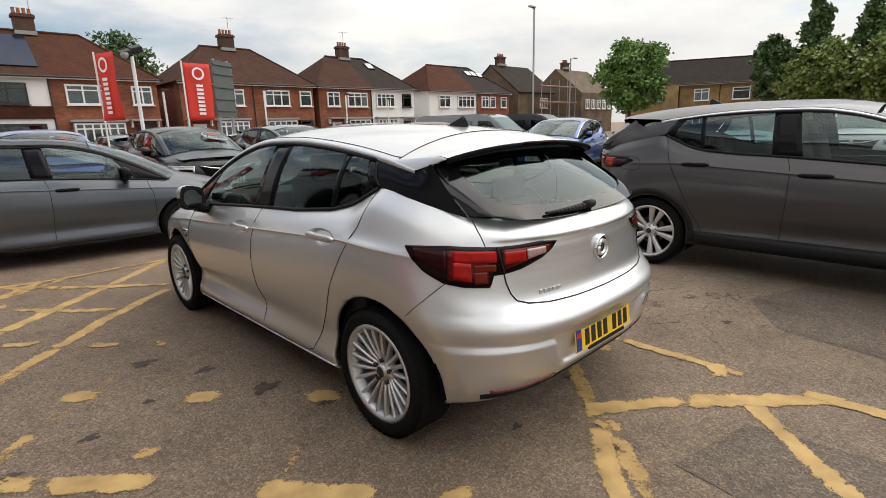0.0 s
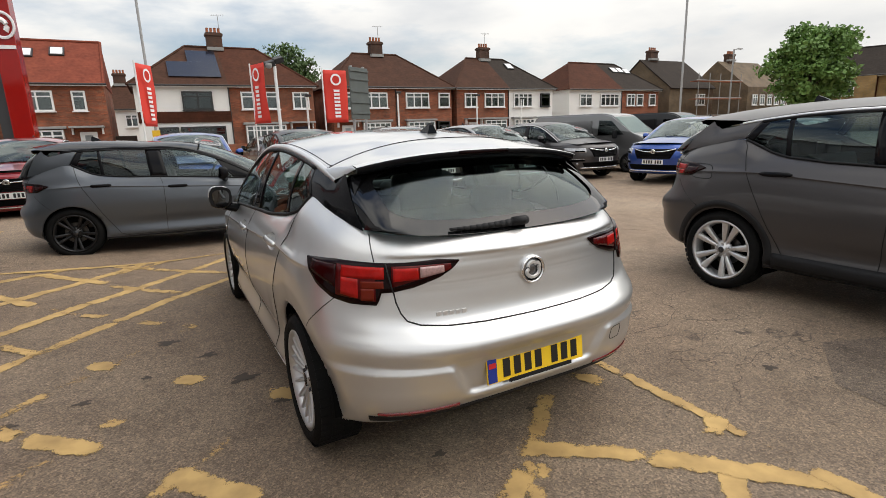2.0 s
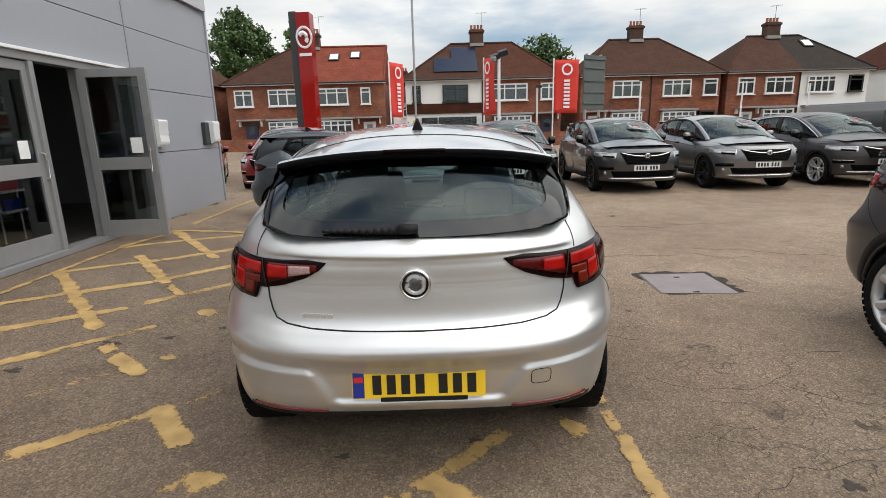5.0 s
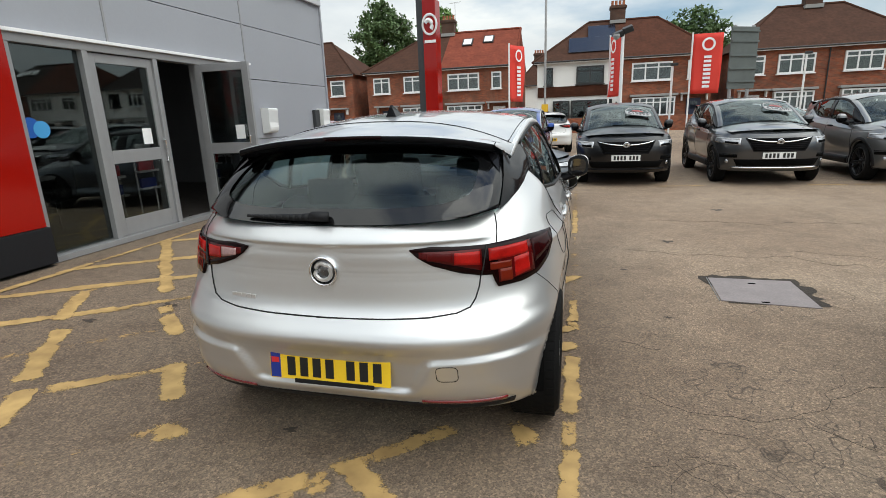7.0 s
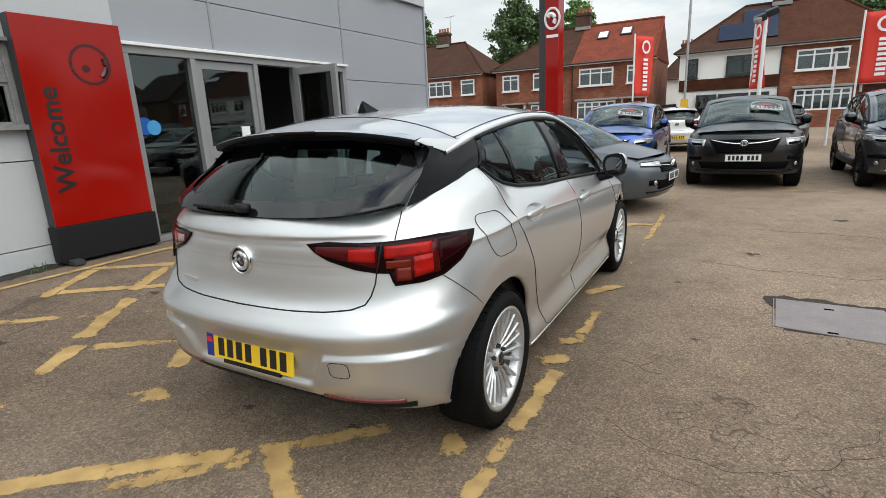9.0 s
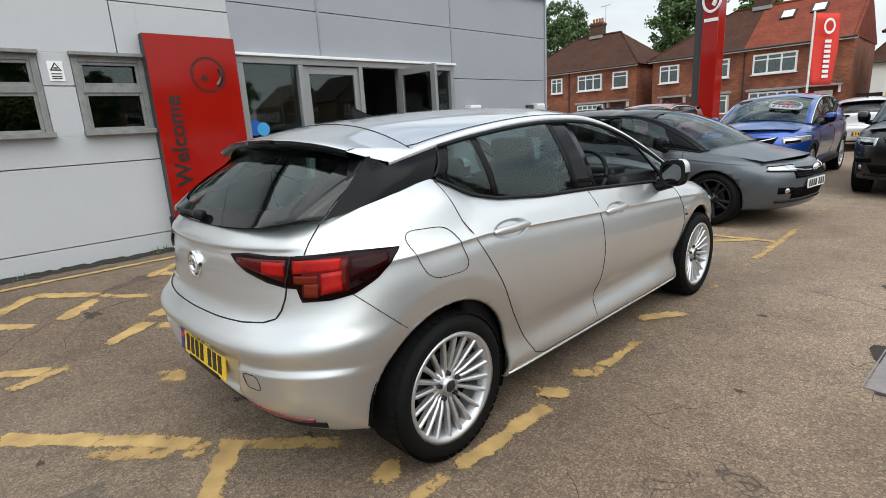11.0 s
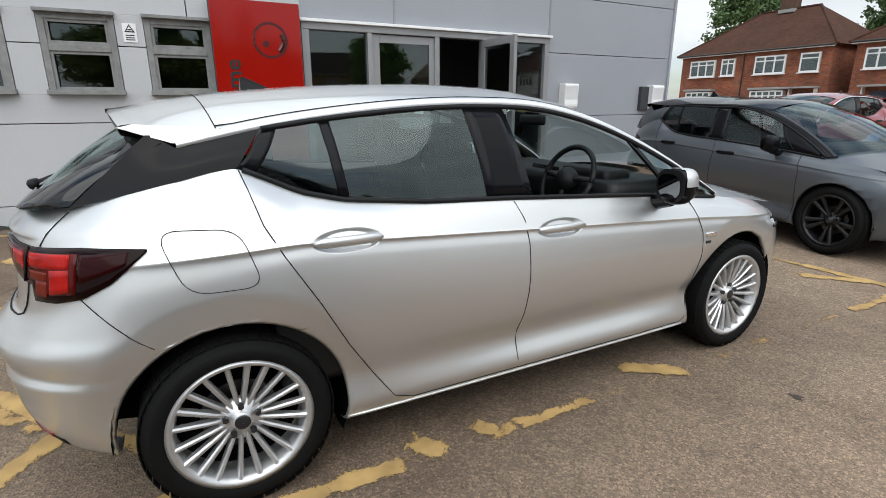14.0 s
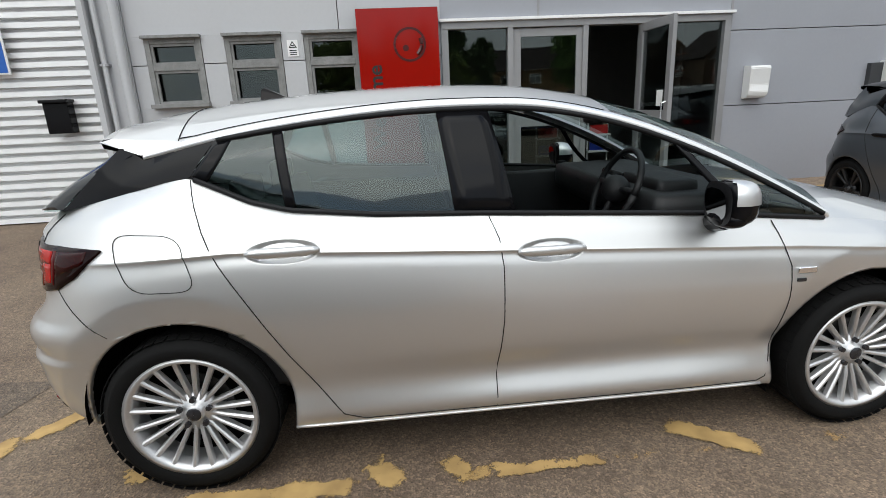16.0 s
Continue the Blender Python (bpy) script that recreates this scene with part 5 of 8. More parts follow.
    for f, z, nm in ((skin.rear, 0.875 if hero else 0.90, "rear_badge"), (skin.front, 0.66 if not suv else 0.785, "front_badge")):
        p, n = f(0.0, rz(z) if not (suv and f == skin.front) else z, 0.012 if f == skin.front else 0.0)
        ang = math.atan2(n.z, abs(n.y))
        m = Matrix.Translation(p) @ Euler((radians(90) - (ang if n.y < 0 else -ang), 0, 0 if n.y < 0 else math.pi)).to_matrix().to_4x4()
        bd = part(nm, lathe([(0.050, 0.012), (0.053, 0.018), (0.058, 0.016), (0.0605, 0.010), (0.061, -0.01)], 32, "Z"), CHROME, car, "round chrome badge", smooth=True)
        bd.matrix_basis = m
        bm = bmesh.new()
        for a0, a1, r, dx, dy in ((-2.6, 0.6, 0.030, 0.0, -0.004), (0.6, 3.0, 0.022, -0.004, 0.010), (-0.6, 1.6, 0.014, 0.018, 0.012), (1.8, 4.2, 0.012, -0.020, -0.010)):
            add_tube(bm, [Vector((dx + r * math.cos(a) * 1.1, dy + r * math.sin(a), 0.011)) for a in np.linspace(a0, a1, 9)], 0.0085, 6)
        part("badge_mark", bm, SATIN, bd)
        part("badge_field", lathe([(0.001, 0.008), (0.051, 0.008), (0.052, 0.0)], 32, "Z"), BADGEFIELD, bd, smooth=True)
    if hero:
        bm = bmesh.new()
        for i in range(5):
            q = skin.rear(-0.435 + 0.026 * i, 0.752, 0.002)[0]
            add_box(bm, q, (0.020, 0.004, 0.017), 0.001)
        put("model_badge", bm, SATIN, warped=True, smooth=False)
        # tow cover, reflectors and dark valance
        pts = closed_line([(0.440, 0.462), (0.520, 0.462), (0.520, 0.528), (0.440, 0.528)])
        bm = bmesh.new()
        add_tube(bm, [skin.rear(x, z, 0.0004)[0] for x, z in pts], 0.0016, 5)
        put("tow_cover_gap", bm, GAP, warped=True)
        for s in (1, -1):
            put("rear_reflector", patch(lambda u, v, o: skin.corner(s, 9 + 25 * u, 0.350 + 0.014 * v, o), 14, 2, 0.006, 0.012), LENSRED3, warped=True, lab="slim dark red bumper reflector")
            put("valance", patch(lambda u, v, o: skin.corner(s, -19 + 56 * u, 0.318 + 0.028 * v, o), 20, 3, 0.003, 0.006), TRIM, warped=True)
        # fuel flap
        pts = closed_line([(-0.180, 1.010), (0.055, 0.998), (0.112, 0.815), (-0.110, 0.818)])
        bm = bmesh.new()
        add_tube(bm, [skin.side(1, y, z, 0.0014)[0] for y, z in spread(pts, 0.012)], 0.0015, 5)
        put("fuel_flap", bm, GAP, warped=True)
        # wing marker
        for s in (1, -1):
            p, n = skin.side(s, 2.345, 0.722, 0.004)
            bm = box(p, (0.010, 0.075, 0.024), 0.004)
            put("wing_marker", bm, CHROME, warped=True)
            p, n = skin.side(s, 2.325, 0.685, 0.002)
            put("wing_letter_plate", box(p, (0.006, 0.036, 0.014), 0.002), CAPGREY, warped=True)
        # roof seams and aerial
        bm = bmesh.new()
        add_tube(bm, [roof_pt(0.04, u, 0.001) for u in us], 0.0022, 5)
        put("roof_gap", bm, GAP)
        for s in (1, -1):
            bm = bmesh.new()
            add_tube(bm, [roof_pt(y, s * 0.975, 0.001) for y in np.linspace(0.04, 1.62, 30)], 0.0020, 5)
            put("roof_channel", bm, GAP)
        put("stop_lamp", patch(lambda u, v, o: (roof_pt(-0.20, -0.22 + 0.44 * u) + Vector((0, -0.046 - o, -0.006 - 0.016 * v)), Vector((0, -1, 0))), 8, 2, 0.003, 0.006), LENSDARK)
    bm = bmesh.new()
    vs = []
    fin = [(-0.06, 0.0, 0.028), (0.09, 0.0, 0.028), (0.05, 0.014, 0.020), (0.0, 0.038, 0.010), (-0.045, 0.058, 0.006), (-0.055, 0.045, 0.008)]
    fy = 0.265
    z0 = roof_at(fy) - 0.004
    for s in (1, -1):
        vs.append([bm.verts.new((s * w_, fy + y, z0 + z)) for y, z, w_ in fin])
    for k in range(len(fin)):
        j = (k + 1) % len(fin)
        bm.faces.new((vs[0][k], vs[0][j], vs[1][j], vs[1][k]))
    bm.faces.new(vs[0])
    bm.faces.new(vs[1][::-1])
    put("aerial_fin", bm, GLOSSBLACK, smooth=False)
    # rear wiper
    if hero:
        def on(u, v):
            return rscreen(u, v) + Vector((0, -0.016, 0.012))
        bm = bmesh.new()
        for k in range(12):
            u0, u1 = 0.225 + 0.022 * k, 0.225 + 0.022 * (k + 1)
            add_rod(bm, on(u0, 0.952 - 0.05 * (u0 - 0.225)), on(u1, 0.952 - 0.05 * (u1 - 0.225)), 0.006 + 0.0010 * k, 0.007 + 0.0010 * k, 8)
        add_tube(bm, [on(0.455, 0.93) + Vector((0, -0.006, 0)), on(0.485, 0.928) + Vector((0, -0.016, 0.002)), on(0.508, 0.93) + Vector((0, -0.004, 0))], 0.020, 8)
        put("rear_wiper", bm, TRIM)
    # front fittings
    if front and not suv:
        put("grille", patch(lambda u, v, o: skin.front((-0.44 + 0.88 * u) * kx, rz(0.585 + 0.10 * v - 0.012 * abs(2 * u - 1) + 0.03 * v * abs(2 * u - 1)), o), 20, 5, 0.004, 0.014), DARK, warped=True)
        for k in range(4):
            put("grille_slat", add_tube(bmesh.new(), [skin.front((-0.41 + 0.82 * i / 16) * kx, rz(0.600 + 0.024 * k), 0.006)[0] for i in range(17)], 0.0032, 5), GLOSSBLACK, warped=True)
        for s in (1, -1):
            bm = bmesh.new()
            add_tube(bm, [skin.front(s * (0.05 + 0.42 * q) * kx, rz(0.648 + 0.04 * q * q), 0.008)[0] for q in np.linspace(0, 1, 9)], 0.007, 6)
            put("grille_wing", bm, CHROME, warped=True)
            put("headlight", patch(lambda u, v, o: skin.nose(s, 17 + 43 * u, rz(0.655 + 0.02 * u + (0.075 - 0.03 * u) * v), o), 18, 4, 0.010, 0.02), HEADLAMP, warped=True, lab="clear headlight with bright reflector")
            put("headlight_edge", patch(lambda u, v, o: skin.nose(s, 16 + 45 * u, rz(0.645 + 0.02 * u + 0.010 * v), o), 18, 1, 0.012, 0.012), GLOSSBLACK, warped=True)
            put("headlight_brow", patch(lambda u, v, o: skin.nose(s, 16 + 45 * u, rz(0.722 - 0.010 * u + 0.008 * v), o), 18, 1, 0.012, 0.012), GLOSSBLACK, warped=True)
            put("fog_recess", patch(lambda u, v, o: skin.nose(s, 24 + 22 * u, rz(0.40 + 0.075 * v), o), 8, 2, 0.003, 0.01), DARK, warped=True)
            p, n = skin.nose(s, 33, rz(0.435), 0.008)
            put("fog_lamp", add_rod(bmesh.new(), p - n * 0.02, p, 0.032, 0.030, 14), HEADLAMP, warped=True)
        put("lower_intake", patch(lambda u, v, o: skin.front((-0.46 + 0.92 * u) * kx, rz(0.335 + 0.13 * v), o), 16, 3, 0.003, 0.012), DARK, warped=True)
        bm = bmesh.new()
        add_tube(bm, [skin.nose(q / 50 if abs(q) > 0 else 1, abs(q), rz(0.30), 0.008)[0] for q in range(-46, 47, 4)] if False else [skin.front((-0.62 + 1.24 * i / 20) * kx, rz(0.305), 0.006)[0] for i in range(21)], 0.012, 6)
        put("skid_strip", bm, CHROME if wheels != "black" else GLOSSBLACK, warped=True)
        if plates[1]:
            p, n = skin.front(0.0, rz(0.50), 0.012)
            m = Matrix.Translation(p) @ Euler((radians(90), 0, math.pi)).to_matrix().to_4x4()
            bar_plate(car, m, False, flag=False)
    if front and suv:
        half_w = lambda v: 0.40 + 0.12 * v
        put("grille", patch(lambda u, v, o: skin.front((2 * u - 1) * half_w(v), 0.640 + 0.215 * v, o), 24, 6, 0.006, 0.02), DARK, warped=True)
        for k in range(7):
            v = (k + 0.5) / 7
            put("grille_slat", add_tube(bmesh.new(), [skin.front((2 * i / 18 - 1) * (half_w(v) - 0.02), 0.640 + 0.215 * v, 0.009)[0] for i in range(19)], 0.006, 5), GLOSSBLACK, warped=True)
        rim = [(-0.52, 0.862), (-0.40, 0.632), (0.40, 0.632), (0.52, 0.862)]
        put("grille_rim", add_tube(bmesh.new(), [skin.front(x, z, 0.006)[0] for x, z in spread(rim, 0.05)], 0.009, 6), GLOSSBLACK, warped=True)
        for s in (1, -1):
            put("grille_wing", add_tube(bmesh.new(), [skin.front(s * (0.05 + 0.44 * q), 0.785 + 0.062 * q * q, 0.014)[0] for q in np.linspace(0, 1, 11)], 0.012, 6), CHROME, warped=True)
            lamp_z = lambda u, v: 0.742 + 0.045 * u + (0.115 - 0.035 * u) * v
            put("headlight", patch(lambda u, v, o: skin.nose(s, 28 + 40 * u, lamp_z(u, v), o, 2.6, 0.15), 22, 4, 0.010, 0.02), HEADLAMP, warped=True, lab="clear headlight with bright reflector")
            put("daytime_strip", patch(lambda u, v, o: skin.nose(s, 29 + 37 * u, lamp_z(u, 0.78 + 0.16 * v), o, 2.6, 0.15), 22, 1, 0.013, 0.006), STICKER, warped=True)
            put("headlight_shade", patch(lambda u, v, o: skin.nose(s, 30 + 16 * u, lamp_z(u * 0.4, 0.10 + 0.34 * v), o, 2.6, 0.15), 12, 2, 0.0125, 0.006), DARK, warped=True)
            put("fog_recess", patch(lambda u, v, o: skin.nose(s, 30 + 24 * u, 0.515 + 0.05 * v - 0.01 * u, o, 2.6, 0.15), 10, 2, 0.003, 0.01), DARK, warped=True)
            put("fog_strip", add_tube(bmesh.new(), [skin.nose(s, 30 + 24 * q, 0.575, 0.006, 2.6, 0.15)[0] for q in np.linspace(0, 1, 9)], 0.006, 5), CHROME if wheels == "big" else GLOSSBLACK, warped=True)
            p, n = skin.nose(s, 42, 0.44, 0.008, 2.6, 0.15)
            put("fog_lamp", add_rod(bmesh.new(), p - n * 0.02, p, 0.036, 0.034, 14), HEADLAMP, warped=True)
            put("bonnet_crease", add_tube(bmesh.new(), [T(Vector((s * (0.40 + 0.05 * (1 - q)), 2.62 + 0.62 * q, waist_z(2.62 + 0.62 * q) + 0.062 - 0.03 * q))) for q in np.linspace(0, 1, 9)], 0.006, 5), coat, warped=True)
        put("lower_intake", patch(lambda u, v, o: skin.front((2 * u - 1) * (0.62 + 0.06 * v), 0.365 + 0.12 * v, o), 20, 3, 0.004, 0.014), DARK, warped=True)
        put("skid_strip", add_tube(bmesh.new(), [skin.front(-0.70 + 1.40 * i / 20, 0.335, 0.008)[0] for i in range(21)], 0.016, 6), CHROME if coat is not BLACKP else GLOSSBLACK, warped=True)
        if plates[1]:
            p, n = skin.front(0.0, 0.555, 0.016)
            bar_plate(car, Matrix.Translation(p) @ Euler((radians(90), 0, math.pi)).to_matrix().to_4x4(), False, flag=False)
    if suv:
        flap = closed_line([(-0.30, 0.985), (-0.12, 0.975), (-0.10, 0.860), (-0.28, 0.868)])
        put("fuel_flap", add_tube(bmesh.new(), [skin.side(1, ry(y), rz(z), 0.0006)[0] for y, z in spread(flap, 0.03)], 0.003, 5), GAP, warped=True)
        for s in (1, -1):
            for cy in (0.0, T.wb):
                put("arch_cladding", patch(lambda u, v, o: skin.side(s, cy + (T.arch + 0.004 + 0.055 * v) * math.cos(-0.22 + (math.pi + 0.44) * u), T.hub + (T.arch + 0.004 + 0.055 * v) * math.sin(-0.22 + (math.pi + 0.44) * u), o), 30, 2, 0.006, 0.012), TRIM, warped=True)
            put("sill_cladding", patch(lambda u, v, o: skin.side(s, T.arch + 0.06 + (T.wb - 2 * T.arch - 0.12) * u, 0.275 + 0.13 * v, o), 24, 3, 0.008, 0.014), TRIM, warped=True)
    # cabin
    if cabin:
        put("dashboard", box((0, 2.09, 0.915), (1.34, 0.50, 0.16), 0.05), CABIN)
        put("cabin_floor", box((0, 1.05, 0.36), (1.44, 2.6, 0.06), 0.01), CABIN)
        put("parcel_shelf", box((0, -0.12, 0.93), (1.12, 0.42, 0.03), 0.01), CABIN)
        for s in (1, -1):
            put("door_card", box((s * 0.765, 1.2, 0.66), (0.06, 2.1, 0.56), 0.02), CABIN)
            put("front_seat", seat_mesh(s * 0.37, 1.22), SEAT)
            put("rear_headrest", box((s * 0.36, 0.18, 1.06), (0.25, 0.09, 0.15), 0.035), SEAT)
        put("rear_bench", add_box(box((0, 0.52, 0.60), (1.30, 0.5, 0.18), 0.06), (0, 0.26, 0.78), (1.32, 0.16, 0.50), 0.06, Matrix.Rotation(radians(14), 4, "X")), SEAT)
        bm = bmesh.new()
        c = Vector((0.37, 1.80, 0.985))
        q = Matrix.Rotation(radians(-24), 3, "X")
        add_tube(bm, [c + q @ Vector((0.185 * math.cos(a), 0, 0.185 * math.sin(a))) for a in np.linspace(0, 2 * math.pi, 33)], 0.015, 8)
        for a in (0.1, math.pi - 0.1, -math.pi / 2):
            add_tube(bm, [c, c + q @ Vector((0.18 * math.cos(a), 0, 0.18 * math.sin(a)))], 0.014, 6)
        bmesh.ops.create_uvsphere(bm, u_segments=12, v_segments=8, radius=0.065, matrix=Matrix.Translation(c))
        put("steering_wheel", bm, CABIN, lab="black three-spoke steering wheel")
        put("headlining", pane_grid(lambda u, v: roof_pt(0.1 + 1.5 * v, (2 * u - 1) * 0.96, -0.02), 10, 8), HEADLINE)
        put("inner_mirror", box((0, 1.83, 1.29), (0.23, 0.03, 0.06), 0.02), CABIN)
        if hero:
            put("instrument_panel", box((0.37, 2.0, 1.0), (0.36, 0.18, 0.08), 0.03), CABIN)
            put("centre_screen", box((0.0, 1.93, 0.955), (0.24, 0.02, 0.13), 0.008, Matrix.Rotation(radians(-18), 4, "X")), GLOSSBLACK)
            put("centre_console", box((0, 1.45, 0.55), (0.24, 0.9, 0.24), 0.04), CABIN)
    if sticker:
        mid = T(screen(0.27, 0.56))
        a, b, c = T(screen(0.37, 0.56)), T(screen(0.17, 0.56)), T(screen(0.27, 0.20))
        ex = (b - a).normalized()
        ey = (c - mid).normalized()
        ez = ex.cross(ey).normalized()
        m = Matrix(((ex.x, ey.x, ez.x, mid.x), (ex.y, ey.y, ez.y, mid.y), (ex.z, ey.z, ez.z, mid.z), (0, 0, 0, 1))) @ Matrix.Translation((0, 0, 0.035))
        st = part("price_sticker", box((0, 0, 0), (0.47, 0.15, 0.003), 0.0), STICKER, car, "pale price sticker with large dark digits")
        st.matrix_basis = m
        line = [(-0.25, -0.09), (0.25, -0.09), (0.25, 0.10), (0.20, 0.22), (0.10, 0.29), (-0.10, 0.29), (-0.20, 0.22), (-0.25, 0.10)]
        part("sticker_outline", tube([(x, y, 0) for x, y in closed_line(line, 3)], 0.009, 5), STICKER, st)
        part("sticker_mark", prism([(-0.13, 0.11), (0.13, 0.11), (0.10, 0.17), (0.04, 0.20), (-0.06, 0.20), (-0.10, 0.16)], "z", -0.001, 0.002), STICKRED, st)
        text_mesh("\u00a3" + sticker, 0.12, STICKINK, Matrix.Translation((0, 0, 0.004)), "price_text", st, 0.001, bold=True, fit=(0.42, 0.115))
    return car


def seat_mesh(x, y):
    bm = box((x, y + 0.22, 0.56), (0.48, 0.50, 0.16), 0.06)
    add_box(bm, (x, y - 0.06, 0.86), (0.47, 0.14, 0.62), 0.06, Matrix.Rotation(radians(16), 4, "X"))
    add_box(bm, (x, y - 0.17, 1.21), (0.26, 0.09, 0.17), 0.04, Matrix.Rotation(radians(10), 4, "X"))
    return bm


MIRROR = material("mirror", (0.13, 0.135, 0.14), 0.03, 1.0, var=0.0, rvar=0.005)
STICKER = material("sticker_grey", (0.38, 0.38, 0.38), 0.45)
SATIN = material("satin_chrome", (0.80, 0.80, 0.80), 0.38, 0.85, var=0.03)
STICKINK = material("sticker_ink", (0.03, 0.03, 0.035), 0.5)
STICKRED = material("sticker_red", (0.25, 0.05, 0.05), 0.5)
LENSSIDE = material("dark_side_lens", (0.020, 0.0014, 0.0016), 0.06, spec=0.12)
LENSRED2 = material("amber_red_lens", (0.13, 0.013, 0.005), 0.15, spec=0.18)
LENSRED3 = material("deep_red_reflector", (0.16, 0.006, 0.008), 0.2, coat=1.0)
HANDLECUP = {}


def place(car, x, y, heading, z=0.0):
    """Stand a car with the middle of its rear axle at (x, y)."""
    car.matrix_basis = pose(x, y, z, 0, 0, heading)
    return car


HATCH = Shape(arch=0.386)
hero_car = make_car("hatchback_car", HATCH, SILVER, "silver five-door hatchback with black rear pillars, on worn yellow hatching", hero=True, front=True, plates=(True, False), open_window=True)
hero_car.matrix_basis = pose(0.018, 0, 0)


# ---- showroom ----
def panel_material(name, base):
    m = material(name, base, 0.42, 0.0, var=0.05, scale=0.9, fine=0.03, fscale=30, bump=0.05, bscale=25)
    return m


PANEL = panel_material("grey_cladding", (0.31, 0.32, 0.35))
PANELW = panel_material("pale_cladding", (0.47, 0.475, 0.49))
FRAMEG = material("grey_frame", (0.29, 0.29, 0.295), 0.45, 0.3)
WINFRAME = material("weathered_grey_frame", (0.21, 0.21, 0.205), 0.6, var=0.45, scale=11, fine=0.25, fscale=60)
SHOPGLASS = glass("shop_glass", (0.45, 0.46, 0.46), 1.8)
SIGNRED = material("sign_red", (0.29, 0.006, 0.003), 0.10, spec=0.36, var=0.08, rvar=0.03)
PLINTH = material("dark_plinth", (0.035, 0.037, 0.04), 0.6)
CORRU = material("white_corrugated", (0.78, 0.78, 0.78), 0.4, 0.1, var=0.1)
INNER = material("showroom_floor", (0.06, 0.052, 0.048), 0.3)
INNERW = material("showroom_wall", (0.24, 0.24, 0.235), 0.7)
WX = -4.25        # outer face of the showroom's wall
BZ = 0.13         # ground along it
WT = 0.30


def wall_piece(name, y0, y1, z0, z1, mat, label):
    ob = part(name, box((WX - WT / 2, (y0 + y1) / 2, (z0 + z1) / 2), (WT, y1 - y0, z1 - z0), 0.004), mat)
    return ob


wall = empty("wall_east", label="grey and white metal-clad showroom wall", category="wall", kind="structure")
TOP = 4.25
for y0, y1, z0, z1, mt in (
        (5.33, 8.07, 0.12, 1.185, PANEL), (5.33, 8.07, 1.195, 2.145, PANEL), (5.33, 8.07, 2.155, 2.965, PANEL), (5.33, 8.07, 2.975, TOP, PANEL),
        (2.746, 5.324, 2.36, 2.965, PANEL), (2.746, 5.324, 2.975, TOP, PANEL),
        (1.50, 2.74, 2.36, 2.965, PANEL), (1.50, 2.74, 2.975, TOP, PANEL),
        (0.485, 1.50, 0.355, 1.185, PANELW), (0.485, 1.50, 0.12, 0.345, PANELW), (0.485, 1.50, 1.195, 1.975, PANELW), (0.485, 1.50, 1.985, 2.835, PANELW), (0.485, 1.50, 2.845, TOP, PANELW),
        (-2.24, 0.245, 2.30, 2.835, PANELW), (-2.24, 0.245, 2.845, TOP, PANELW), (0.255, 0.485, 2.30, 2.835, PANELW), (0.255, 0.485, 2.845, TOP, PANELW),
        (-2.24, 0.485, 1.195, 1.48, PANELW), (-2.24, 0.485, 0.355, 1.185, PANELW), (-2.24, 0.485, 0.12, 0.345, PANELW),
        (-0.455, -0.19, 1.48, 1.975, PANELW), (-0.455, -0.19, 1.985, 2.30, PANELW), (-1.40, -1.13, 1.48, 1.975, PANELW), (-1.40, -1.13, 1.985, 2.30, PANELW), (-2.24, -2.06, 1.48, 1.975, PANELW), (-2.24, -2.06, 1.985, 2.30, PANELW)):
    ob = wall_piece("wall_panel", y0, y1, z0, z1, mt, "")
    ob.parent = wall
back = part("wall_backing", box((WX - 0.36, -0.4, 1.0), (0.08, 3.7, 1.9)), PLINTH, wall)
for y in (2.743, 5.327):
    part("panel_joint", box((WX + 0.004, y, 3.30), (0.012, 0.030, 1.85), 0.002), FRAMEG, wall)
part("corner_trim", box((WX + 0.006, 8.07, 2.18), (0.05, 0.05, 4.12), 0.008), PANEL, wall)
end = part("wall_north", box((-9.35, 7.97, 2.15), (9.5, 0.16, 4.1), 0.01), PANEL)
tagged(end, "grey metal-clad end wall of the showroom", "wall", kind="structure")
rf = part("showroom_roof", box((-9.2, 2.9, 4.32), (10.2, 10.6, 0.14), 0.02), PLINTH)
tagged(rf, "flat roof of the showroom", "roof", kind="structure")
# a sign's lower edge above the corner
sg = empty("fascia_sign", label="red fascia sign high on the grey cladding", category="sign")
part("sign_emblem", box((WX + 0.06, 6.45, 3.93), (0.10, 0.62, 0.52), 0.05), SIGNRED, sg)
part("sign_board", box((WX + 0.05, 7.42, 3.95), (0.06, 1.2, 0.50), 0.01), PANELW, sg)


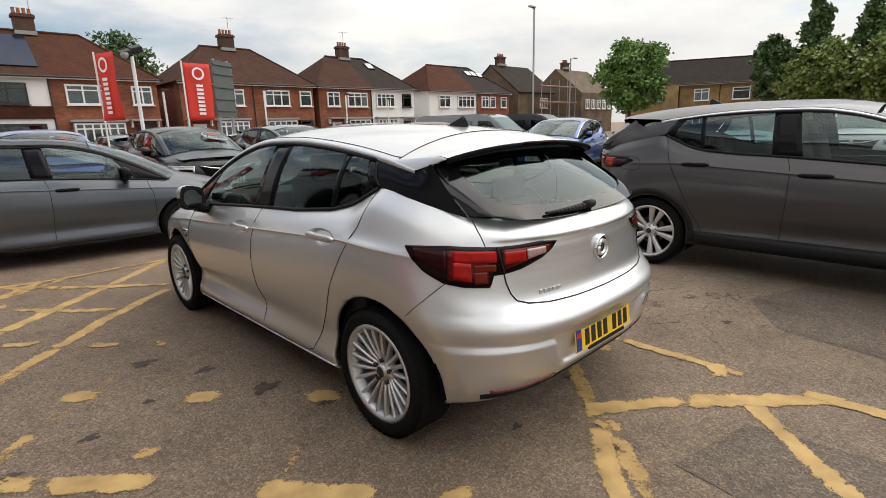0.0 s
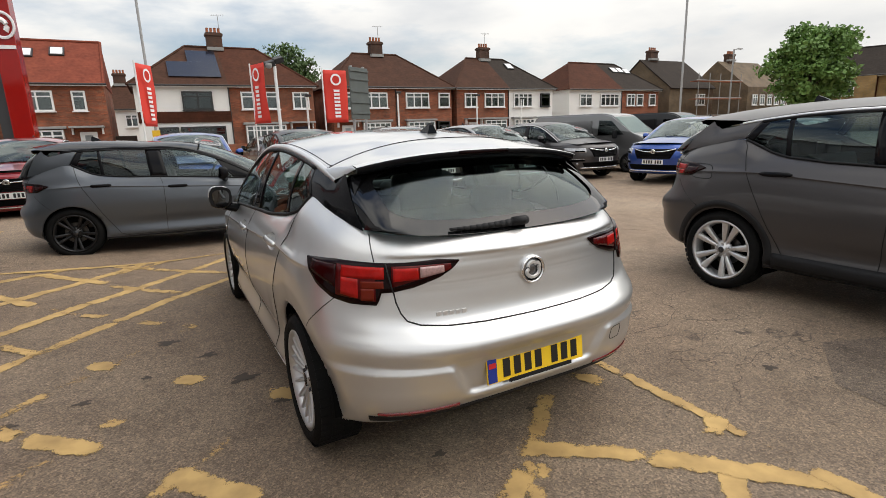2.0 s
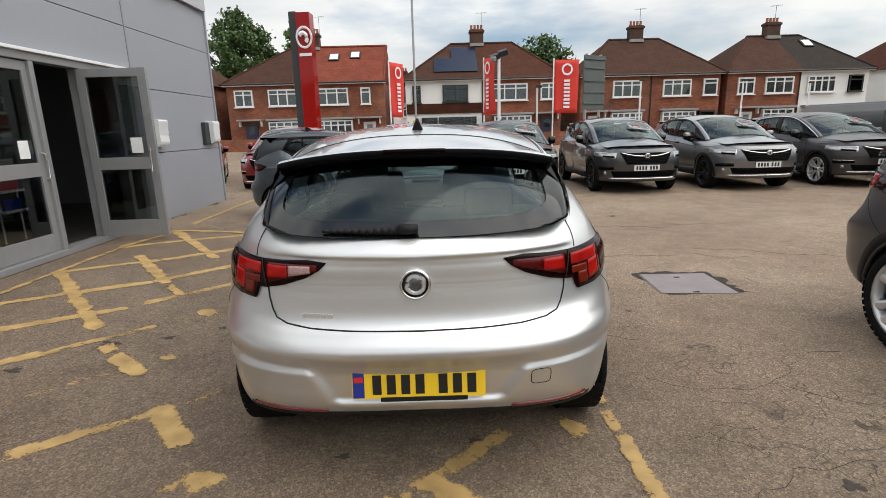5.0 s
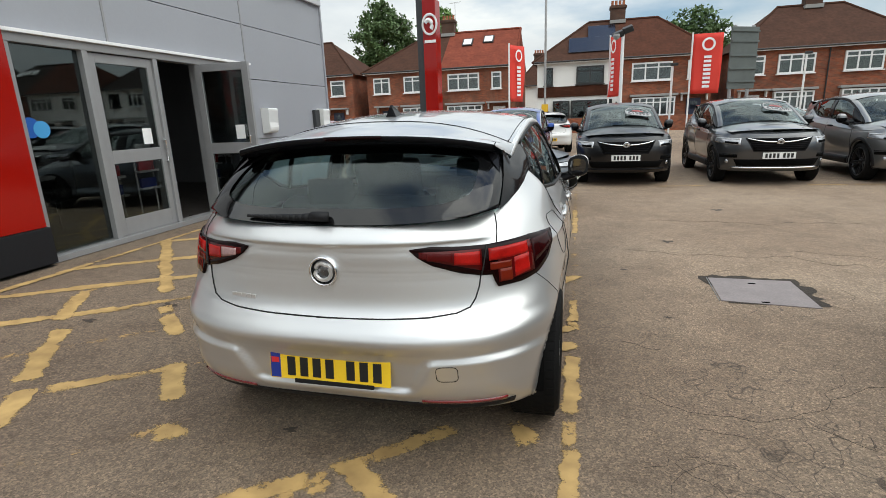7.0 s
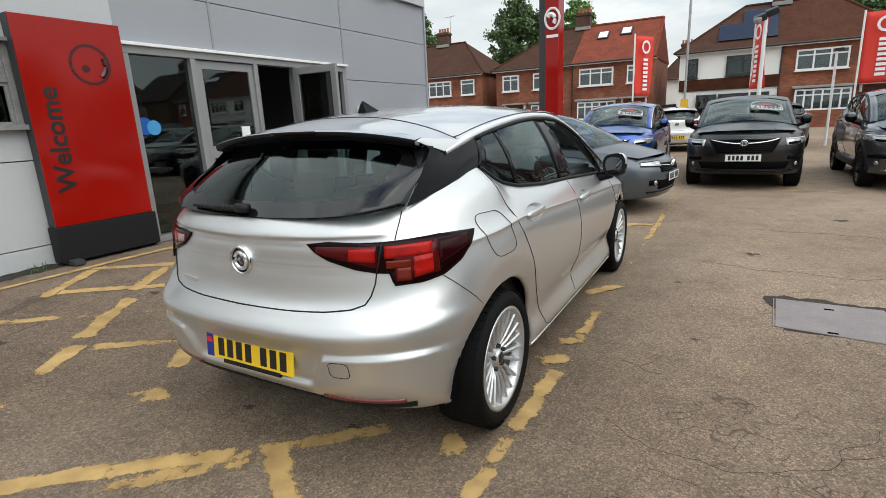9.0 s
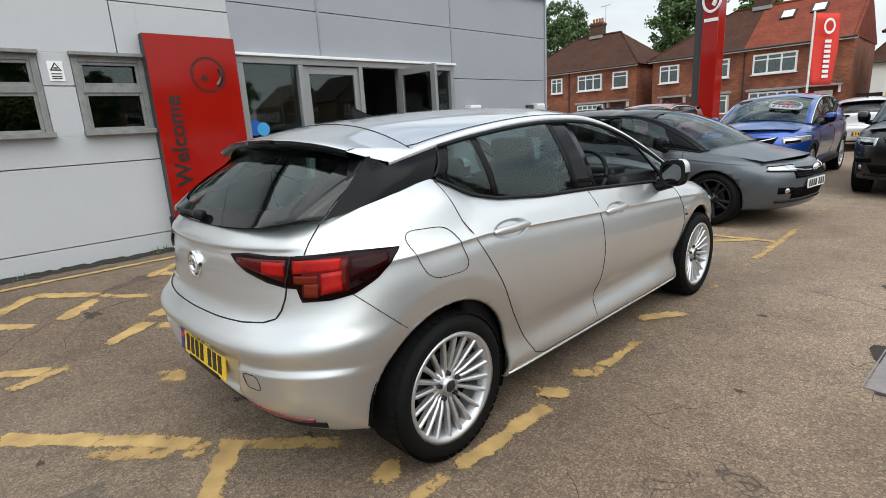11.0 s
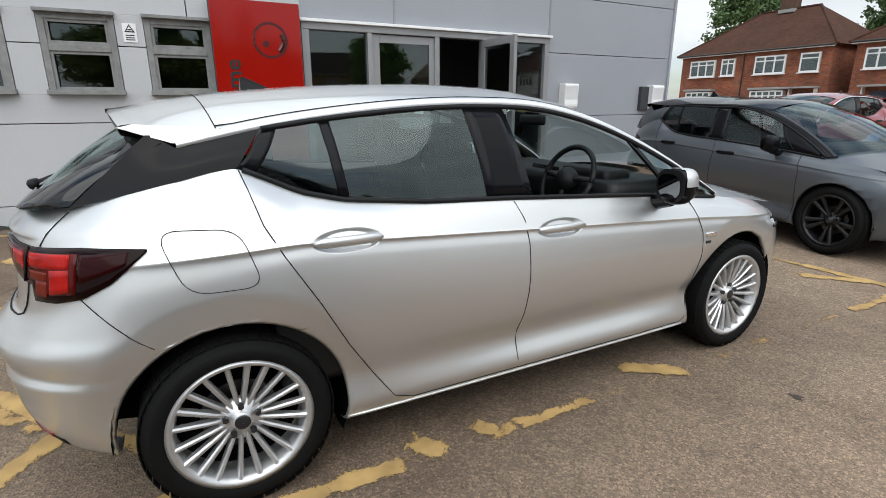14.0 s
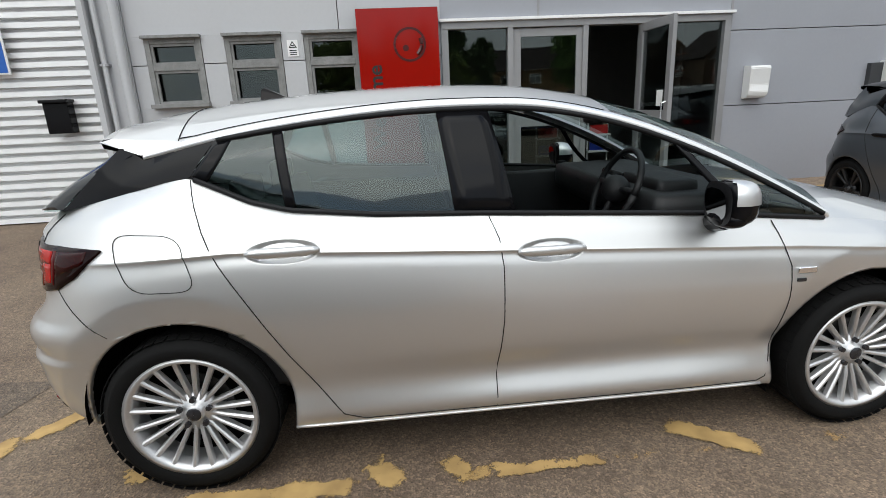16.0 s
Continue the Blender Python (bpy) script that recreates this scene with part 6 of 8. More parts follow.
def casement(y0, y1, z0, z1):
    """A small two-light window in a weathered frame, set in the wall."""
    w = empty("window_1", label="small two-light window in a weathered grey frame", category="window", group="side windows", kind="structure")
    x = WX - 0.05
    cz = z0 + (z1 - z0) * 0.58
    for nm, c, s in (("window_frame", (x, y0 + 0.03, (z0 + z1) / 2), (0.12, 0.06, z1 - z0)), ("window_frame", (x, y1 - 0.03, (z0 + z1) / 2), (0.12, 0.06, z1 - z0)),
                     ("window_frame", (x, (y0 + y1) / 2, z1 - 0.03), (0.12, y1 - y0 - 0.12, 0.06)), ("window_frame", (x, (y0 + y1) / 2, cz), (0.12, y1 - y0 - 0.12, 0.07)),
                     ("window_sill", (x + 0.05, (y0 + y1) / 2, z0 + 0.015), (0.20, y1 - y0 + 0.03, 0.05)), ("window_head", (x + 0.04, (y0 + y1) / 2, z1 + 0.015), (0.17, y1 - y0 + 0.03, 0.035))):
        part(nm, box(c, s, 0.006), WINFRAME, w)
    for a, b in ((z0 + 0.04, cz - 0.035), (cz + 0.035, z1 - 0.06)):
        part("pane", box((x - 0.02, (y0 + y1) / 2, (a + b) / 2), (0.008, y1 - y0 - 0.12, b - a)), SHOPGLASS, w)
        bm = bmesh.new()
        for sy in (-1, 1):
            add_box(bm, (x + 0.03, (y0 + y1) / 2 + sy * (y1 - y0 - 0.15) / 2, (a + b) / 2), (0.03, 0.03, b - a), 0.004)
        for zz in (a + 0.015, b - 0.015):
            add_box(bm, (x + 0.03, (y0 + y1) / 2, zz), (0.03, y1 - y0 - 0.18, 0.03), 0.004)
        part("casement", bm, WINFRAME, w)
    # near-black sheet stands in for the unlit room behind the panes
    part("dark_sheet", box((x - 0.10, (y0 + y1) / 2, (z0 + z1) / 2), (0.01, y1 - y0, z1 - z0)), DARK, w)
    return w


for a, b in ((-1.125, -0.46), (-0.185, 0.48), (-2.055, -1.405)):
    casement(a, b, 1.49, 2.28)

warn = empty("warning_sign", label="small white camera warning sign on the wall", category="sign")
part("sign_board", box((WX + 0.006, -0.325, 2.12), (0.008, 0.13, 0.19), 0.003), INKWHITE, warn)
part("sign_triangle", prism([(-0.375, 2.125), (-0.275, 2.125), (-0.325, 2.205)], "x", WX + 0.010, WX + 0.013), INK, warn)
part("sign_triangle_inner", prism([(-0.355, 2.136), (-0.295, 2.136), (-0.325, 2.186)], "x", WX + 0.013, WX + 0.016), INKWHITE, warn)
part("sign_camera", box((WX + 0.017, -0.325, 2.15), (0.003, 0.034, 0.012)), INK, warn)
for dz in (2.095, 2.07, 2.05):
    part("sign_bar", box((WX + 0.011, -0.325, dz), (0.003, 0.085, 0.009)), INK, warn)

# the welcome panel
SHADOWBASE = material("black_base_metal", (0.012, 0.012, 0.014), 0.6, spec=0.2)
wel = empty("welcome_panel", label="tall glossy red welcome panel on a dark base", category="sign")
part("panel_back", box((WX + 0.085, 0.965, 1.52), (0.13, 0.99, 2.0), 0.012), PLINTH, wel)
part("panel_face", box((WX + 0.158, 0.965, 1.522), (0.016, 0.985, 1.985), 0.004), SIGNRED, wel)
part("panel_base", box((WX + 0.11, 0.965, 0.345), (0.16, 1.03, 0.36), 0.01), SHADOWBASE, wel)
part("panel_foot", box((WX + 0.16, 0.55, 0.165), (0.30, 0.10, 0.05), 0.008), PLINTH, wel)
text_mesh("Welcome", 0.3, INK, Matrix.Translation((WX + 0.168, 0.665, 1.37)) @ Euler((math.pi / 2, 0, math.pi / 2)).to_matrix().to_4x4() @ Matrix.Rotation(math.pi / 2, 4, "Z"), "welcome_letters", wel, 0.002, bold=True, fit=(1.02, 0.18))
bm = lathe([(0.198, 0.0), (0.198, 0.004), (0.172, 0.004), (0.172, 0.0)], 48)
bm.transform(Matrix.Translation((WX + 0.166, 1.10, 2.10)))
part("panel_ring", bm, material("dark_red_mark", (0.055, 0.006, 0.006), 0.25), wel)
bm = lathe([(0.001, 0.005), (0.036, 0.005), (0.036, 0.0)], 24)
bm.transform(Matrix.Translation((WX + 0.166, 1.05, 2.06)))
part("panel_dot", bm, bpy.data.materials["dark_red_mark"], wel)
bm = tube([Vector((WX + 0.160, 1.10 + 0.145 * math.cos(a), 2.10 + 0.145 * math.sin(a))) for a in np.linspace(-0.9, 0.5, 10)], 0.026, 6)
part("panel_swoosh", bm, bpy.data.materials["dark_red_mark"], wel)

# entrance
ent = empty("door_1", label="grey aluminium glazed entrance with one leaf open", category="door", kind="structure")
Z0, Z1 = 0.19, 2.36
for y, w_ in ((1.545, 0.09), (2.38, 0.07), (3.36, 0.07), (5.275, 0.09), (4.15, 0.07)):
    part("door_post", box((WX - 0.03, y, (Z0 + Z1) / 2), (0.14, w_, Z1 - Z0), 0.006), FRAMEG, ent)
part("door_head", box((WX - 0.03, 3.41, Z1 - 0.045), (0.15, 3.8, 0.09), 0.006), FRAMEG, ent)
part("head_flashing", box((WX + 0.035, 3.41, Z1 + 0.012), (0.10, 3.86, 0.035), 0.006), INKWHITE, ent)
part("threshold", box((WX - 0.02, 3.41, 0.165), (0.22, 3.8, 0.06), 0.006), FRAMEG, ent)
part("side_pane", box((WX - 0.03, 1.965, 1.24), (0.01, 0.75, 2.06)), SHOPGLASS, ent)
part("side_pane", box((WX - 0.03, 4.71, 1.24), (0.01, 1.05, 2.06)), SHOPGLASS, ent)


def leaf(name, width, m, label):
    d = empty(name, label=label, category="door", kind="structure")
    d.matrix_basis = m
    h0, h1 = 0.20, 2.26
    for c, s in (((0, 0.05, (h0 + h1) / 2), (0.05, 0.10, h1 - h0)), ((0, width - 0.05, (h0 + h1) / 2), (0.05, 0.10, h1 - h0)), ((0, width / 2, h1 - 0.05), (0.05, width - 0.2, 0.10)),
                 ((0, width / 2, h0 + 0.10), (0.05, width - 0.2, 0.20)), ((0, width / 2, 1.12), (0.05, width - 0.2, 0.15))):
        part("leaf_frame", box(c, s, 0.005), FRAMEG, d)
    for a, b in ((h0 + 0.2, 1.045), (1.195, h1 - 0.1)):
        part("pane", box((0, width / 2, (a + b) / 2), (0.008, width - 0.2, b - a)), SHOPGLASS, d)
    hdl = part("pull_handle", tube([(0.03, width - 0.05, 1.0), (0.08, width - 0.05, 1.02), (0.08, width - 0.05, 1.28), (0.03, width - 0.05, 1.30)], 0.012, 8), CHROME, d)
    part("notice", box((0.012, width * 0.72, 1.34), (0.006, 0.14, 0.19), 0.001), INKWHITE, d)
    return d


leaf("door_2", 0.93, pose(WX - 0.02, 2.42, 0), "closed grey glazed door leaf")
leaf("door_3", 0.84, pose(WX + 0.02, 4.10, 0, 0, 0, -90) , "grey glazed door leaf standing open")
sticker_ob = empty("window_stickers", label="round blue stickers on the entrance glass", category="sticker")
bm = lathe([(0.001, 0.002), (0.10, 0.002), (0.10, 0.0)], 28)
bm.transform(Matrix.Translation((WX - 0.022, 1.665, 1.48)))
part("blue_disc", bm, material("sticker_blue", (0.01, 0.09, 0.38), 0.4), sticker_ob)
bm = lathe([(0.001, 0.004), (0.085, 0.004), (0.085, 0.0)], 28)
bm.transform(Matrix.Translation((WX - 0.022, 1.775, 1.46)))
part("pale_disc", bm, material("sticker_pale_blue", (0.06, 0.30, 0.60), 0.4), sticker_ob)

# showroom inside
fl = part("showroom_floor", box((-9.2, 2.9, 0.12), (9.6, 10.0, 0.10)), INNER)
tagged(fl, "dark showroom floor behind the glass", "floor", kind="structure")
cl = part("ceiling", box((-9.2, 2.9, 3.2), (9.6, 10.0, 0.10)), INNERW)
tagged(cl, "dark showroom ceiling", "ceiling", kind="structure")
bw = part("wall_inner", box((-10.0, 2.9, 1.6), (0.2, 10.0, 3.1)), INNERW)
tagged(bw, "inner back wall of the showroom", "wall", kind="structure")
sw = part("wall_south", box((-9.36, -2.3, 2.18), (9.5, 0.2, 4.1)), PANELW)
tagged(sw, "end wall of the showroom", "wall", kind="structure")
spots = material("spot_lens", (0.9, 0.9, 0.85), 0.3)
spots.node_tree.nodes["Principled BSDF"].inputs["Emission Color"].default_value = (1, 0.95, 0.85, 1)
spots.node_tree.nodes["Principled BSDF"].inputs["Emission Strength"].default_value = 16.0
for x, y in ((-5.2, 2.0), (-5.2, 3.6), (-6.6, 2.4), (-6.6, 4.2), (-8.0, 3.0), (-5.4, 5.0)):
    dl = empty("ceiling_light", (x, y, 3.14), label="small round ceiling downlight", category="lamp", group="showroom downlights")
    part("light_ring", lathe([(0.075, 0.012), (0.09, 0.0), (0.07, -0.008)], 20, "Z"), INKWHITE, dl)
    part("diffuser", lathe([(0.001, 0.0), (0.07, 0.0)], 20, "Z"), spots, dl)
desk = empty("reception_desk", (-7.4, 3.0, 0.17), label="dark reception desk inside the showroom", category="desk")
part("desk_front", box((0, 0, 0.5), (0.5, 2.2, 1.0), 0.03), CABIN, desk)
part("desk_top", box((0, 0, 1.03), (0.7, 2.3, 0.05), 0.015), INKWHITE, desk)


def leaflet_rack(x, y, z):
    r = empty("leaflet_rack", (x, y, z), label="pale wire leaflet rack in the showroom", category="rack", group="leaflet racks")
    bm = bmesh.new()
    for dy in (-0.16, 0.16):
        add_rod(bm, (0, dy, 0), (0, dy, 1.0), 0.012)
    part("rack_post", bm, INKWHITE, r)
    for k in range(3):
        part("rack_tray", box((0.05, 0, 0.4 + 0.25 * k), (0.10, 0.36, 0.03), 0.006), INKWHITE, r)
        part("leaflets", box((0.04, 0, 0.47 + 0.25 * k), (0.03, 0.28, 0.16), 0.003), (INKBLUE, INKRED, WHITEP)[k], r)
    return r


leaflet_rack(-5.3, 4.0, 0.17)
leaflet_rack(-5.0, 3.1, 0.17)


def chair(x, y, rz):
    c = empty("visitor_chair", (x, y, 0.17), rz, "dark tub chair on thin metal legs", "chair", "showroom chairs")
    part("seat", box((0, 0, 0.44), (0.6, 0.56, 0.14), 0.05), SEAT, c)
    part("backrest", box((-0.26, 0, 0.68), (0.12, 0.6, 0.45), 0.05), SEAT, c)
    for sx in (-0.24, 0.24):
        for sy in (-0.22, 0.22):
            part("leg", rod((sx, sy, 0.0), (sx * 0.9, sy * 0.9, 0.39), 0.012), CHROME, c)
    return c


tb = empty("round_table", (-5.35, 2.15, 0.17), label="pale round table on a dark pedestal in the showroom", category="table")
part("tabletop", lathe([(0.001, 0.72), (0.40, 0.72), (0.41, 0.735), (0.40, 0.75), (0.001, 0.75)], 32, "Z"), INKWHITE, tb)
part("pedestal", lathe([(0.24, 0.0), (0.23, 0.02), (0.04, 0.05), (0.035, 0.72)], 20, "Z"), CABIN, tb)
chair(-5.9, 1.75, 20)
chair(-5.9, 2.9, -60)

# charge points
for y in (5.60, 7.58):
    cp = empty("charge_point", (WX, y, 0), label="white wall charger with a dark back plate", category="charger", group="wall chargers")
    if y > 7:
        part("back_plate", box((0.035, -0.10, 1.47), (0.07, 0.20, 0.40), 0.01), PLINTH, cp)
    prof = [(0.0, 1.27), (0.10, 1.28), (0.14, 1.31), (0.155, 1.36), (0.14, 1.45), (0.15, 1.55), (0.165, 1.66), (0.15, 1.69), (0.0, 1.70)]
    bm = prism(prof, "y", -0.02, 0.26)
    for v in bm.verts:
        v.co = Vector((v.co.x, v.co.y, v.co.z))
    bmesh.ops.bevel(bm, geom=bm.edges[:], offset=0.008, segments=2, affect="EDGES")
    part("cover", bm, WHITEP, cp)

# corrugated wing with its pipes
cw = empty("wall_corrugated", label="white corrugated metal wall with downpipes", category="wall", kind="structure")
bm = bmesh.new()
rows = []
zz, k = 0.10, 0
prof = []
while zz < 4.25:
    for dz, dx in ((0.0, -0.01), (0.044, -0.01), (0.046, 0.080), (0.107, 0.076)):
        prof.append((WX - 0.09 + dx, zz + dz))
    zz += 0.110
add_grid(bm, [[(x - 0.05, y, z) for y in (-14.0, -2.62)] for x, z in prof])
part("corrugated_sheet", bm, CORRU, cw)
part("corner_angle", box((WX - 0.02, -2.66, 2.2), (0.14, 0.10, 4.15), 0.01), PANELW, cw)
part("corner_post", box((WX - 0.06, -2.42, 2.2), (0.12, 0.34, 4.15), 0.01), PANELW, cw)
part("downpipe", rod((WX + 0.09, -2.29, 0.15), (WX + 0.09, -2.29, 4.2), 0.055, seg=16), PANELW, cw)
part("cable_pipe", rod((WX + 0.05, -2.52, 0.15), (WX + 0.05, -2.52, 4.2), 0.028, seg=10), PANELW, cw)
part("cable_pipe", rod((WX + 0.05, -2.62, 0.15), (WX + 0.05, -2.62, 4.2), 0.02, seg=10), FRAMEG, cw)
for z in (0.9, 2.0, 3.1):
    part("pipe_clip", box((WX + 0.03, -2.52, z), (0.09, 0.10, 0.03), 0.004), FRAMEG, cw)
lb = empty("wall_box", label="small black box on the corrugated wall", category="box")
part("box_body", box((WX + 0.03, -3.16, 1.42), (0.14, 0.28, 0.36), 0.015), GLOSSBLACK, lb)
part("box_lid", box((WX + 0.05, -3.16, 1.615), (0.19, 0.31, 0.04), 0.012), GLOSSBLACK, lb)
bs = empty("blue_sign", label="blue sign with white border on corrugated wall", category="sign")
part("sign_board", box((WX + 0.02, -4.05, 2.25), (0.02, 0.90, 0.62), 0.004), INKWHITE, bs)
part("sign_face", box((WX + 0.032, -4.05, 2.25), (0.006, 0.86, 0.58), 0.003), material("sign_blue", (0.012, 0.10, 0.42), 0.4), bs)
for dz in (2.40, 2.20, 2.05):
    part("sign_bar", box((WX + 0.037, -4.05, dz), (0.004, 0.6, 0.035)), INKWHITE, bs)


# ---- the other cars ----
CORSA = Shape(wheelbase=2.45, rear=0.68, front=0.80, half=0.875, roof=1.43, waist=0.97, radius=0.318, hub=0.318, arch=0.355, tail=0.17, lift=0.085)
place(make_car("hatchback_car", CORSA, GREY, "dark grey hatchback with black wheels, parked across the bay", wheels="black", plates=(False, True), roof_coat=GLOSSBLACK), -2.24, 6.37, -97.3, 0.012)
SUV = Shape(wheelbase=2.675, rear=0.95, front=0.90, half=0.92, ground=0.24, waist=1.11, roof=1.60, hub=0.345, radius=0.345, arch=0.385, nose=0.10, tail=0.16, top=0.055, square=0.07, lift=0.03)
place(make_car("suv_car", SUV, UMBER, "dark grey SUV with chrome window line and alloy wheels", wheels="big", plates=(True, True), suv=True, tint=SIDEGLASS), 3.83, 0.40, 180)
ROW = "line of cars facing the car park"
for x, y, coat, lab, wh, price in (
        (1.85, 11.6, BLACKP, "black SUV with a price sticker in its windscreen", "black", "13995"),
        (4.42, 11.6, GREYD, "graphite grey SUV with a price sticker", "black", "14290"),
        (6.92, 11.6, MIDGREY, "silver-grey SUV with black wheels and price sticker", "black", "14990"),
        (9.45, 11.6, UMBER, "dark grey SUV at the end of the line", "big", "14290"),
        (-0.62, 12.2, BLUEP, "blue SUV with a price sticker, behind the grey hatchback", "big", "14590")):
    place(make_car("suv_car", SUV, coat, lab, wheels=wh, group=ROW, sticker=price, suv=True), x, y, 180)
place(make_car("suv_car", SUV, BLUEP, "bright blue SUV with white front plate", wheels="big", suv=True), 12.6, 7.1, 90 + 14)
place(make_car("suv_car", SUV, REDP, "dark red SUV beside the showroom corner", wheels="big", suv=True), -3.75, 13.2, 180)


def van(x, y, heading, coat, label):
    """A panel van with a short sloping nose."""
    v = empty("panel_van", label=label, category="van")
    side = [(0.0, 0.45), (0.0, 1.75), (0.08, 1.90), (0.3, 1.95), (2.9, 1.95), (3.25, 1.88), (3.95, 1.28), (4.55, 1.10), (4.82, 0.92), (4.88, 0.5), (4.8, 0.3), (0.1, 0.3)]
    bm = prism(side, "x", -0.93, 0.93)
    for w in bm.verts:
        if w.co.z > 1.0:
            w.co.x *= 1 - 0.12 * (w.co.z - 1.0)
        if w.co.y > 4.3:
            w.co.x *= 0.9
    bmesh.ops.bevel(bm, geom=bm.edges[:], offset=0.05, segments=3, affect="EDGES")
    part("body", bm, coat, v, smooth=False)
    for s in (1, -1):
        part("door_window", prism([(2.75, 1.22), (2.8, 1.72), (3.25, 1.70), (3.72, 1.24)], "x", s * 0.86, s * 0.895), GLASSDARK, v)
        part("side_panel", prism([(0.5, 1.25), (0.5, 1.70), (2.5, 1.72), (2.5, 1.25)], "x", s * 0.862, s * 0.892), coat, v)
        part("door_mirror", box((s * 1.0, 3.45, 1.25), (0.18, 0.10, 0.26), 0.04), TRIM, v)
        part("headlight", box((s * 0.68, 4.72, 0.92), (0.34, 0.22, 0.20), 0.05), HEADLAMP, v)
    bm = bmesh.new()
    add_grid(bm, [[(-0.74, 3.33, 1.83), (0.74, 3.33, 1.83)], [(-0.80, 3.97, 1.30), (0.80, 3.97, 1.30)]])
    part("windscreen", thick(bm, 0.01), GLASS, v)
    part("grille", box((0, 4.86, 0.72), (1.1, 0.06, 0.22), 0.02), DARK, v)
    part("bumper", box((0, 4.80, 0.45), (1.7, 0.16, 0.26), 0.05), TRIM, v)
    sh = Shape(half=0.93, hub=0.32, radius=0.33)
    for s in (1, -1):
        for yy in (0.85, 3.95):
            make_wheel(v, sh, s, yy, "black")
    place(v, x, y, heading)
    v.scale = (0.93, 0.9, 0.93)
    return v


van(11.2, 12.6, 196, MIDGREY, "grey panel van with dark side glass")
van(14.2, 12.6, 196, BLACKP, "black panel van parked behind the cars")
place(make_car("suv_car", SUV, WHITEP, "white SUV seen through the windows of the dark one", wheels="big", suv=True, group="cars further back"), 17.2, 2.9, 90)
place(make_car("suv_car", SUV, WHITEP, "white SUV at the far side of the car park", wheels="big", suv=True, group="cars further back"), 17.4, 0.3, 90)
SMALL = Shape(wheelbase=2.5, rear=0.72, front=0.80, half=0.87, ground=0.2, waist=1.02, roof=1.48, radius=0.31, hub=0.31, arch=0.35)
for x, y, hd, coat, lab in ((-0.1, 17.6, 8, WHITEP, "white hatchback seen from behind"), (2.9, 18.6, 5, GREYD, "dark grey estate seen from behind"), (-7.4, 14.0, 200, REDP, "red hatchback beyond the showroom corner"),
                            (15.8, 9.6, 100, MIDGREY, "grey car in the far line"), (17.2, 6.6, 100, BLACKP, "black car in the far line"), (18.6, 12.6, 190, WHITEP, "white car in the far line"), (6.4, 17.6, 200, WHITEP, "pale car behind the row"), (22.0, 15.0, 190, BLACKP, "dark car near the lamp")):
    place(make_car("small_car", SMALL, coat, lab, group="cars further back", cabin=False), x, y, hd)


# ---- the street behind ----
def brick_material(name, a, b, mortar, scale=1.0):
    m = bpy.data.materials.new(name)
    m.use_nodes = True
    n, l = m.node_tree.nodes, m.node_tree.links
    p = n["Principled BSDF"]
    p.inputs["Roughness"].default_value = 0.88
    geo, sep, add, comb, br, nz, mx = n.new("ShaderNodeNewGeometry"), n.new("ShaderNodeSeparateXYZ"), n.new("ShaderNodeMath"), n.new("ShaderNodeCombineXYZ"), n.new("ShaderNodeTexBrick"), n.new("ShaderNodeTexNoise"), n.new("ShaderNodeMix")
    l.new(geo.outputs["Position"], sep.inputs[0])
    add.operation = "ADD"
    l.new(sep.outputs["X"], add.inputs[0])
    l.new(sep.outputs["Y"], add.inputs[1])
    l.new(add.outputs[0], comb.inputs["X"])
    l.new(sep.outputs["Z"], comb.inputs["Y"])
    br.inputs["Color1"].default_value, br.inputs["Color2"].default_value, br.inputs["Mortar"].default_value = (*a, 1), (*b, 1), (*mortar, 1)
    br.inputs["Scale"].default_value, br.inputs["Mortar Size"].default_value = 1.0, 0.008
    br.inputs["Brick Width"].default_value, br.inputs["Row Height"].default_value = 0.225, 0.075
    l.new(comb.outputs[0], br.inputs["Vector"])
    nz.inputs["Scale"].default_value, nz.inputs["Detail"].default_value = 0.9, 6.0
    l.new(geo.outputs["Position"], nz.inputs["Vector"])
    rp = n.new("ShaderNodeValToRGB")
    rp.color_ramp.elements[0].position, rp.color_ramp.elements[0].color = 0.3, (0.60, 0.60, 0.60, 1)
    rp.color_ramp.elements[1].position, rp.color_ramp.elements[1].color = 0.7, (1.15, 1.12, 1.1, 1)
    l.new(nz.outputs["Fac"], rp.inputs["Fac"])
    mx.data_type, mx.blend_type = "RGBA", "MULTIPLY"
    mx.inputs["Factor"].default_value = 1.0
    l.new(br.outputs["Color"], mx.inputs["A"])
    l.new(rp.outputs["Color"], mx.inputs["B"])
    l.new(mx.outputs["Result"], p.inputs["Base Color"])
    return m


def tile_material(name, base):
    """Roof tiles in courses, with moss and stains."""
    m = material(name, base, 0.85, 0.0, var=0.4, scale=1.1, fine=0.4, fscale=5.0, spec=0.15, coords="Object")
    n, l = m.node_tree.nodes, m.node_tree.links
    wave, bump, co = n.new("ShaderNodeTexWave"), n.new("ShaderNodeBump"), n.new("ShaderNodeTexCoord")
    wave.bands_direction, wave.wave_profile = "Z", "SAW"
    wave.inputs["Scale"].default_value = 1.35
    wave.inputs["Distortion"].default_value = 0.2
    l.new(co.outputs["Object"], wave.inputs["Vector"])
    bump.inputs["Strength"].default_value, bump.inputs["Distance"].default_value = 1.0, 0.05
    l.new(wave.outputs["Fac"], bump.inputs["Height"])
    l.new(bump.outputs["Normal"], n["Principled BSDF"].inputs["Normal"])
    return m


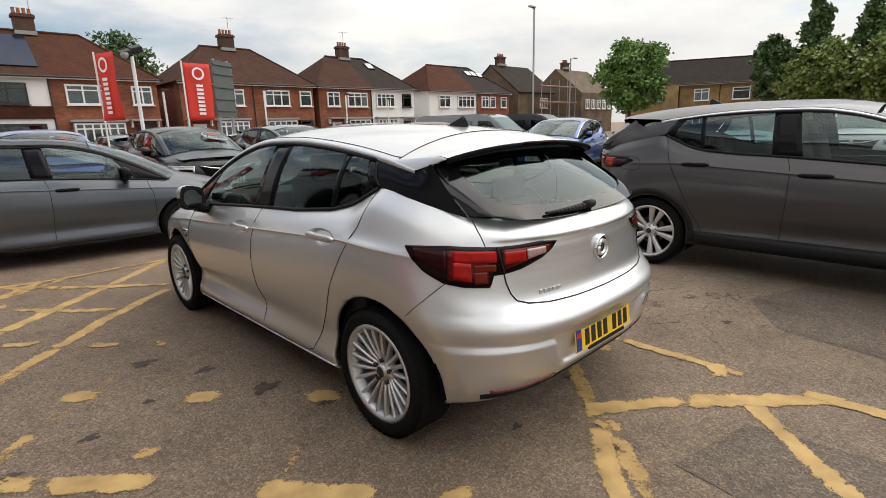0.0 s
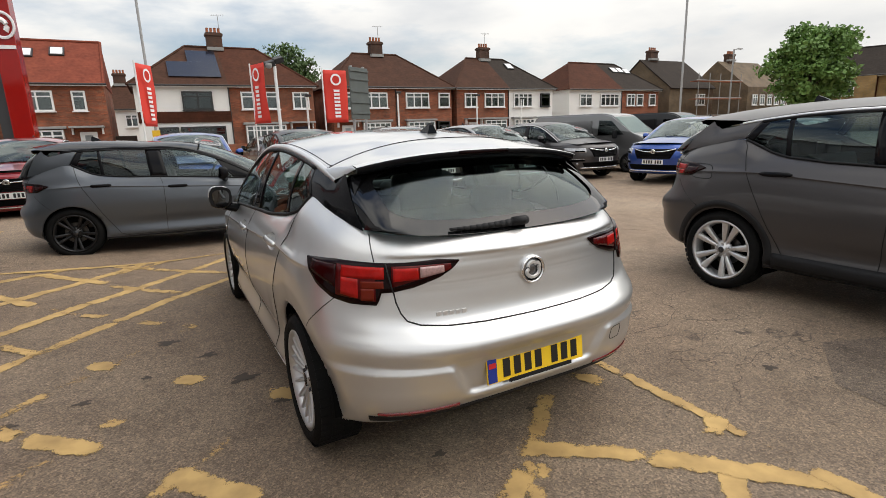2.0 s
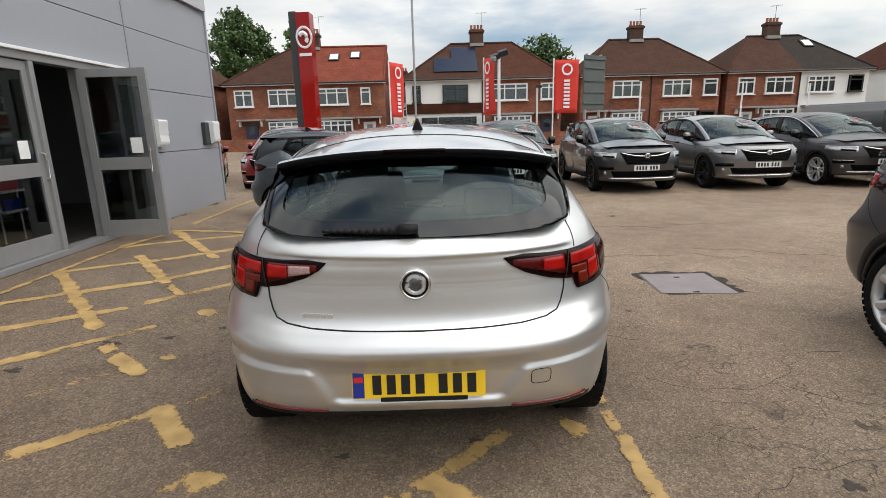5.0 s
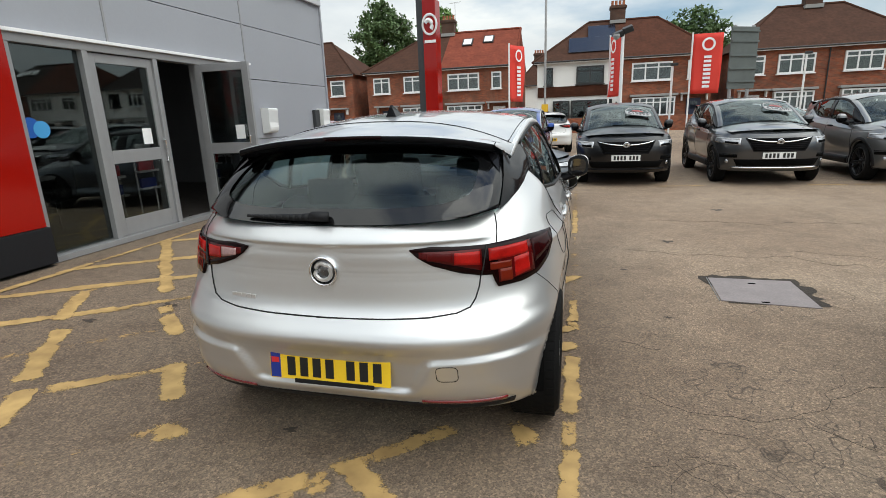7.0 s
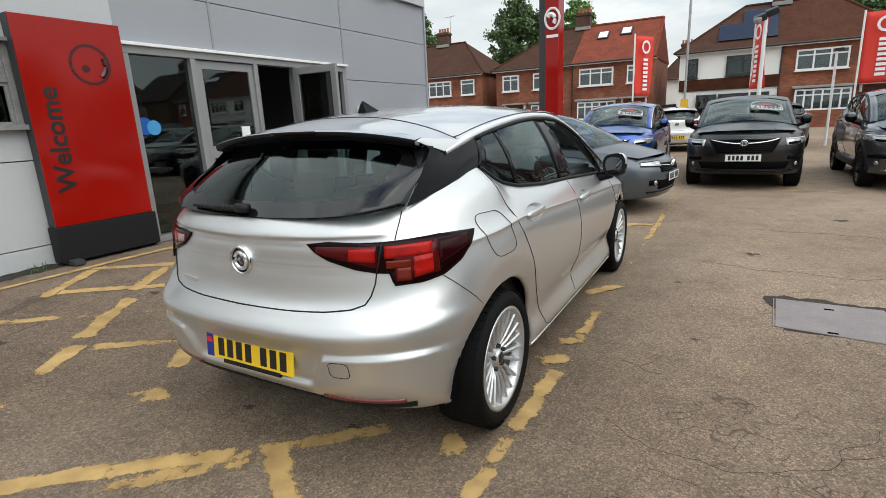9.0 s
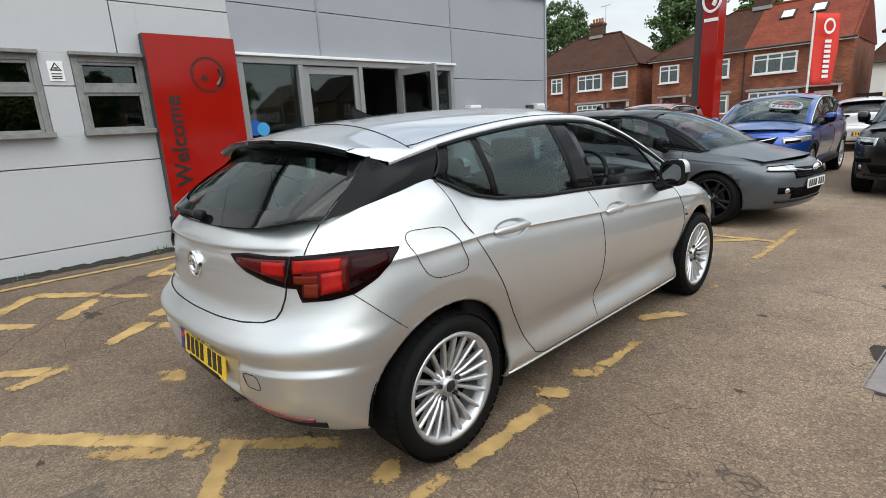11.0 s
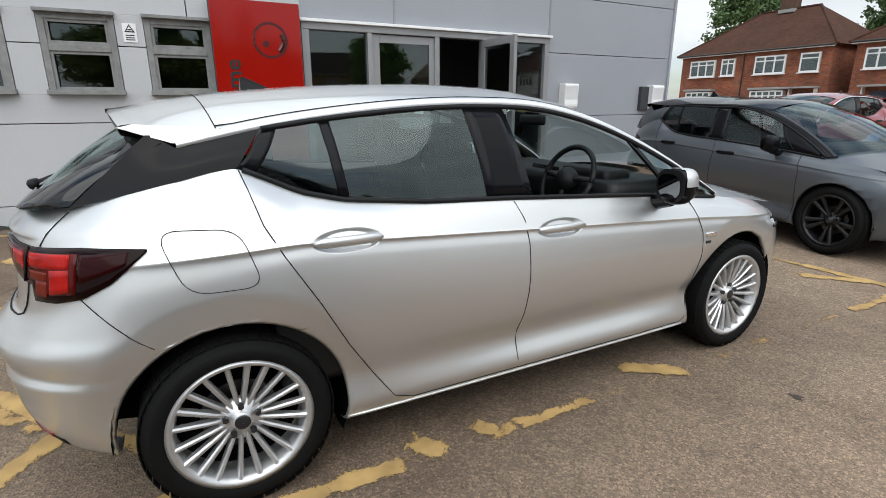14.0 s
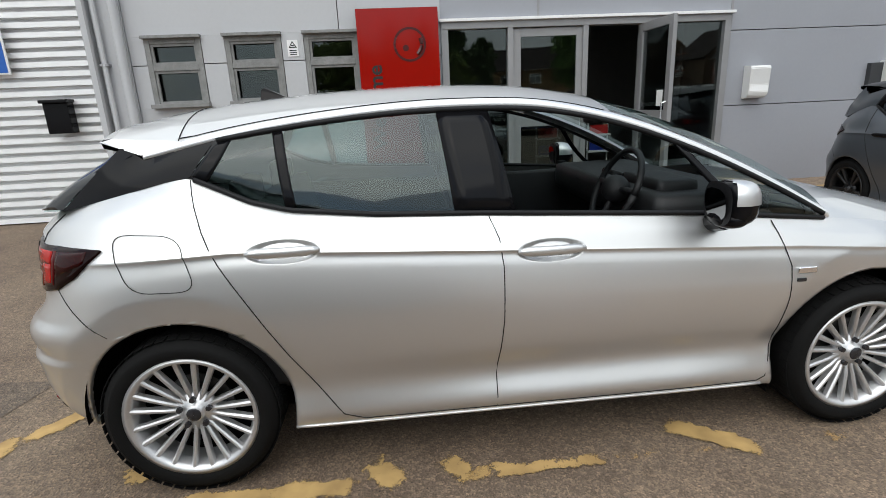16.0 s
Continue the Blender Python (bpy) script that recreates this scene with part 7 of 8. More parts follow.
BRICK_RED = brick_material("red_brick", (0.35, 0.100, 0.044), (0.18, 0.054, 0.028), (0.20, 0.13, 0.09))
BRICK_BUFF = brick_material("buff_brick", (0.36, 0.23, 0.09), (0.30, 0.19, 0.075), (0.26, 0.20, 0.12))
BRICK_STOCK = brick_material("stock_brick", (0.16, 0.11, 0.06), (0.12, 0.085, 0.05), (0.14, 0.11, 0.08))
BRICK_SOOT = brick_material("sooty_brick", (0.10, 0.045, 0.028), (0.07, 0.035, 0.024), (0.08, 0.06, 0.045))
RENDERW = material("white_render", (0.80, 0.79, 0.76), 0.85, var=0.08, scale=0.6, bump=0.2, bscale=30)
TILE_BROWN = tile_material("brown_tiles", (0.068, 0.033, 0.022))
TILE_RED = tile_material("red_tiles", (0.20, 0.054, 0.033))
TILE_DARK = tile_material("dark_tiles", (0.038, 0.030, 0.025))
TILE_RUST = tile_material("rust_tiles", (0.078, 0.030, 0.018))
UPVC = material("white_upvc", (0.78, 0.78, 0.77), 0.35, var=0.04)
HOUSEGLASS = glass("house_glass", (0.55, 0.57, 0.58), 1.7)
CURTAIN = material("pale_curtain", (0.62, 0.61, 0.58), 0.9, var=0.3, scale=6)
SOLAR = material("solar_cells", (0.008, 0.010, 0.022), 0.2, 0.3, coat=0.6)
GUTTER = material("dark_gutter", (0.02, 0.02, 0.02), 0.5)
LEAD = material("grey_lead", (0.28, 0.28, 0.27), 0.7)
POT = material("terracotta", (0.32, 0.11, 0.05), 0.8)


def house_window(parent, x, y, z, w, h, lights=3, out=0.10, dark=False, transom=True):
    """A casement window standing proud of a facade that looks along -y."""
    fm = GUTTER if dark else UPVC
    win = part("window", box((x, y - out / 2, z), (w + 0.02, out, h + 0.02), 0.01), CURTAIN if not dark else DARK, parent)
    t = 0.10
    yy = y - out - 0.02
    fr = bmesh.new()
    add_box(fr, (x, yy, z + h / 2 - t / 2), (w, 0.06, t))
    add_box(fr, (x, yy, z - h / 2 + t / 2), (w, 0.06, t))
    for i in range(lights + 1):
        add_box(fr, (x - w / 2 + t / 2 + (w - t) * i / lights, yy, z), (t, 0.06, h - 2 * t))
    if transom:
        add_box(fr, (x, yy, z + h * 0.22), (w - 2 * t, 0.05, t * 0.8))
    part("window_frame", fr, fm, win)
    part("window_sill", box((x, yy - 0.03, z - h / 2 - 0.04), (w + 0.16, 0.18, 0.06), 0.01), fm, win)
    for i in range(lights):
        part("pane", box((x - w / 2 + (w - t) * (i + 0.5) / lights + t / 2, yy + 0.012, z), ((w - t) / lights - t, 0.012, h - 2 * t)), HOUSEGLASS, win)
    return win


def house_door(parent, x, y, porch=True, mat=None):
    d = part("front_door", box((x, y - 0.05, 1.08), (0.95, 0.10, 2.05), 0.01), mat or UPVC, parent)
    part("door_light", box((x, y - 0.105, 1.62), (0.45, 0.02, 0.55), 0.01), HOUSEGLASS, d)
    part("door_knob", box((x + 0.34, y - 0.12, 1.05), (0.05, 0.05, 0.12), 0.01), CHROME, d)
    if porch:
        part("porch_roof", box((x, y - 0.35, 2.42), (1.9, 0.8, 0.12), 0.02), LEAD, parent)
        for s in (-1, 1):
            part("porch_bracket", box((x + s * 0.82, y - 0.18, 2.15), (0.10, 0.36, 0.42), 0.02), UPVC, parent)
    return d


def hip_roof(parent, x0, x1, y0, y1, ez, rx0, rx1, rz, xm, left, right, o=0.35):
    """Two halves of a hipped roof; a hip that stands at the end makes a gable."""
    ym = (y0 + y1) / 2
    for side, mt in ((0, left), (1, right)):
        bm = bmesh.new()
        a, b = (x0 - (0.05 if rx0 <= x0 else o), xm) if side == 0 else (xm, x1 + (0.05 if rx1 >= x1 else o))
        ra, rb = (rx0, xm) if side == 0 else (xm, rx1)
        e = ez - 0.10
        f0, f1, k0, k1 = (a, y0 - o, e), (b, y0 - o, e), (a, y1 + o, e), (b, y1 + o, e)
        r0, r1 = (ra, ym, rz), (rb, ym, rz)
        V = {k: bm.verts.new(v) for k, v in dict(f0=f0, f1=f1, k0=k0, k1=k1, r0=r0, r1=r1).items()}
        bm.faces.new([V[k] for k in ("f0", "f1", "r1", "r0")])
        bm.faces.new([V[k] for k in ("k1", "k0", "r0", "r1")])
        bm.faces.new([V[k] for k in ("k0", "f0", "r0")])
        bm.faces.new([V[k] for k in ("f1", "k1", "r1")])
        bm.faces.new([V[k] for k in ("f0", "k0", "k1", "f1")])
        rf_ = part("roof", bm, mt, parent)
        bm = tube([r0, r1], 0.11, 6)
        add_tube(bm, [f0 if side == 0 else f1, r0 if side == 0 else r1], 0.09, 6)
        part("ridge_tiles", bm, mt, rf_)
    part("gutter", rod((x0 - 0.2, y0 - o - 0.04, ez - 0.12), (x1 + 0.2, y0 - o - 0.04, ez - 0.12), 0.06, seg=8), GUTTER, parent)
    part("fascia_board", box(((x0 + x1) / 2, y0 - o + 0.04, ez - 0.15), (x1 - x0 + 0.4, 0.03, 0.18)), UPVC, parent)


def chimney(parent, x, y, z0, z1, w=1.1, mt=None):
    mt = mt or BRICK_SOOT
    c = part("chimney", box((x, y, (z0 + z1) / 2), (w, 0.75, z1 - z0), 0.02), mt, parent)
    part("chimney_cap", box((x, y, z1 - 0.15), (w + 0.16, 0.91, 0.18), 0.03), mt or BRICK_STOCK, c)
    part("flashing", box((x, y - 0.3, z0 + 0.55), (w + 0.06, 0.5, 0.25), 0.02), LEAD, c)
    for i in range(4):
        px = x - w / 2 + w * (i + 0.5) / 4
        part("chimney_pot", lathe([(0.12, 0.0), (0.13, 0.05), (0.10, 0.1), (0.095, 0.32), (0.115, 0.36), (0.08, 0.36)], 10, "Z"), POT, c).matrix_basis = pose(px, y, z1)
    return c


def aerial(parent, x, y, z, h=1.6):
    bm = rod((x, y, z), (x, y, z + h), 0.02, seg=6)
    add_rod(bm, (x - 0.5, y, z + h - 0.1), (x + 0.5, y, z + h), 0.012, seg=5)
    for i in range(6):
        add_rod(bm, (x - 0.4 + 0.16 * i, y - 0.2, z + h - 0.08), (x - 0.4 + 0.16 * i, y + 0.2, z + h - 0.08), 0.008, seg=4)
    part("tv_aerial", bm, LEAD, parent)


YF, YB, EZ, RZ = 39.0, 47.0, 5.2, 8.25


def semi(label, x0, x1, xm, rx0, rx1, left, right, rl, rr, wins, doors, chim=None, rz=RZ, yf=YF, gable=None):
    """A pair of houses under one roof. wins: x, floor, width, lights, dark; doors: x, material."""
    h = empty("house", label=label, category="house", group="houses along the street")
    d = YB - YF
    for a, b, mt in ((x0, xm, left), (xm, x1, right)):
        part("wall", box(((a + b) / 2, yf + d / 2, EZ / 2), (b - a, d, EZ), 0.0), mt, h)
    hip_roof(h, x0, x1, yf, yf + d, EZ, rx0, rx1, rz, xm, rl, rr)
    if gable:
        gx = x1 if gable > 0 else x0
        part("gable_wall", prism([(yf, EZ - 0.1), (yf + d, EZ - 0.1), (yf + d / 2, rz - 0.05)], "x", gx - 0.12, gx), RENDERW, h)
    for x, floor, w_, n_, dk in wins:
        hh = 1.25 if floor else 1.30
        zz = 4.05 if floor else 1.62
        house_window(h, x, yf, zz, w_, hh, n_, 0.10 if floor else 0.32, dk)
        if not floor and not dk:
            part("bay_roof", box((x, yf - 0.20, zz + hh / 2 + 0.14), (w_ + 0.35, 0.55, 0.16), 0.03), LEAD, h)
            part("bay_wall", box((x, yf - 0.17, 0.48), (w_, 0.34, 0.96), 0.01), left if x < xm else right, h)
    for x, mt in doors:
        house_door(h, x, yf, True, mt)
    if chim:
        chimney(h, chim, yf + d / 2, rz - 0.7, rz + 1.05)
        aerial(h, chim + 0.5, yf + d / 2 + 0.4, rz + 0.8, 1.7)
    part("downpipe", rod((xm, yf - 0.06, 0), (xm, yf - 0.06, EZ - 0.2), 0.045, seg=8), GUTTER, h)
    return h


DOORBLUE = material("dark_blue_door", (0.015, 0.02, 0.05), 0.4)
h0 = semi("red brick semi-detached house with brown hipped roof", -28.6, -17.2, -23.2, -24.8, -20.6, BRICK_RED, BRICK_RED, TILE_BROWN, TILE_BROWN,
          [(-26.6, 1, 2.2, 3, False), (-26.6, 0, 2.2, 4, False), (-21.2, 1, 2.2, 3, False), (-18.5, 1, 1.25, 1, False), (-21.0, 0, 2.4, 5, False), (-24.4, 1, 1.1, 2, False)], [(-18.6, DOORBLUE)], -22.8)
h1 = semi("red brick houses, one roof half newly tiled red", -15.9, -3.75, -9.6, -11.6, -3.75, BRICK_RED, BRICK_RED, TILE_BROWN, TILE_RED,
          [(-14.6, 1, 1.4, 2, False), (-11.6, 1, 2.2, 3, False), (-11.6, 0, 2.4, 4, False), (-7.8, 1, 2.5, 3, False), (-7.7, 0, 2.8, 5, False), (-5.2, 1, 0.75, 1, False)], [(-14.2, DOORBLUE), (-5.0, None)], -9.8, gable=1)
h2 = semi("semi-detached pair, one half white with solar panels", -2.1, 10.0, 3.85, 1.6, 6.7, RENDERW, BRICK_RED, TILE_BROWN, TILE_RUST,
          [(-1.25, 1, 0.62, 1, True), (1.75, 1, 1.95, 2, True), (1.9, 0, 2.9, 3, True), (-0.3, 0, 1.2, 2, True), (6.0, 1, 2.7, 3, False), (6.2, 0, 2.9, 6, False), (9.0, 1, 1.25, 2, False)], [(8.9, DOORBLUE)], 3.75)
h3 = semi("red brick semi-detached pair with brown hipped roof", 11.5, 22.4, 17.0, 14.8, 19.0, BRICK_RED, BRICK_RED, TILE_BROWN, TILE_BROWN,
          [(12.6, 1, 1.2, 1, False), (15.1, 1, 2.2, 3, False), (15.1, 0, 2.4, 5, False), (19.0, 1, 2.2, 3, False), (19.2, 0, 2.6, 5, False), (21.6, 1, 1.1, 1, False), (21.4, 0, 1.2, 1, True)], [(12.6, None)], 17.0)
h4 = semi("semi-detached pair, one half brick and one white", 22.95, 34.0, 28.6, 26.4, 30.8, BRICK_RED, RENDERW, TILE_BROWN, TILE_DARK,
          [(24.4, 1, 1.3, 2, False), (27.0, 1, 2.2, 3, False), (27.0, 0, 2.4, 4, False), (30.3, 1, 2.2, 4, False), (30.3, 0, 2.4, 5, False), (33.0, 1, 1.1, 1, True)], [(24.6, None), (33.0, DOORBLUE)], 28.4)
h5 = semi("white rendered house with red tile bay and dark roof", 36.2, 49.5, 43.6, 39.6, 46.5, RENDERW, BRICK_RED, TILE_RUST, TILE_DARK,
          [(38.4, 1, 1.7, 2, False), (41.8, 1, 2.7, 4, False), (42.0, 0, 2.4, 3, True), (45.0, 1, 1.2, 2, False), (48.4, 1, 1.0, 1, False), (46.4, 1, 1.0, 1, False)], [(39.0, DOORBLUE)], None)
for hh, x0, x1, zz in ((h2, 0.15, 3.55, 6.2), (h2, 1.55, 3.55, 7.25)):
    sp = part("solar_panel", box((0, 0, 0), (x1 - x0, 0.06, 1.95 if zz < 7 else 1.65), 0.01), SOLAR, hh)
    sp.matrix_basis = pose((x0 + x1) / 2, 38.8 + (zz - 5.1) * 1.36 - 0.16, zz + 0.10, -53, 0, 0)
for hh, x, zz in ((h1, -7.9, 7.2), (h1, -6.2, 7.35), (h4, 30.7, 7.4), (h5, 45.2, 7.4), (h5, 46.1, 7.4), (h5, 47.0, 7.3)):
    rw = part("roof_window", box((0, 0, 0), (0.85, 0.12, 1.0), 0.02), GUTTER, hh)
    rw.matrix_basis = pose(x, 38.8 + (zz - 5.1) * 1.36 - 0.12, zz + 0.06, -53, 0, 0)
    pn = part("pane", box((0, -0.066, 0), (0.66, 0.02, 0.8)), INKWHITE, rw)
part("band_course", box((0.9, YF - 0.06, 2.95), (5.9, 0.12, 0.75), 0.02), TILE_RUST, h2)
# a plain gable house and its neighbour under scaffolding
hg = empty("house", label="old house with a plain brown brick gable end", category="house", group="houses along the street")
part("wall", box((56.0, 44, 2.8), (8.0, 9.0, 5.6)), BRICK_STOCK, hg)
part("gable_wall", prism([(39.5, 5.6), (48.5, 5.6), (44.0, 9.0)], "x", 52.0, 60.0), BRICK_STOCK, hg)
bm = bmesh.new()
add_grid(bm, [[(51.9, 39.2, 5.4), (60.1, 39.2, 5.4)], [(51.9, 44.0, 9.1), (60.1, 44.0, 9.1)], [(51.9, 48.8, 5.4), (60.1, 48.8, 5.4)]])
part("roof", thick(bm, 0.12), TILE_DARK, hg)
chimney(hg, 54.0, 44.0, 8.6, 10.2, 1.3)
house_window(hg, 57.5, 39.5, 4.1, 1.6, 1.3, 3)
sc = empty("scaffolding", label="metal scaffolding in front of the old house", category="scaffolding")
for i in range(5):
    part("pole", rod((55.0 + 2 * i, 38.0, 0), (55.0 + 2 * i, 38.0, 7.0), 0.05, seg=6), LEAD, sc)
for z in (2.2, 4.2, 6.2):
    part("ledger", rod((54.6, 38.0, z), (63.4, 38.0, z), 0.05, seg=6), LEAD, sc)
    part("boards", box((59.0, 38.4, z - 0.1), (8.8, 0.9, 0.06)), POT, sc)
hq = empty("house", label="brick end-of-terrace house with a pitched roof", category="house", group="houses along the street")
part("wall", box((70.0, 43, 2.8), (9.0, 9.0, 5.6)), BRICK_STOCK, hq)
part("gable_wall", prism([(38.5, 5.6), (47.5, 5.6), (43.0, 9.2)], "x", 65.5, 74.5), BRICK_STOCK, hq)
chimney(hq, 68.0, 43.0, 8.8, 10.2, 1.3)
for i in range(5):
    house_window(hq, 67.0 + 1.6 * i, 38.5, 4.0, 1.0, 1.3, 2)
# the small white cottage in the gap
hc = empty("house", label="small white house seen in the gap", category="house", group="houses along the street")
part("wall", box((-2.2, 62, 2.3), (7.0, 6, 4.6)), RENDERW, hc)
hip_roof(hc, -5.7, 1.3, 59, 65, 4.6, -4.0, 0.0, 7.2, -2.2, TILE_BROWN, TILE_BROWN)
house_window(hc, -3.0, 59.0, 3.4, 1.1, 1.2, 2)
chimney(hc, -3.6, 62, 6.5, 8.2)
# garden walls and fences before the houses
gw = part("garden_wall", box((12.0, 36.4, 0.5), (78.0, 0.22, 1.0), 0.02), BRICK_RED)
tagged(gw, "low red brick garden wall along the street", "wall", kind="structure")
for x in (-3.0, 10.8, 22.7, 35.0):
    f = part("side_fence", box((x, 41.0, 0.9), (1.3, 0.06, 1.8), 0.01), material("fence_wood", (0.05, 0.035, 0.025), 0.8))
    tagged(f, "dark wooden side gate between houses", "gate", "side gates")

# the flats
fl_ = empty("flats", (61.0, 29.4, 0), -68, "two-storey buff brick flats with a brown hipped roof", "building")
L = 26.0
part("wall", box((L / 2, 4, 2.7), (L, 8, 5.4)), BRICK_BUFF, fl_)
part("wing_wall", box((2.9, -0.6, 2.7), (5.8, 1.6, 5.4)), BRICK_BUFF, fl_)
hip_roof(fl_, 0, L, -0.2, 8, 5.6, 3.6, L - 3, 8.6, L / 2, TILE_DARK, TILE_DARK)
for x, w_, n_, yy in ((3.0, 2.3, 2, -1.4), (8.3, 1.6, 2, 0.0), (12.4, 1.8, 1, 0.0), (17.5, 1.8, 2, 0.0)):
    house_window(fl_, x, yy, 4.25, w_, 1.35, n_)
    house_window(fl_, x, yy, 1.5, w_, 1.35, n_)
for x in (5.9, 10.2, 15.0):
    part("downpipe", rod((x, -0.08, 0), (x, -0.08, 5.3), 0.05, seg=8), TILE_RUST, fl_)


# ---- trees ----
def leaf_material(name, base):
    m = material(name, base, 0.6, 0.0, var=0.45, scale=0.7, fine=0.3, fscale=3.0)
    return m


LEAF = leaf_material("green_leaves", (0.125, 0.225, 0.050))
LEAFD = leaf_material("dark_leaves", (0.072, 0.125, 0.036))
LEAFL = leaf_material("yellow_green_leaves", (0.15, 0.20, 0.046))
BARK = material("bark", (0.06, 0.045, 0.035), 0.9, var=0.3, bump=0.5, bscale=20)


def tree(x, y, h, spread_, mt, label, seed, trunk=0.28, clumps=190, leaves=85, size=0.36, cone=0.0, category="tree"):
    rnd = np.random.default_rng(seed)
    t = empty("tree", (x, y, 0), label=label, category=category)
    bm = bmesh.new()
    base = h * 0.28
    add_tube(bm, [(0, 0, 0), (0.05, 0.03, base * 0.5), (-0.04, 0.05, base), (0.05, 0, h * 0.55), (0, 0.02, h * 0.85)], 0.1, 8)
    for v in bm.verts:
        k = max(0.15, 1 - v.co.z / h) * trunk / 0.1
        v.co.x *= k
        v.co.y *= k
    for i in range(9):
        a, z = rnd.uniform(0, 6.28), rnd.uniform(0.3, 0.7) * h
        r = spread_ * rnd.uniform(0.4, 0.8)
        add_tube(bm, [(0, 0, z), (0.5 * r * math.cos(a), 0.5 * r * math.sin(a), z + 0.5 * r * 0.6), (r * math.cos(a), r * math.sin(a), z + r * 0.7)], 0.06, 5)
    part("trunk", bm, BARK, t)
    cs = []
    while len(cs) < clumps:
        p = rnd.normal(size=3)
        p /= np.linalg.norm(p)
        p *= rnd.uniform(0.35, 1.0) ** 0.6
        zz = base + (h - base) * (p[2] * 0.5 + 0.5)
        f = 1.0 - cone * max(0, (zz - base) / (h - base))
        a_ = math.atan2(p[1], p[0])
        lump = 0.82 + 0.22 * math.sin(3 * a_ + seed) * math.cos(2.2 * p[2] + seed) + 0.20 * math.sin(7 * a_ + 5.0 * p[2] + 2 * seed)
        cs.append((p[0] * spread_ * f * lump, p[1] * spread_ * f * lump, zz))
    cs = np.array(cs)
    n = clumps * leaves
    c = np.repeat(cs, leaves, 0) + rnd.normal(size=(n, 3)) * np.array([0.42, 0.42, 0.30]) * spread_ * 0.22
    u = rnd.normal(size=(n, 3))
    u /= np.linalg.norm(u, axis=1)[:, None]
    w_ = np.cross(u, rnd.normal(size=(n, 3)))
    w_ /= np.linalg.norm(w_, axis=1)[:, None]
    s = size * rnd.uniform(0.6, 1.3, (n, 1))
    verts = np.concatenate([c - u * s * 0.5, c + w_ * s * 0.33, c + u * s * 0.5, c - w_ * s * 0.33], 1).reshape(-1, 3)
    faces = np.arange(4 * n).reshape(-1, 4)
    me = bpy.data.meshes.new("crown")
    me.from_pydata(verts.tolist(), [], faces.tolist())
    me.materials.append(mt)
    ob = new("crown", me)
    ob.parent = t
    return t


tree(47.2, 22.2, 9.0, 3.5, LEAF, "broad green street tree in full leaf", 3)
tree(54.5, 9.2, 11.6, 2.0, LEAFD, "tall dark conifer behind the flats", 5, cone=0.6, clumps=150)
tree(55.5, 12.6, 9.0, 2.0, LEAFD, "dark leafy tree behind the flats", 9, clumps=120)
tree(56.5, 5.6, 11.4, 2.3, LEAFD, "tall dark conifer among garden trees", 6, cone=0.6, clumps=150)
tree(58.5, 1.6, 11.0, 2.6, LEAFD, "tall dark conifer by the boundary", 16, cone=0.5, clumps=150)
tree(48.0, 7.0, 6.9, 2.9, LEAFL, "spreading yellow-green garden tree", 7)
tree(47.0, 2.0, 7.3, 3.4, LEAFL, "wide leafy garden tree by the fence", 17)
tree(44.0, -3.5, 8.2, 4.0, LEAFL, "wide leafy tree by the boundary", 8)
tree(11.0, 53.0, 10.2, 3.6, LEAFD, "dark tree between the houses", 10, leaves=40)
tree(-14.2, 58.0, 13.6, 2.3, LEAF, "green tree behind the red roof", 11)
tree(-21.2, 58.0, 14.8, 3.9, LEAFD, "large dark green tree behind the houses", 12)
tree(-36.0, 58.0, 15.5, 4.2, LEAFD, "tall dark tree beyond the end house", 13)

# ---- posts, flags and signs ----
POSTG = material("galvanised_post", (0.36, 0.36, 0.36), 0.5, 0.6, var=0.1)
FLAGRED = material("red_flag_cloth", (0.62, 0.035, 0.02), 0.7, var=0.08, scale=2)


def lamp_post(x, y, h, arm, rz, label):
    p = empty("street_lamp", (x, y, 0), rz, label, "street lamp")
    part("post", tube([(0, 0, 0), (0, 0, 1.2), (0, 0, 1.25), (0, 0, h)], 0.07, 10), POSTG, p)
    part("arm", rod((0, 0, h - 0.05), (arm, 0, h + 0.06), 0.04, seg=8), POSTG, p)
    part("lantern", box((arm + 0.25, 0, h + 0.07), (0.65, 0.24, 0.10), 0.03), POSTG, p)
    return p


lamp_post(29.4, 20.9, 9.2, -0.5, 0, "tall grey street lamp with a flat lantern")
lamp_post(47.5, 29.2, 8.0, 0.6, 0, "distant grey street lamp")
lamp_post(-1.15, 33.0, 9.6, -0.1, 0, "tall pale street lamp column before the houses")
part("yellow_notice", box((-1.15, 32.88, 1.75), (0.42, 0.03, 0.5), 0.01), material("notice_yellow", (0.7, 0.42, 0.02), 0.5))
tagged(bpy.data.objects["yellow_notice"], "small yellow notice on the lamp column", "sign")


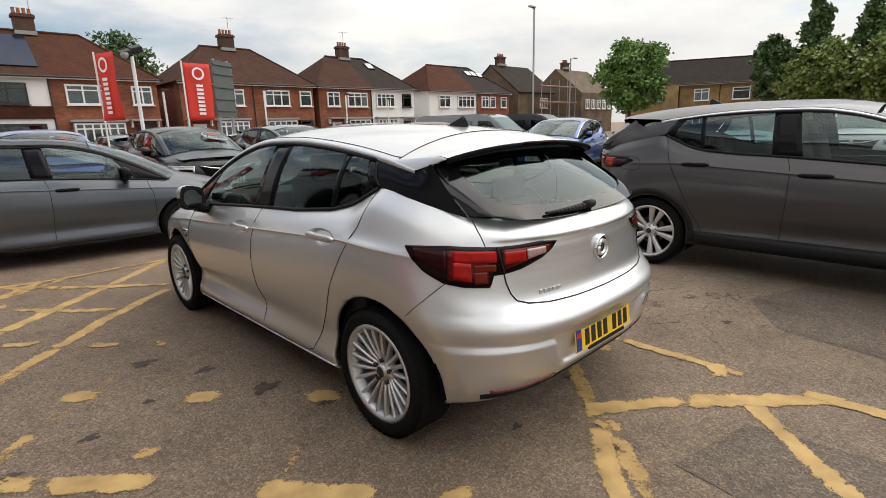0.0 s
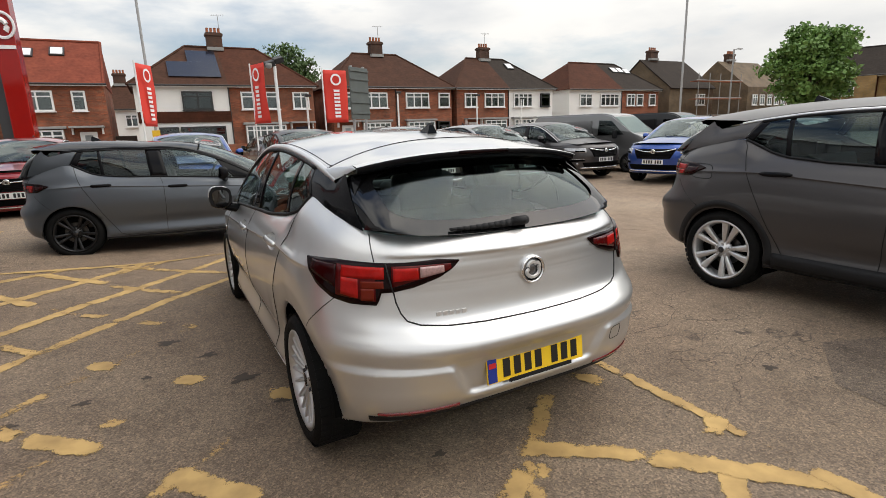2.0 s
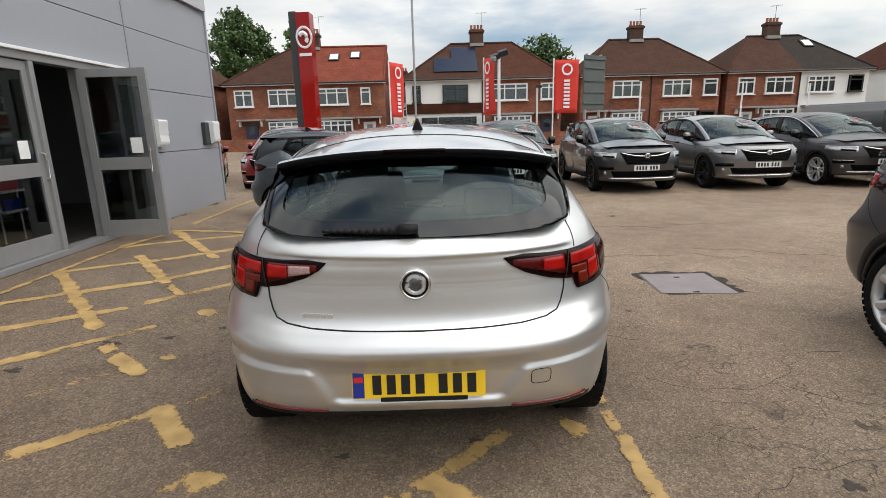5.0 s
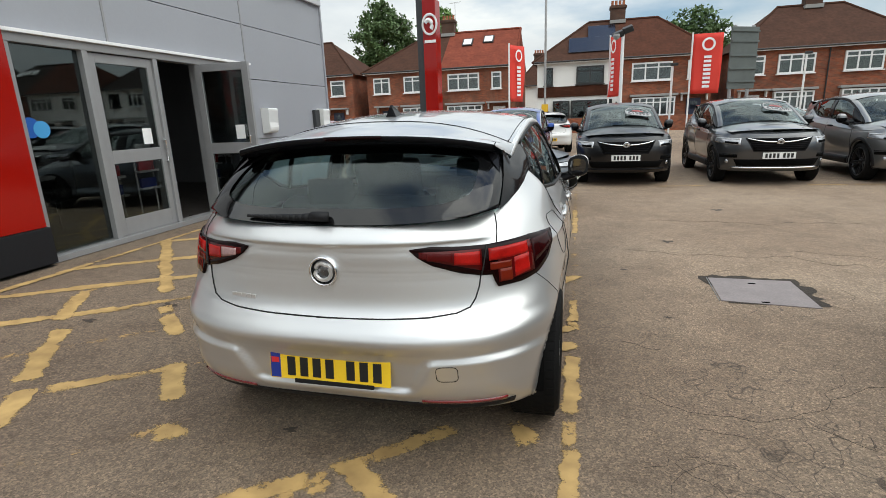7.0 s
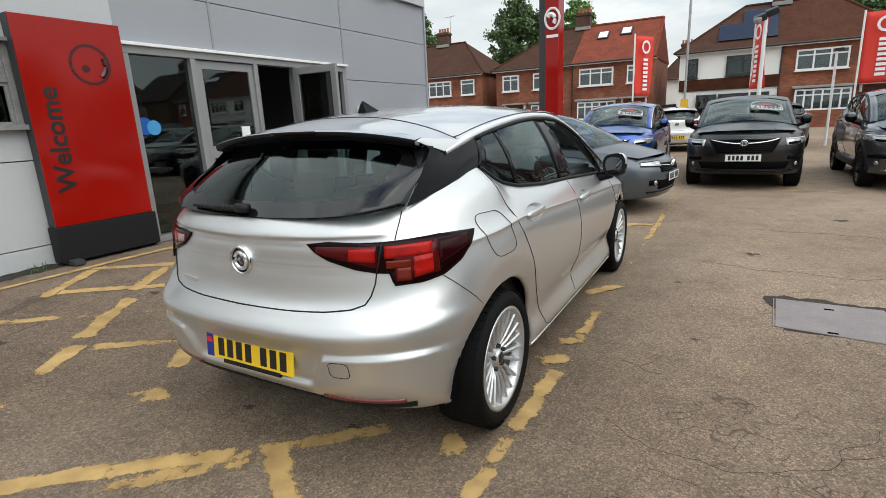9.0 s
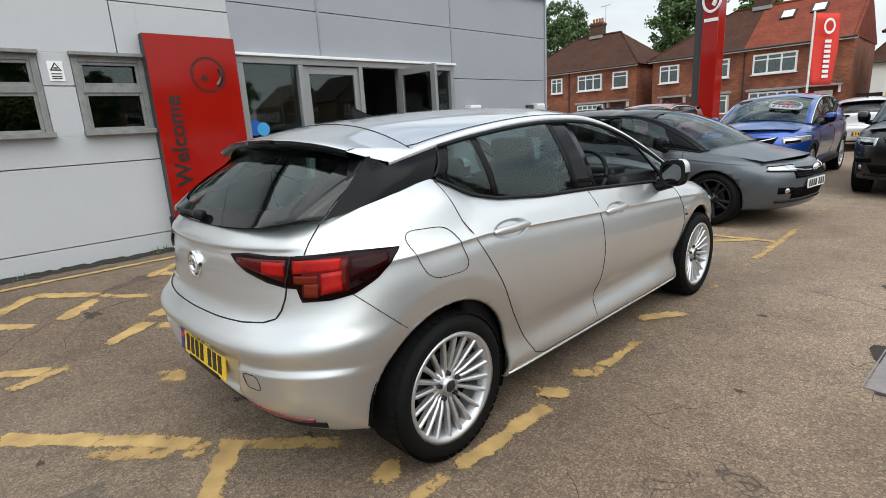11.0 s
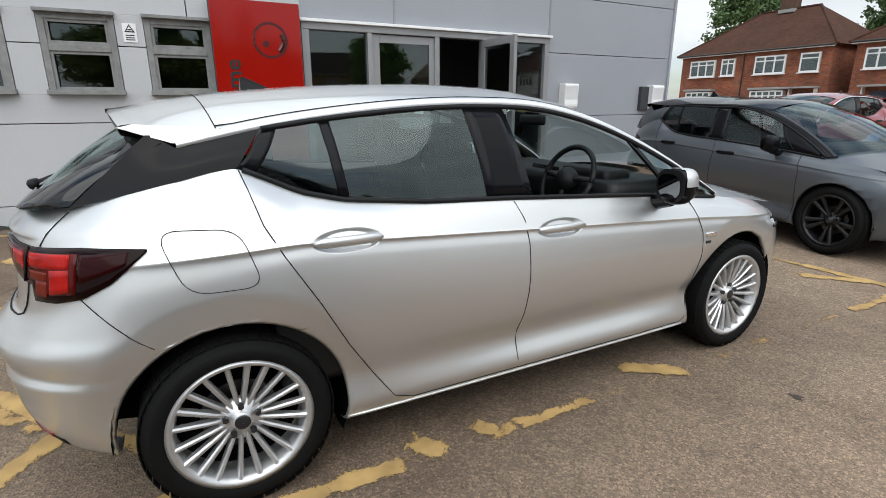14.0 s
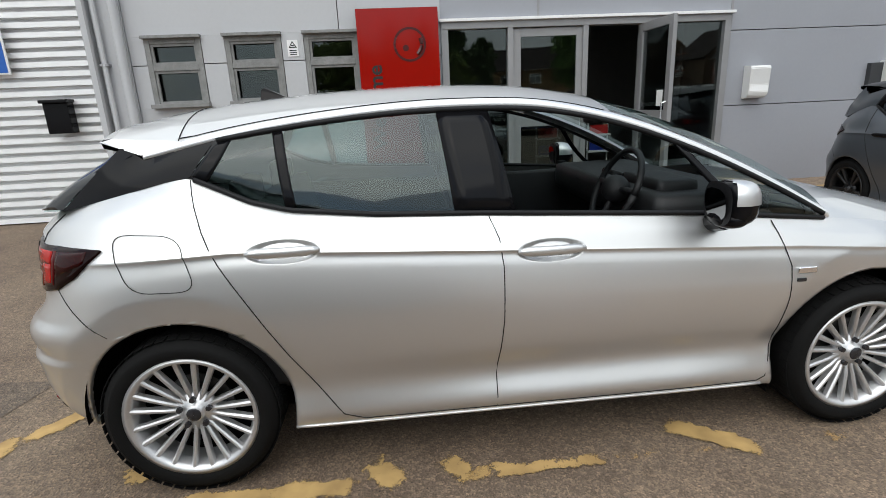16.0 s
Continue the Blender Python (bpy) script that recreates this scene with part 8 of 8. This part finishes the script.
def flag(x, y, rz, top=3.9, w=0.95, h=2.0):
    f = empty("banner_flag", (x, y, 0), rz, "tall red banner flag on a white pole", "flag", "red banner flags")
    part("pole", rod((0, 0, 0), (0, 0, top + 0.06), 0.028, seg=10), UPVC, f)
    bm = bmesh.new()
    rows = []
    for j in range(13):
        v = j / 12
        rows.append([(0.04 + w * i / 8, 0.05 * math.sin(3.5 * i / 8 + 4 * v) * (0.3 + v), top - h * v) for i in range(9)])
    add_grid(bm, rows)
    cl_ = part("cloth", thick(bm, 0.004), FLAGRED, f, smooth=True)
    for s in (-1, 1):
        bm = lathe([(0.22, 0.0), (0.22, 0.004), (0.15, 0.004), (0.15, 0.0)], 24)
        bm.transform(Matrix.Translation((0.04 + w / 2, s * 0.085, top - 0.36)) @ Matrix.Rotation(math.pi / 2, 4, "Z"))
        part("round_mark", bm, INKWHITE, cl_)
        for k in range(8):
            part("letter_bar", box((0.04 + w / 2, s * 0.088, top - 0.78 - 0.14 * k), (0.24, 0.004, 0.085)), INKWHITE, cl_)
    return f


flag(4.75, 18.3, 4)
flag(1.98, 17.6, -72)
flag(-1.55, 17.6, 62)
SIGNBACK = material("weathered_sign_back", (0.11, 0.125, 0.12), 0.6, 0.3, var=0.25, scale=3)
sb = empty("road_sign", (6.75, 19.7, 0), 32, label="large road sign seen from its grey back", category="sign")
for x in (-0.42, 0.42):
    part("sign_post", rod((x, 0.06, 0), (x, 0.06, 4.25), 0.06, seg=10), POSTG, sb)
part("sign_back", box((0, 0, 3.12), (1.25, 0.05, 2.15), 0.01), SIGNBACK, sb)
for z in (2.3, 2.75, 3.2, 3.7, 4.05):
    part("sign_rail", box((0, -0.05, z), (1.25, 0.05, 0.06), 0.005), SIGNBACK, sb)
fl2 = empty("floodlight_mast", (2.15, 14.3, 0), label="pale mast with two dark floodlights", category="floodlight")
part("post", rod((0, 0, 0), (0, 0, 3.55), 0.055, 0.045, seg=12), UPVC, fl2)
for s in (-1, 1):
    part("floodlight", box((0.13 * s, 0.05, 3.62 + 0.06 * s), (0.28, 0.26, 0.16), 0.03, Euler((radians(18), radians(-18), 0)).to_matrix().to_4x4()), GUTTER, fl2)
part("camera_dome", lathe([(0.09, 0.06), (0.10, 0.0), (0.07, -0.07), (0.001, -0.1)], 14, "Z"), LEAD, fl2).matrix_basis = pose(-0.18, -0.05, 3.5)
for x, y, h in ((4.3, 19.2, 3.0), (9.8, 22.5, 3.4), (15.5, 24.0, 3.4), (21.0, 27.0, 3.4)):
    s_ = empty("bollard_lamp", (x, y, 0), label="slim pale lot lamp with small head", category="lamp", group="lot lamps")
    part("post", rod((0, 0, 0), (0, 0, h), 0.04, seg=10), UPVC, s_)
    part("lamp_head", box((0.06, 0, h), (0.26, 0.14, 0.10), 0.03), GUTTER, s_)
tt = empty("totem_sign", (-5.15, 19.6, 0), -4, "tall red totem sign with dark edge", "sign")
part("totem_core", box((-0.27, 0.1, 3.05), (0.30, 0.55, 6.1), 0.02), PLINTH, tt)
part("totem_face", box((0.17, 0, 3.02), (0.56, 0.60, 6.04), 0.03), SIGNRED, tt)
bm = lathe([(0.42, 0.0), (0.42, 0.06), (0.36, 0.07), (0.33, 0.04), (0.33, 0.0)], 40)
add_tube(bm, [Vector((0.05, 0.20 * math.cos(a) - 0.05, 0.20 * math.sin(a) - 0.04)) for a in np.linspace(-0.8, 2.6, 10)], 0.09, 6)
bm.transform(Matrix.Translation((0.2, -0.30, 5.10)) @ Matrix.Rotation(-math.pi / 2, 4, "Z") @ Matrix.Diagonal((1, 0.78, 1, 1)))
part("totem_mark", bm, INKWHITE, tt)
part("totem_letters", box((0.2, -0.315, 4.45), (0.48, 0.03, 0.11), 0.005), INKWHITE, tt)

# ---- the drain cover and the marks on the ground ----
mh = empty("drain_cover", (0, 0, 0), label="grey steel access cover in broken asphalt", category="drain cover")
PLATE = [(2.041, 1.705), (2.68, 1.630), (2.69, 2.265), (2.073, 2.285)]
part("cover_plate", prism(PLATE, "z", 0.0, 0.006), material("worn_steel", (0.235, 0.200, 0.195), 0.55, 0.1, var=0.35, scale=6, fine=0.3, fscale=90), mh)
part("cover_edge", tube([(PLATE[3][0] - 0.012, PLATE[3][1], 0.003), (PLATE[0][0] - 0.012, PLATE[0][1], 0.003)], 0.004, 6), WINFRAME, mh)
for x, y in ((2.373, 2.154), (2.34, 1.703)):
    part("key_slot", box((x, y, 0.0065), (0.055, 0.022, 0.004)), DARK, mh)

rnd_ = np.random.default_rng(21)
bm = bmesh.new()
ring_o, ring_i = [], []
for k in range(48):
    a = 2 * math.pi * k / 48
    q = 1.0 / max(abs(math.cos(a)), abs(math.sin(a)))
    r_ = (0.325 + (0.015 if math.sin(a) > 0.3 or math.cos(a) > 0.75 else -0.035)) * q + abs(rnd_.normal()) * (0.05 if math.sin(a) > 0.3 or math.cos(a) > 0.75 else 0.012)
    ring_o.append(bm.verts.new((2.38 + r_ * math.cos(a), 1.96 + r_ * math.sin(a), 0.0022)))
    ring_i.append(bm.verts.new((2.38 + 0.26 * q * math.cos(a), 1.96 + 0.26 * q * math.sin(a), 0.0022)))
for k in range(48):
    bm.faces.new((ring_o[k], ring_o[(k + 1) % 48], ring_i[(k + 1) % 48], ring_i[k]))
part("broken_edge", bm, material("broken_asphalt", (0.035, 0.026, 0.019), 0.95, var=0.7, scale=18, fine=0.5, fscale=70, bump=0.8, bscale=60), mh)


def crack_line(x, y, ang, length, seed):
    rnd = np.random.default_rng(seed)
    pts, a = [Vector((x, y, 0.001))], ang
    for _ in range(int(length / 0.05)):
        a += rnd.normal() * 0.45
        a += (ang - a) * 0.25
        p = pts[-1] + Vector((0.05 * math.cos(a), 0.05 * math.sin(a), 0))
        pts.append(Vector((p.x, p.y, rise(p.x, p.y) + 0.001)))
    return pts


cr = bmesh.new()
rnd_ = np.random.default_rng(4)
for i in range(18):
    a = rnd_.uniform(0, 6.28)
    cx, cy, rad = ((2.1, -0.35, 0.75), (2.35, 1.95, 0.62), (1.6, 0.5, 0.9))[i % 3]
    r_ = rad * rnd_.uniform(0.3, 1.0)
    add_tube(cr, crack_line(cx + r_ * math.cos(a), cy + r_ * math.sin(a), rnd_.uniform(0, 6.28), rnd_.uniform(0.12, 0.45), 50 + i), 0.0010, 4)
for i, (x, y, a, ln) in enumerate(((1.2, -0.9, 0.3, 1.4), (1.3, 0.2, 0.15, 1.6), (1.5, 3.2, 0.1, 2.2), (-1.9, -1.0, 2.4, 1.2), (1.9, 4.8, 0.05, 2.6), (3.1, 3.3, -0.2, 1.8), (-2.9, -0.7, -0.6, 2.2))):
    add_tube(cr, crack_line(x, y, a, ln, 150 + i), 0.0012, 4)
ck = part("ground_cracks", cr, material("crack_dark", (0.03, 0.024, 0.019), 0.95))
tagged(ck, "fine dark cracks in the asphalt", "cracks", kind="stuff")


def blot(x, y, r, seed, name, mt, label, flat=1.0):
    rnd = np.random.default_rng(seed)
    n = 26
    ph = rnd.uniform(0, 6.28, 4)
    bm = bmesh.new()
    vs = []
    for i in range(n):
        a = 2 * math.pi * i / n
        q = r * (1 + 0.28 * math.sin(3 * a + ph[0]) + 0.22 * math.sin(5 * a + ph[1]) + 0.14 * math.sin(9 * a + ph[2]))
        px, py = x + q * math.cos(a), y + q * math.sin(a) * flat
        vs.append(bm.verts.new((px, py, rise(px, py) + 0.003)))
    bm.faces.new(vs)
    ob = part(name, bm, mt)
    return tagged(ob, label, "stain", "dark ground stains", "structure")


STAIN = material("oil_stain", (0.055, 0.041, 0.031), 0.85, var=0.4, scale=20)
for i, (x, y, r) in enumerate(((-1.18, 1.36, 0.07), (-1.02, 0.86, 0.10), (-0.86, 0.45, 0.06), (-1.42, 1.75, 0.09), (-1.55, 1.18, 0.04), (-1.86, 0.98, 0.055), (-2.2, 0.85, 0.08), (-2.52, 0.42, 0.06), (-0.35, -0.45, 0.04), (0.25, -0.36, 0.035), (1.75, -0.75, 0.055), (1.95, 3.6, 0.08), (-2.5, -0.72, 0.10), (1.4, 2.45, 0.04), (2.9, 5.6, 0.10), (-0.5, -1.3, 0.03), (1.6, 1.3, 0.03))):
    blot(x, y, r * 0.72, 300 + i, "ground_stain", STAIN, "dark damp stain on the asphalt", 0.75)
PATCHM = ASPHALT.copy()
PATCHM.name = "dark_repair"
for stop in next(nd for nd in PATCHM.node_tree.nodes if nd.bl_idname == "ShaderNodeValToRGB").color_ramp.elements:
    stop.color = (stop.color[0] * 0.70, stop.color[1] * 0.72, stop.color[2] * 0.76, 1)
for pts, lab in (([(-0.28, -2.2), (0.55, -2.1), (0.42, -1.25), (-0.12, -1.12)], ""), ([(1.62, -2.2), (3.0, -2.4), (3.1, -1.0), (2.4, -0.72), (1.85, -1.05)], ""), ([(-3.95, -1.0), (-2.95, -0.55), (-3.2, -0.05), (-3.95, -0.25)], "")):
    bm = bmesh.new()
    bm.faces.new([bm.verts.new((x, y, rise(x, y) + 0.0025)) for x, y in pts])
    ob = part("asphalt_patch", bm, PATCHM)
    tagged(ob, "darker coarse asphalt repair patch", "patch", "asphalt patches", "structure")
# dirt and weeds at the foot of the wall
bm = bmesh.new()
rnd_ = np.random.default_rng(31)
add_grid(bm, [[(WX + 0.004 + q, y, 0.134 + 0.03 * max(0, 1 - q / 0.12) * rnd_.uniform(0.3, 1.0)) for q in (0.0, 0.05, 0.10 + rnd_.uniform(0, 0.08))] for y in np.arange(-2.2, 1.5, 0.06)])
ob = part("wall_foot_dirt", bm, material("damp_dirt", (0.022, 0.020, 0.016), 0.95, var=0.5, scale=14, bump=0.8, bscale=60))
tagged(ob, "dark damp dirt along the foot of the wall", "dirt", kind="stuff")
wd = bmesh.new()
rnd_ = np.random.default_rng(9)
for i in range(260):
    y = (-2.0, -1.55, -0.9, 0.3, 1.1, 6.0, 7.4)[i % 7] + rnd_.normal() * 0.14
    x = WX + 0.02 + abs(rnd_.normal()) * 0.05
    a, h_ = rnd_.uniform(0, 6.28), rnd_.uniform(0.012, 0.045) * (1 + (math.sin(y * 4) > 0.5))
    d_ = Vector((math.cos(a), math.sin(a), 0)) * 0.008
    tip = Vector((x + rnd_.normal() * 0.02, y + rnd_.normal() * 0.02, 0.13 + h_))
    b_ = Vector((x, y, 0.125))
    wd.faces.new([wd.verts.new(b_ - d_), wd.verts.new(b_ + d_), wd.verts.new(tip)])
ob = part("weeds", wd, LEAFD)
tagged(ob, "small weeds along the wall's foot", "weeds", kind="stuff")
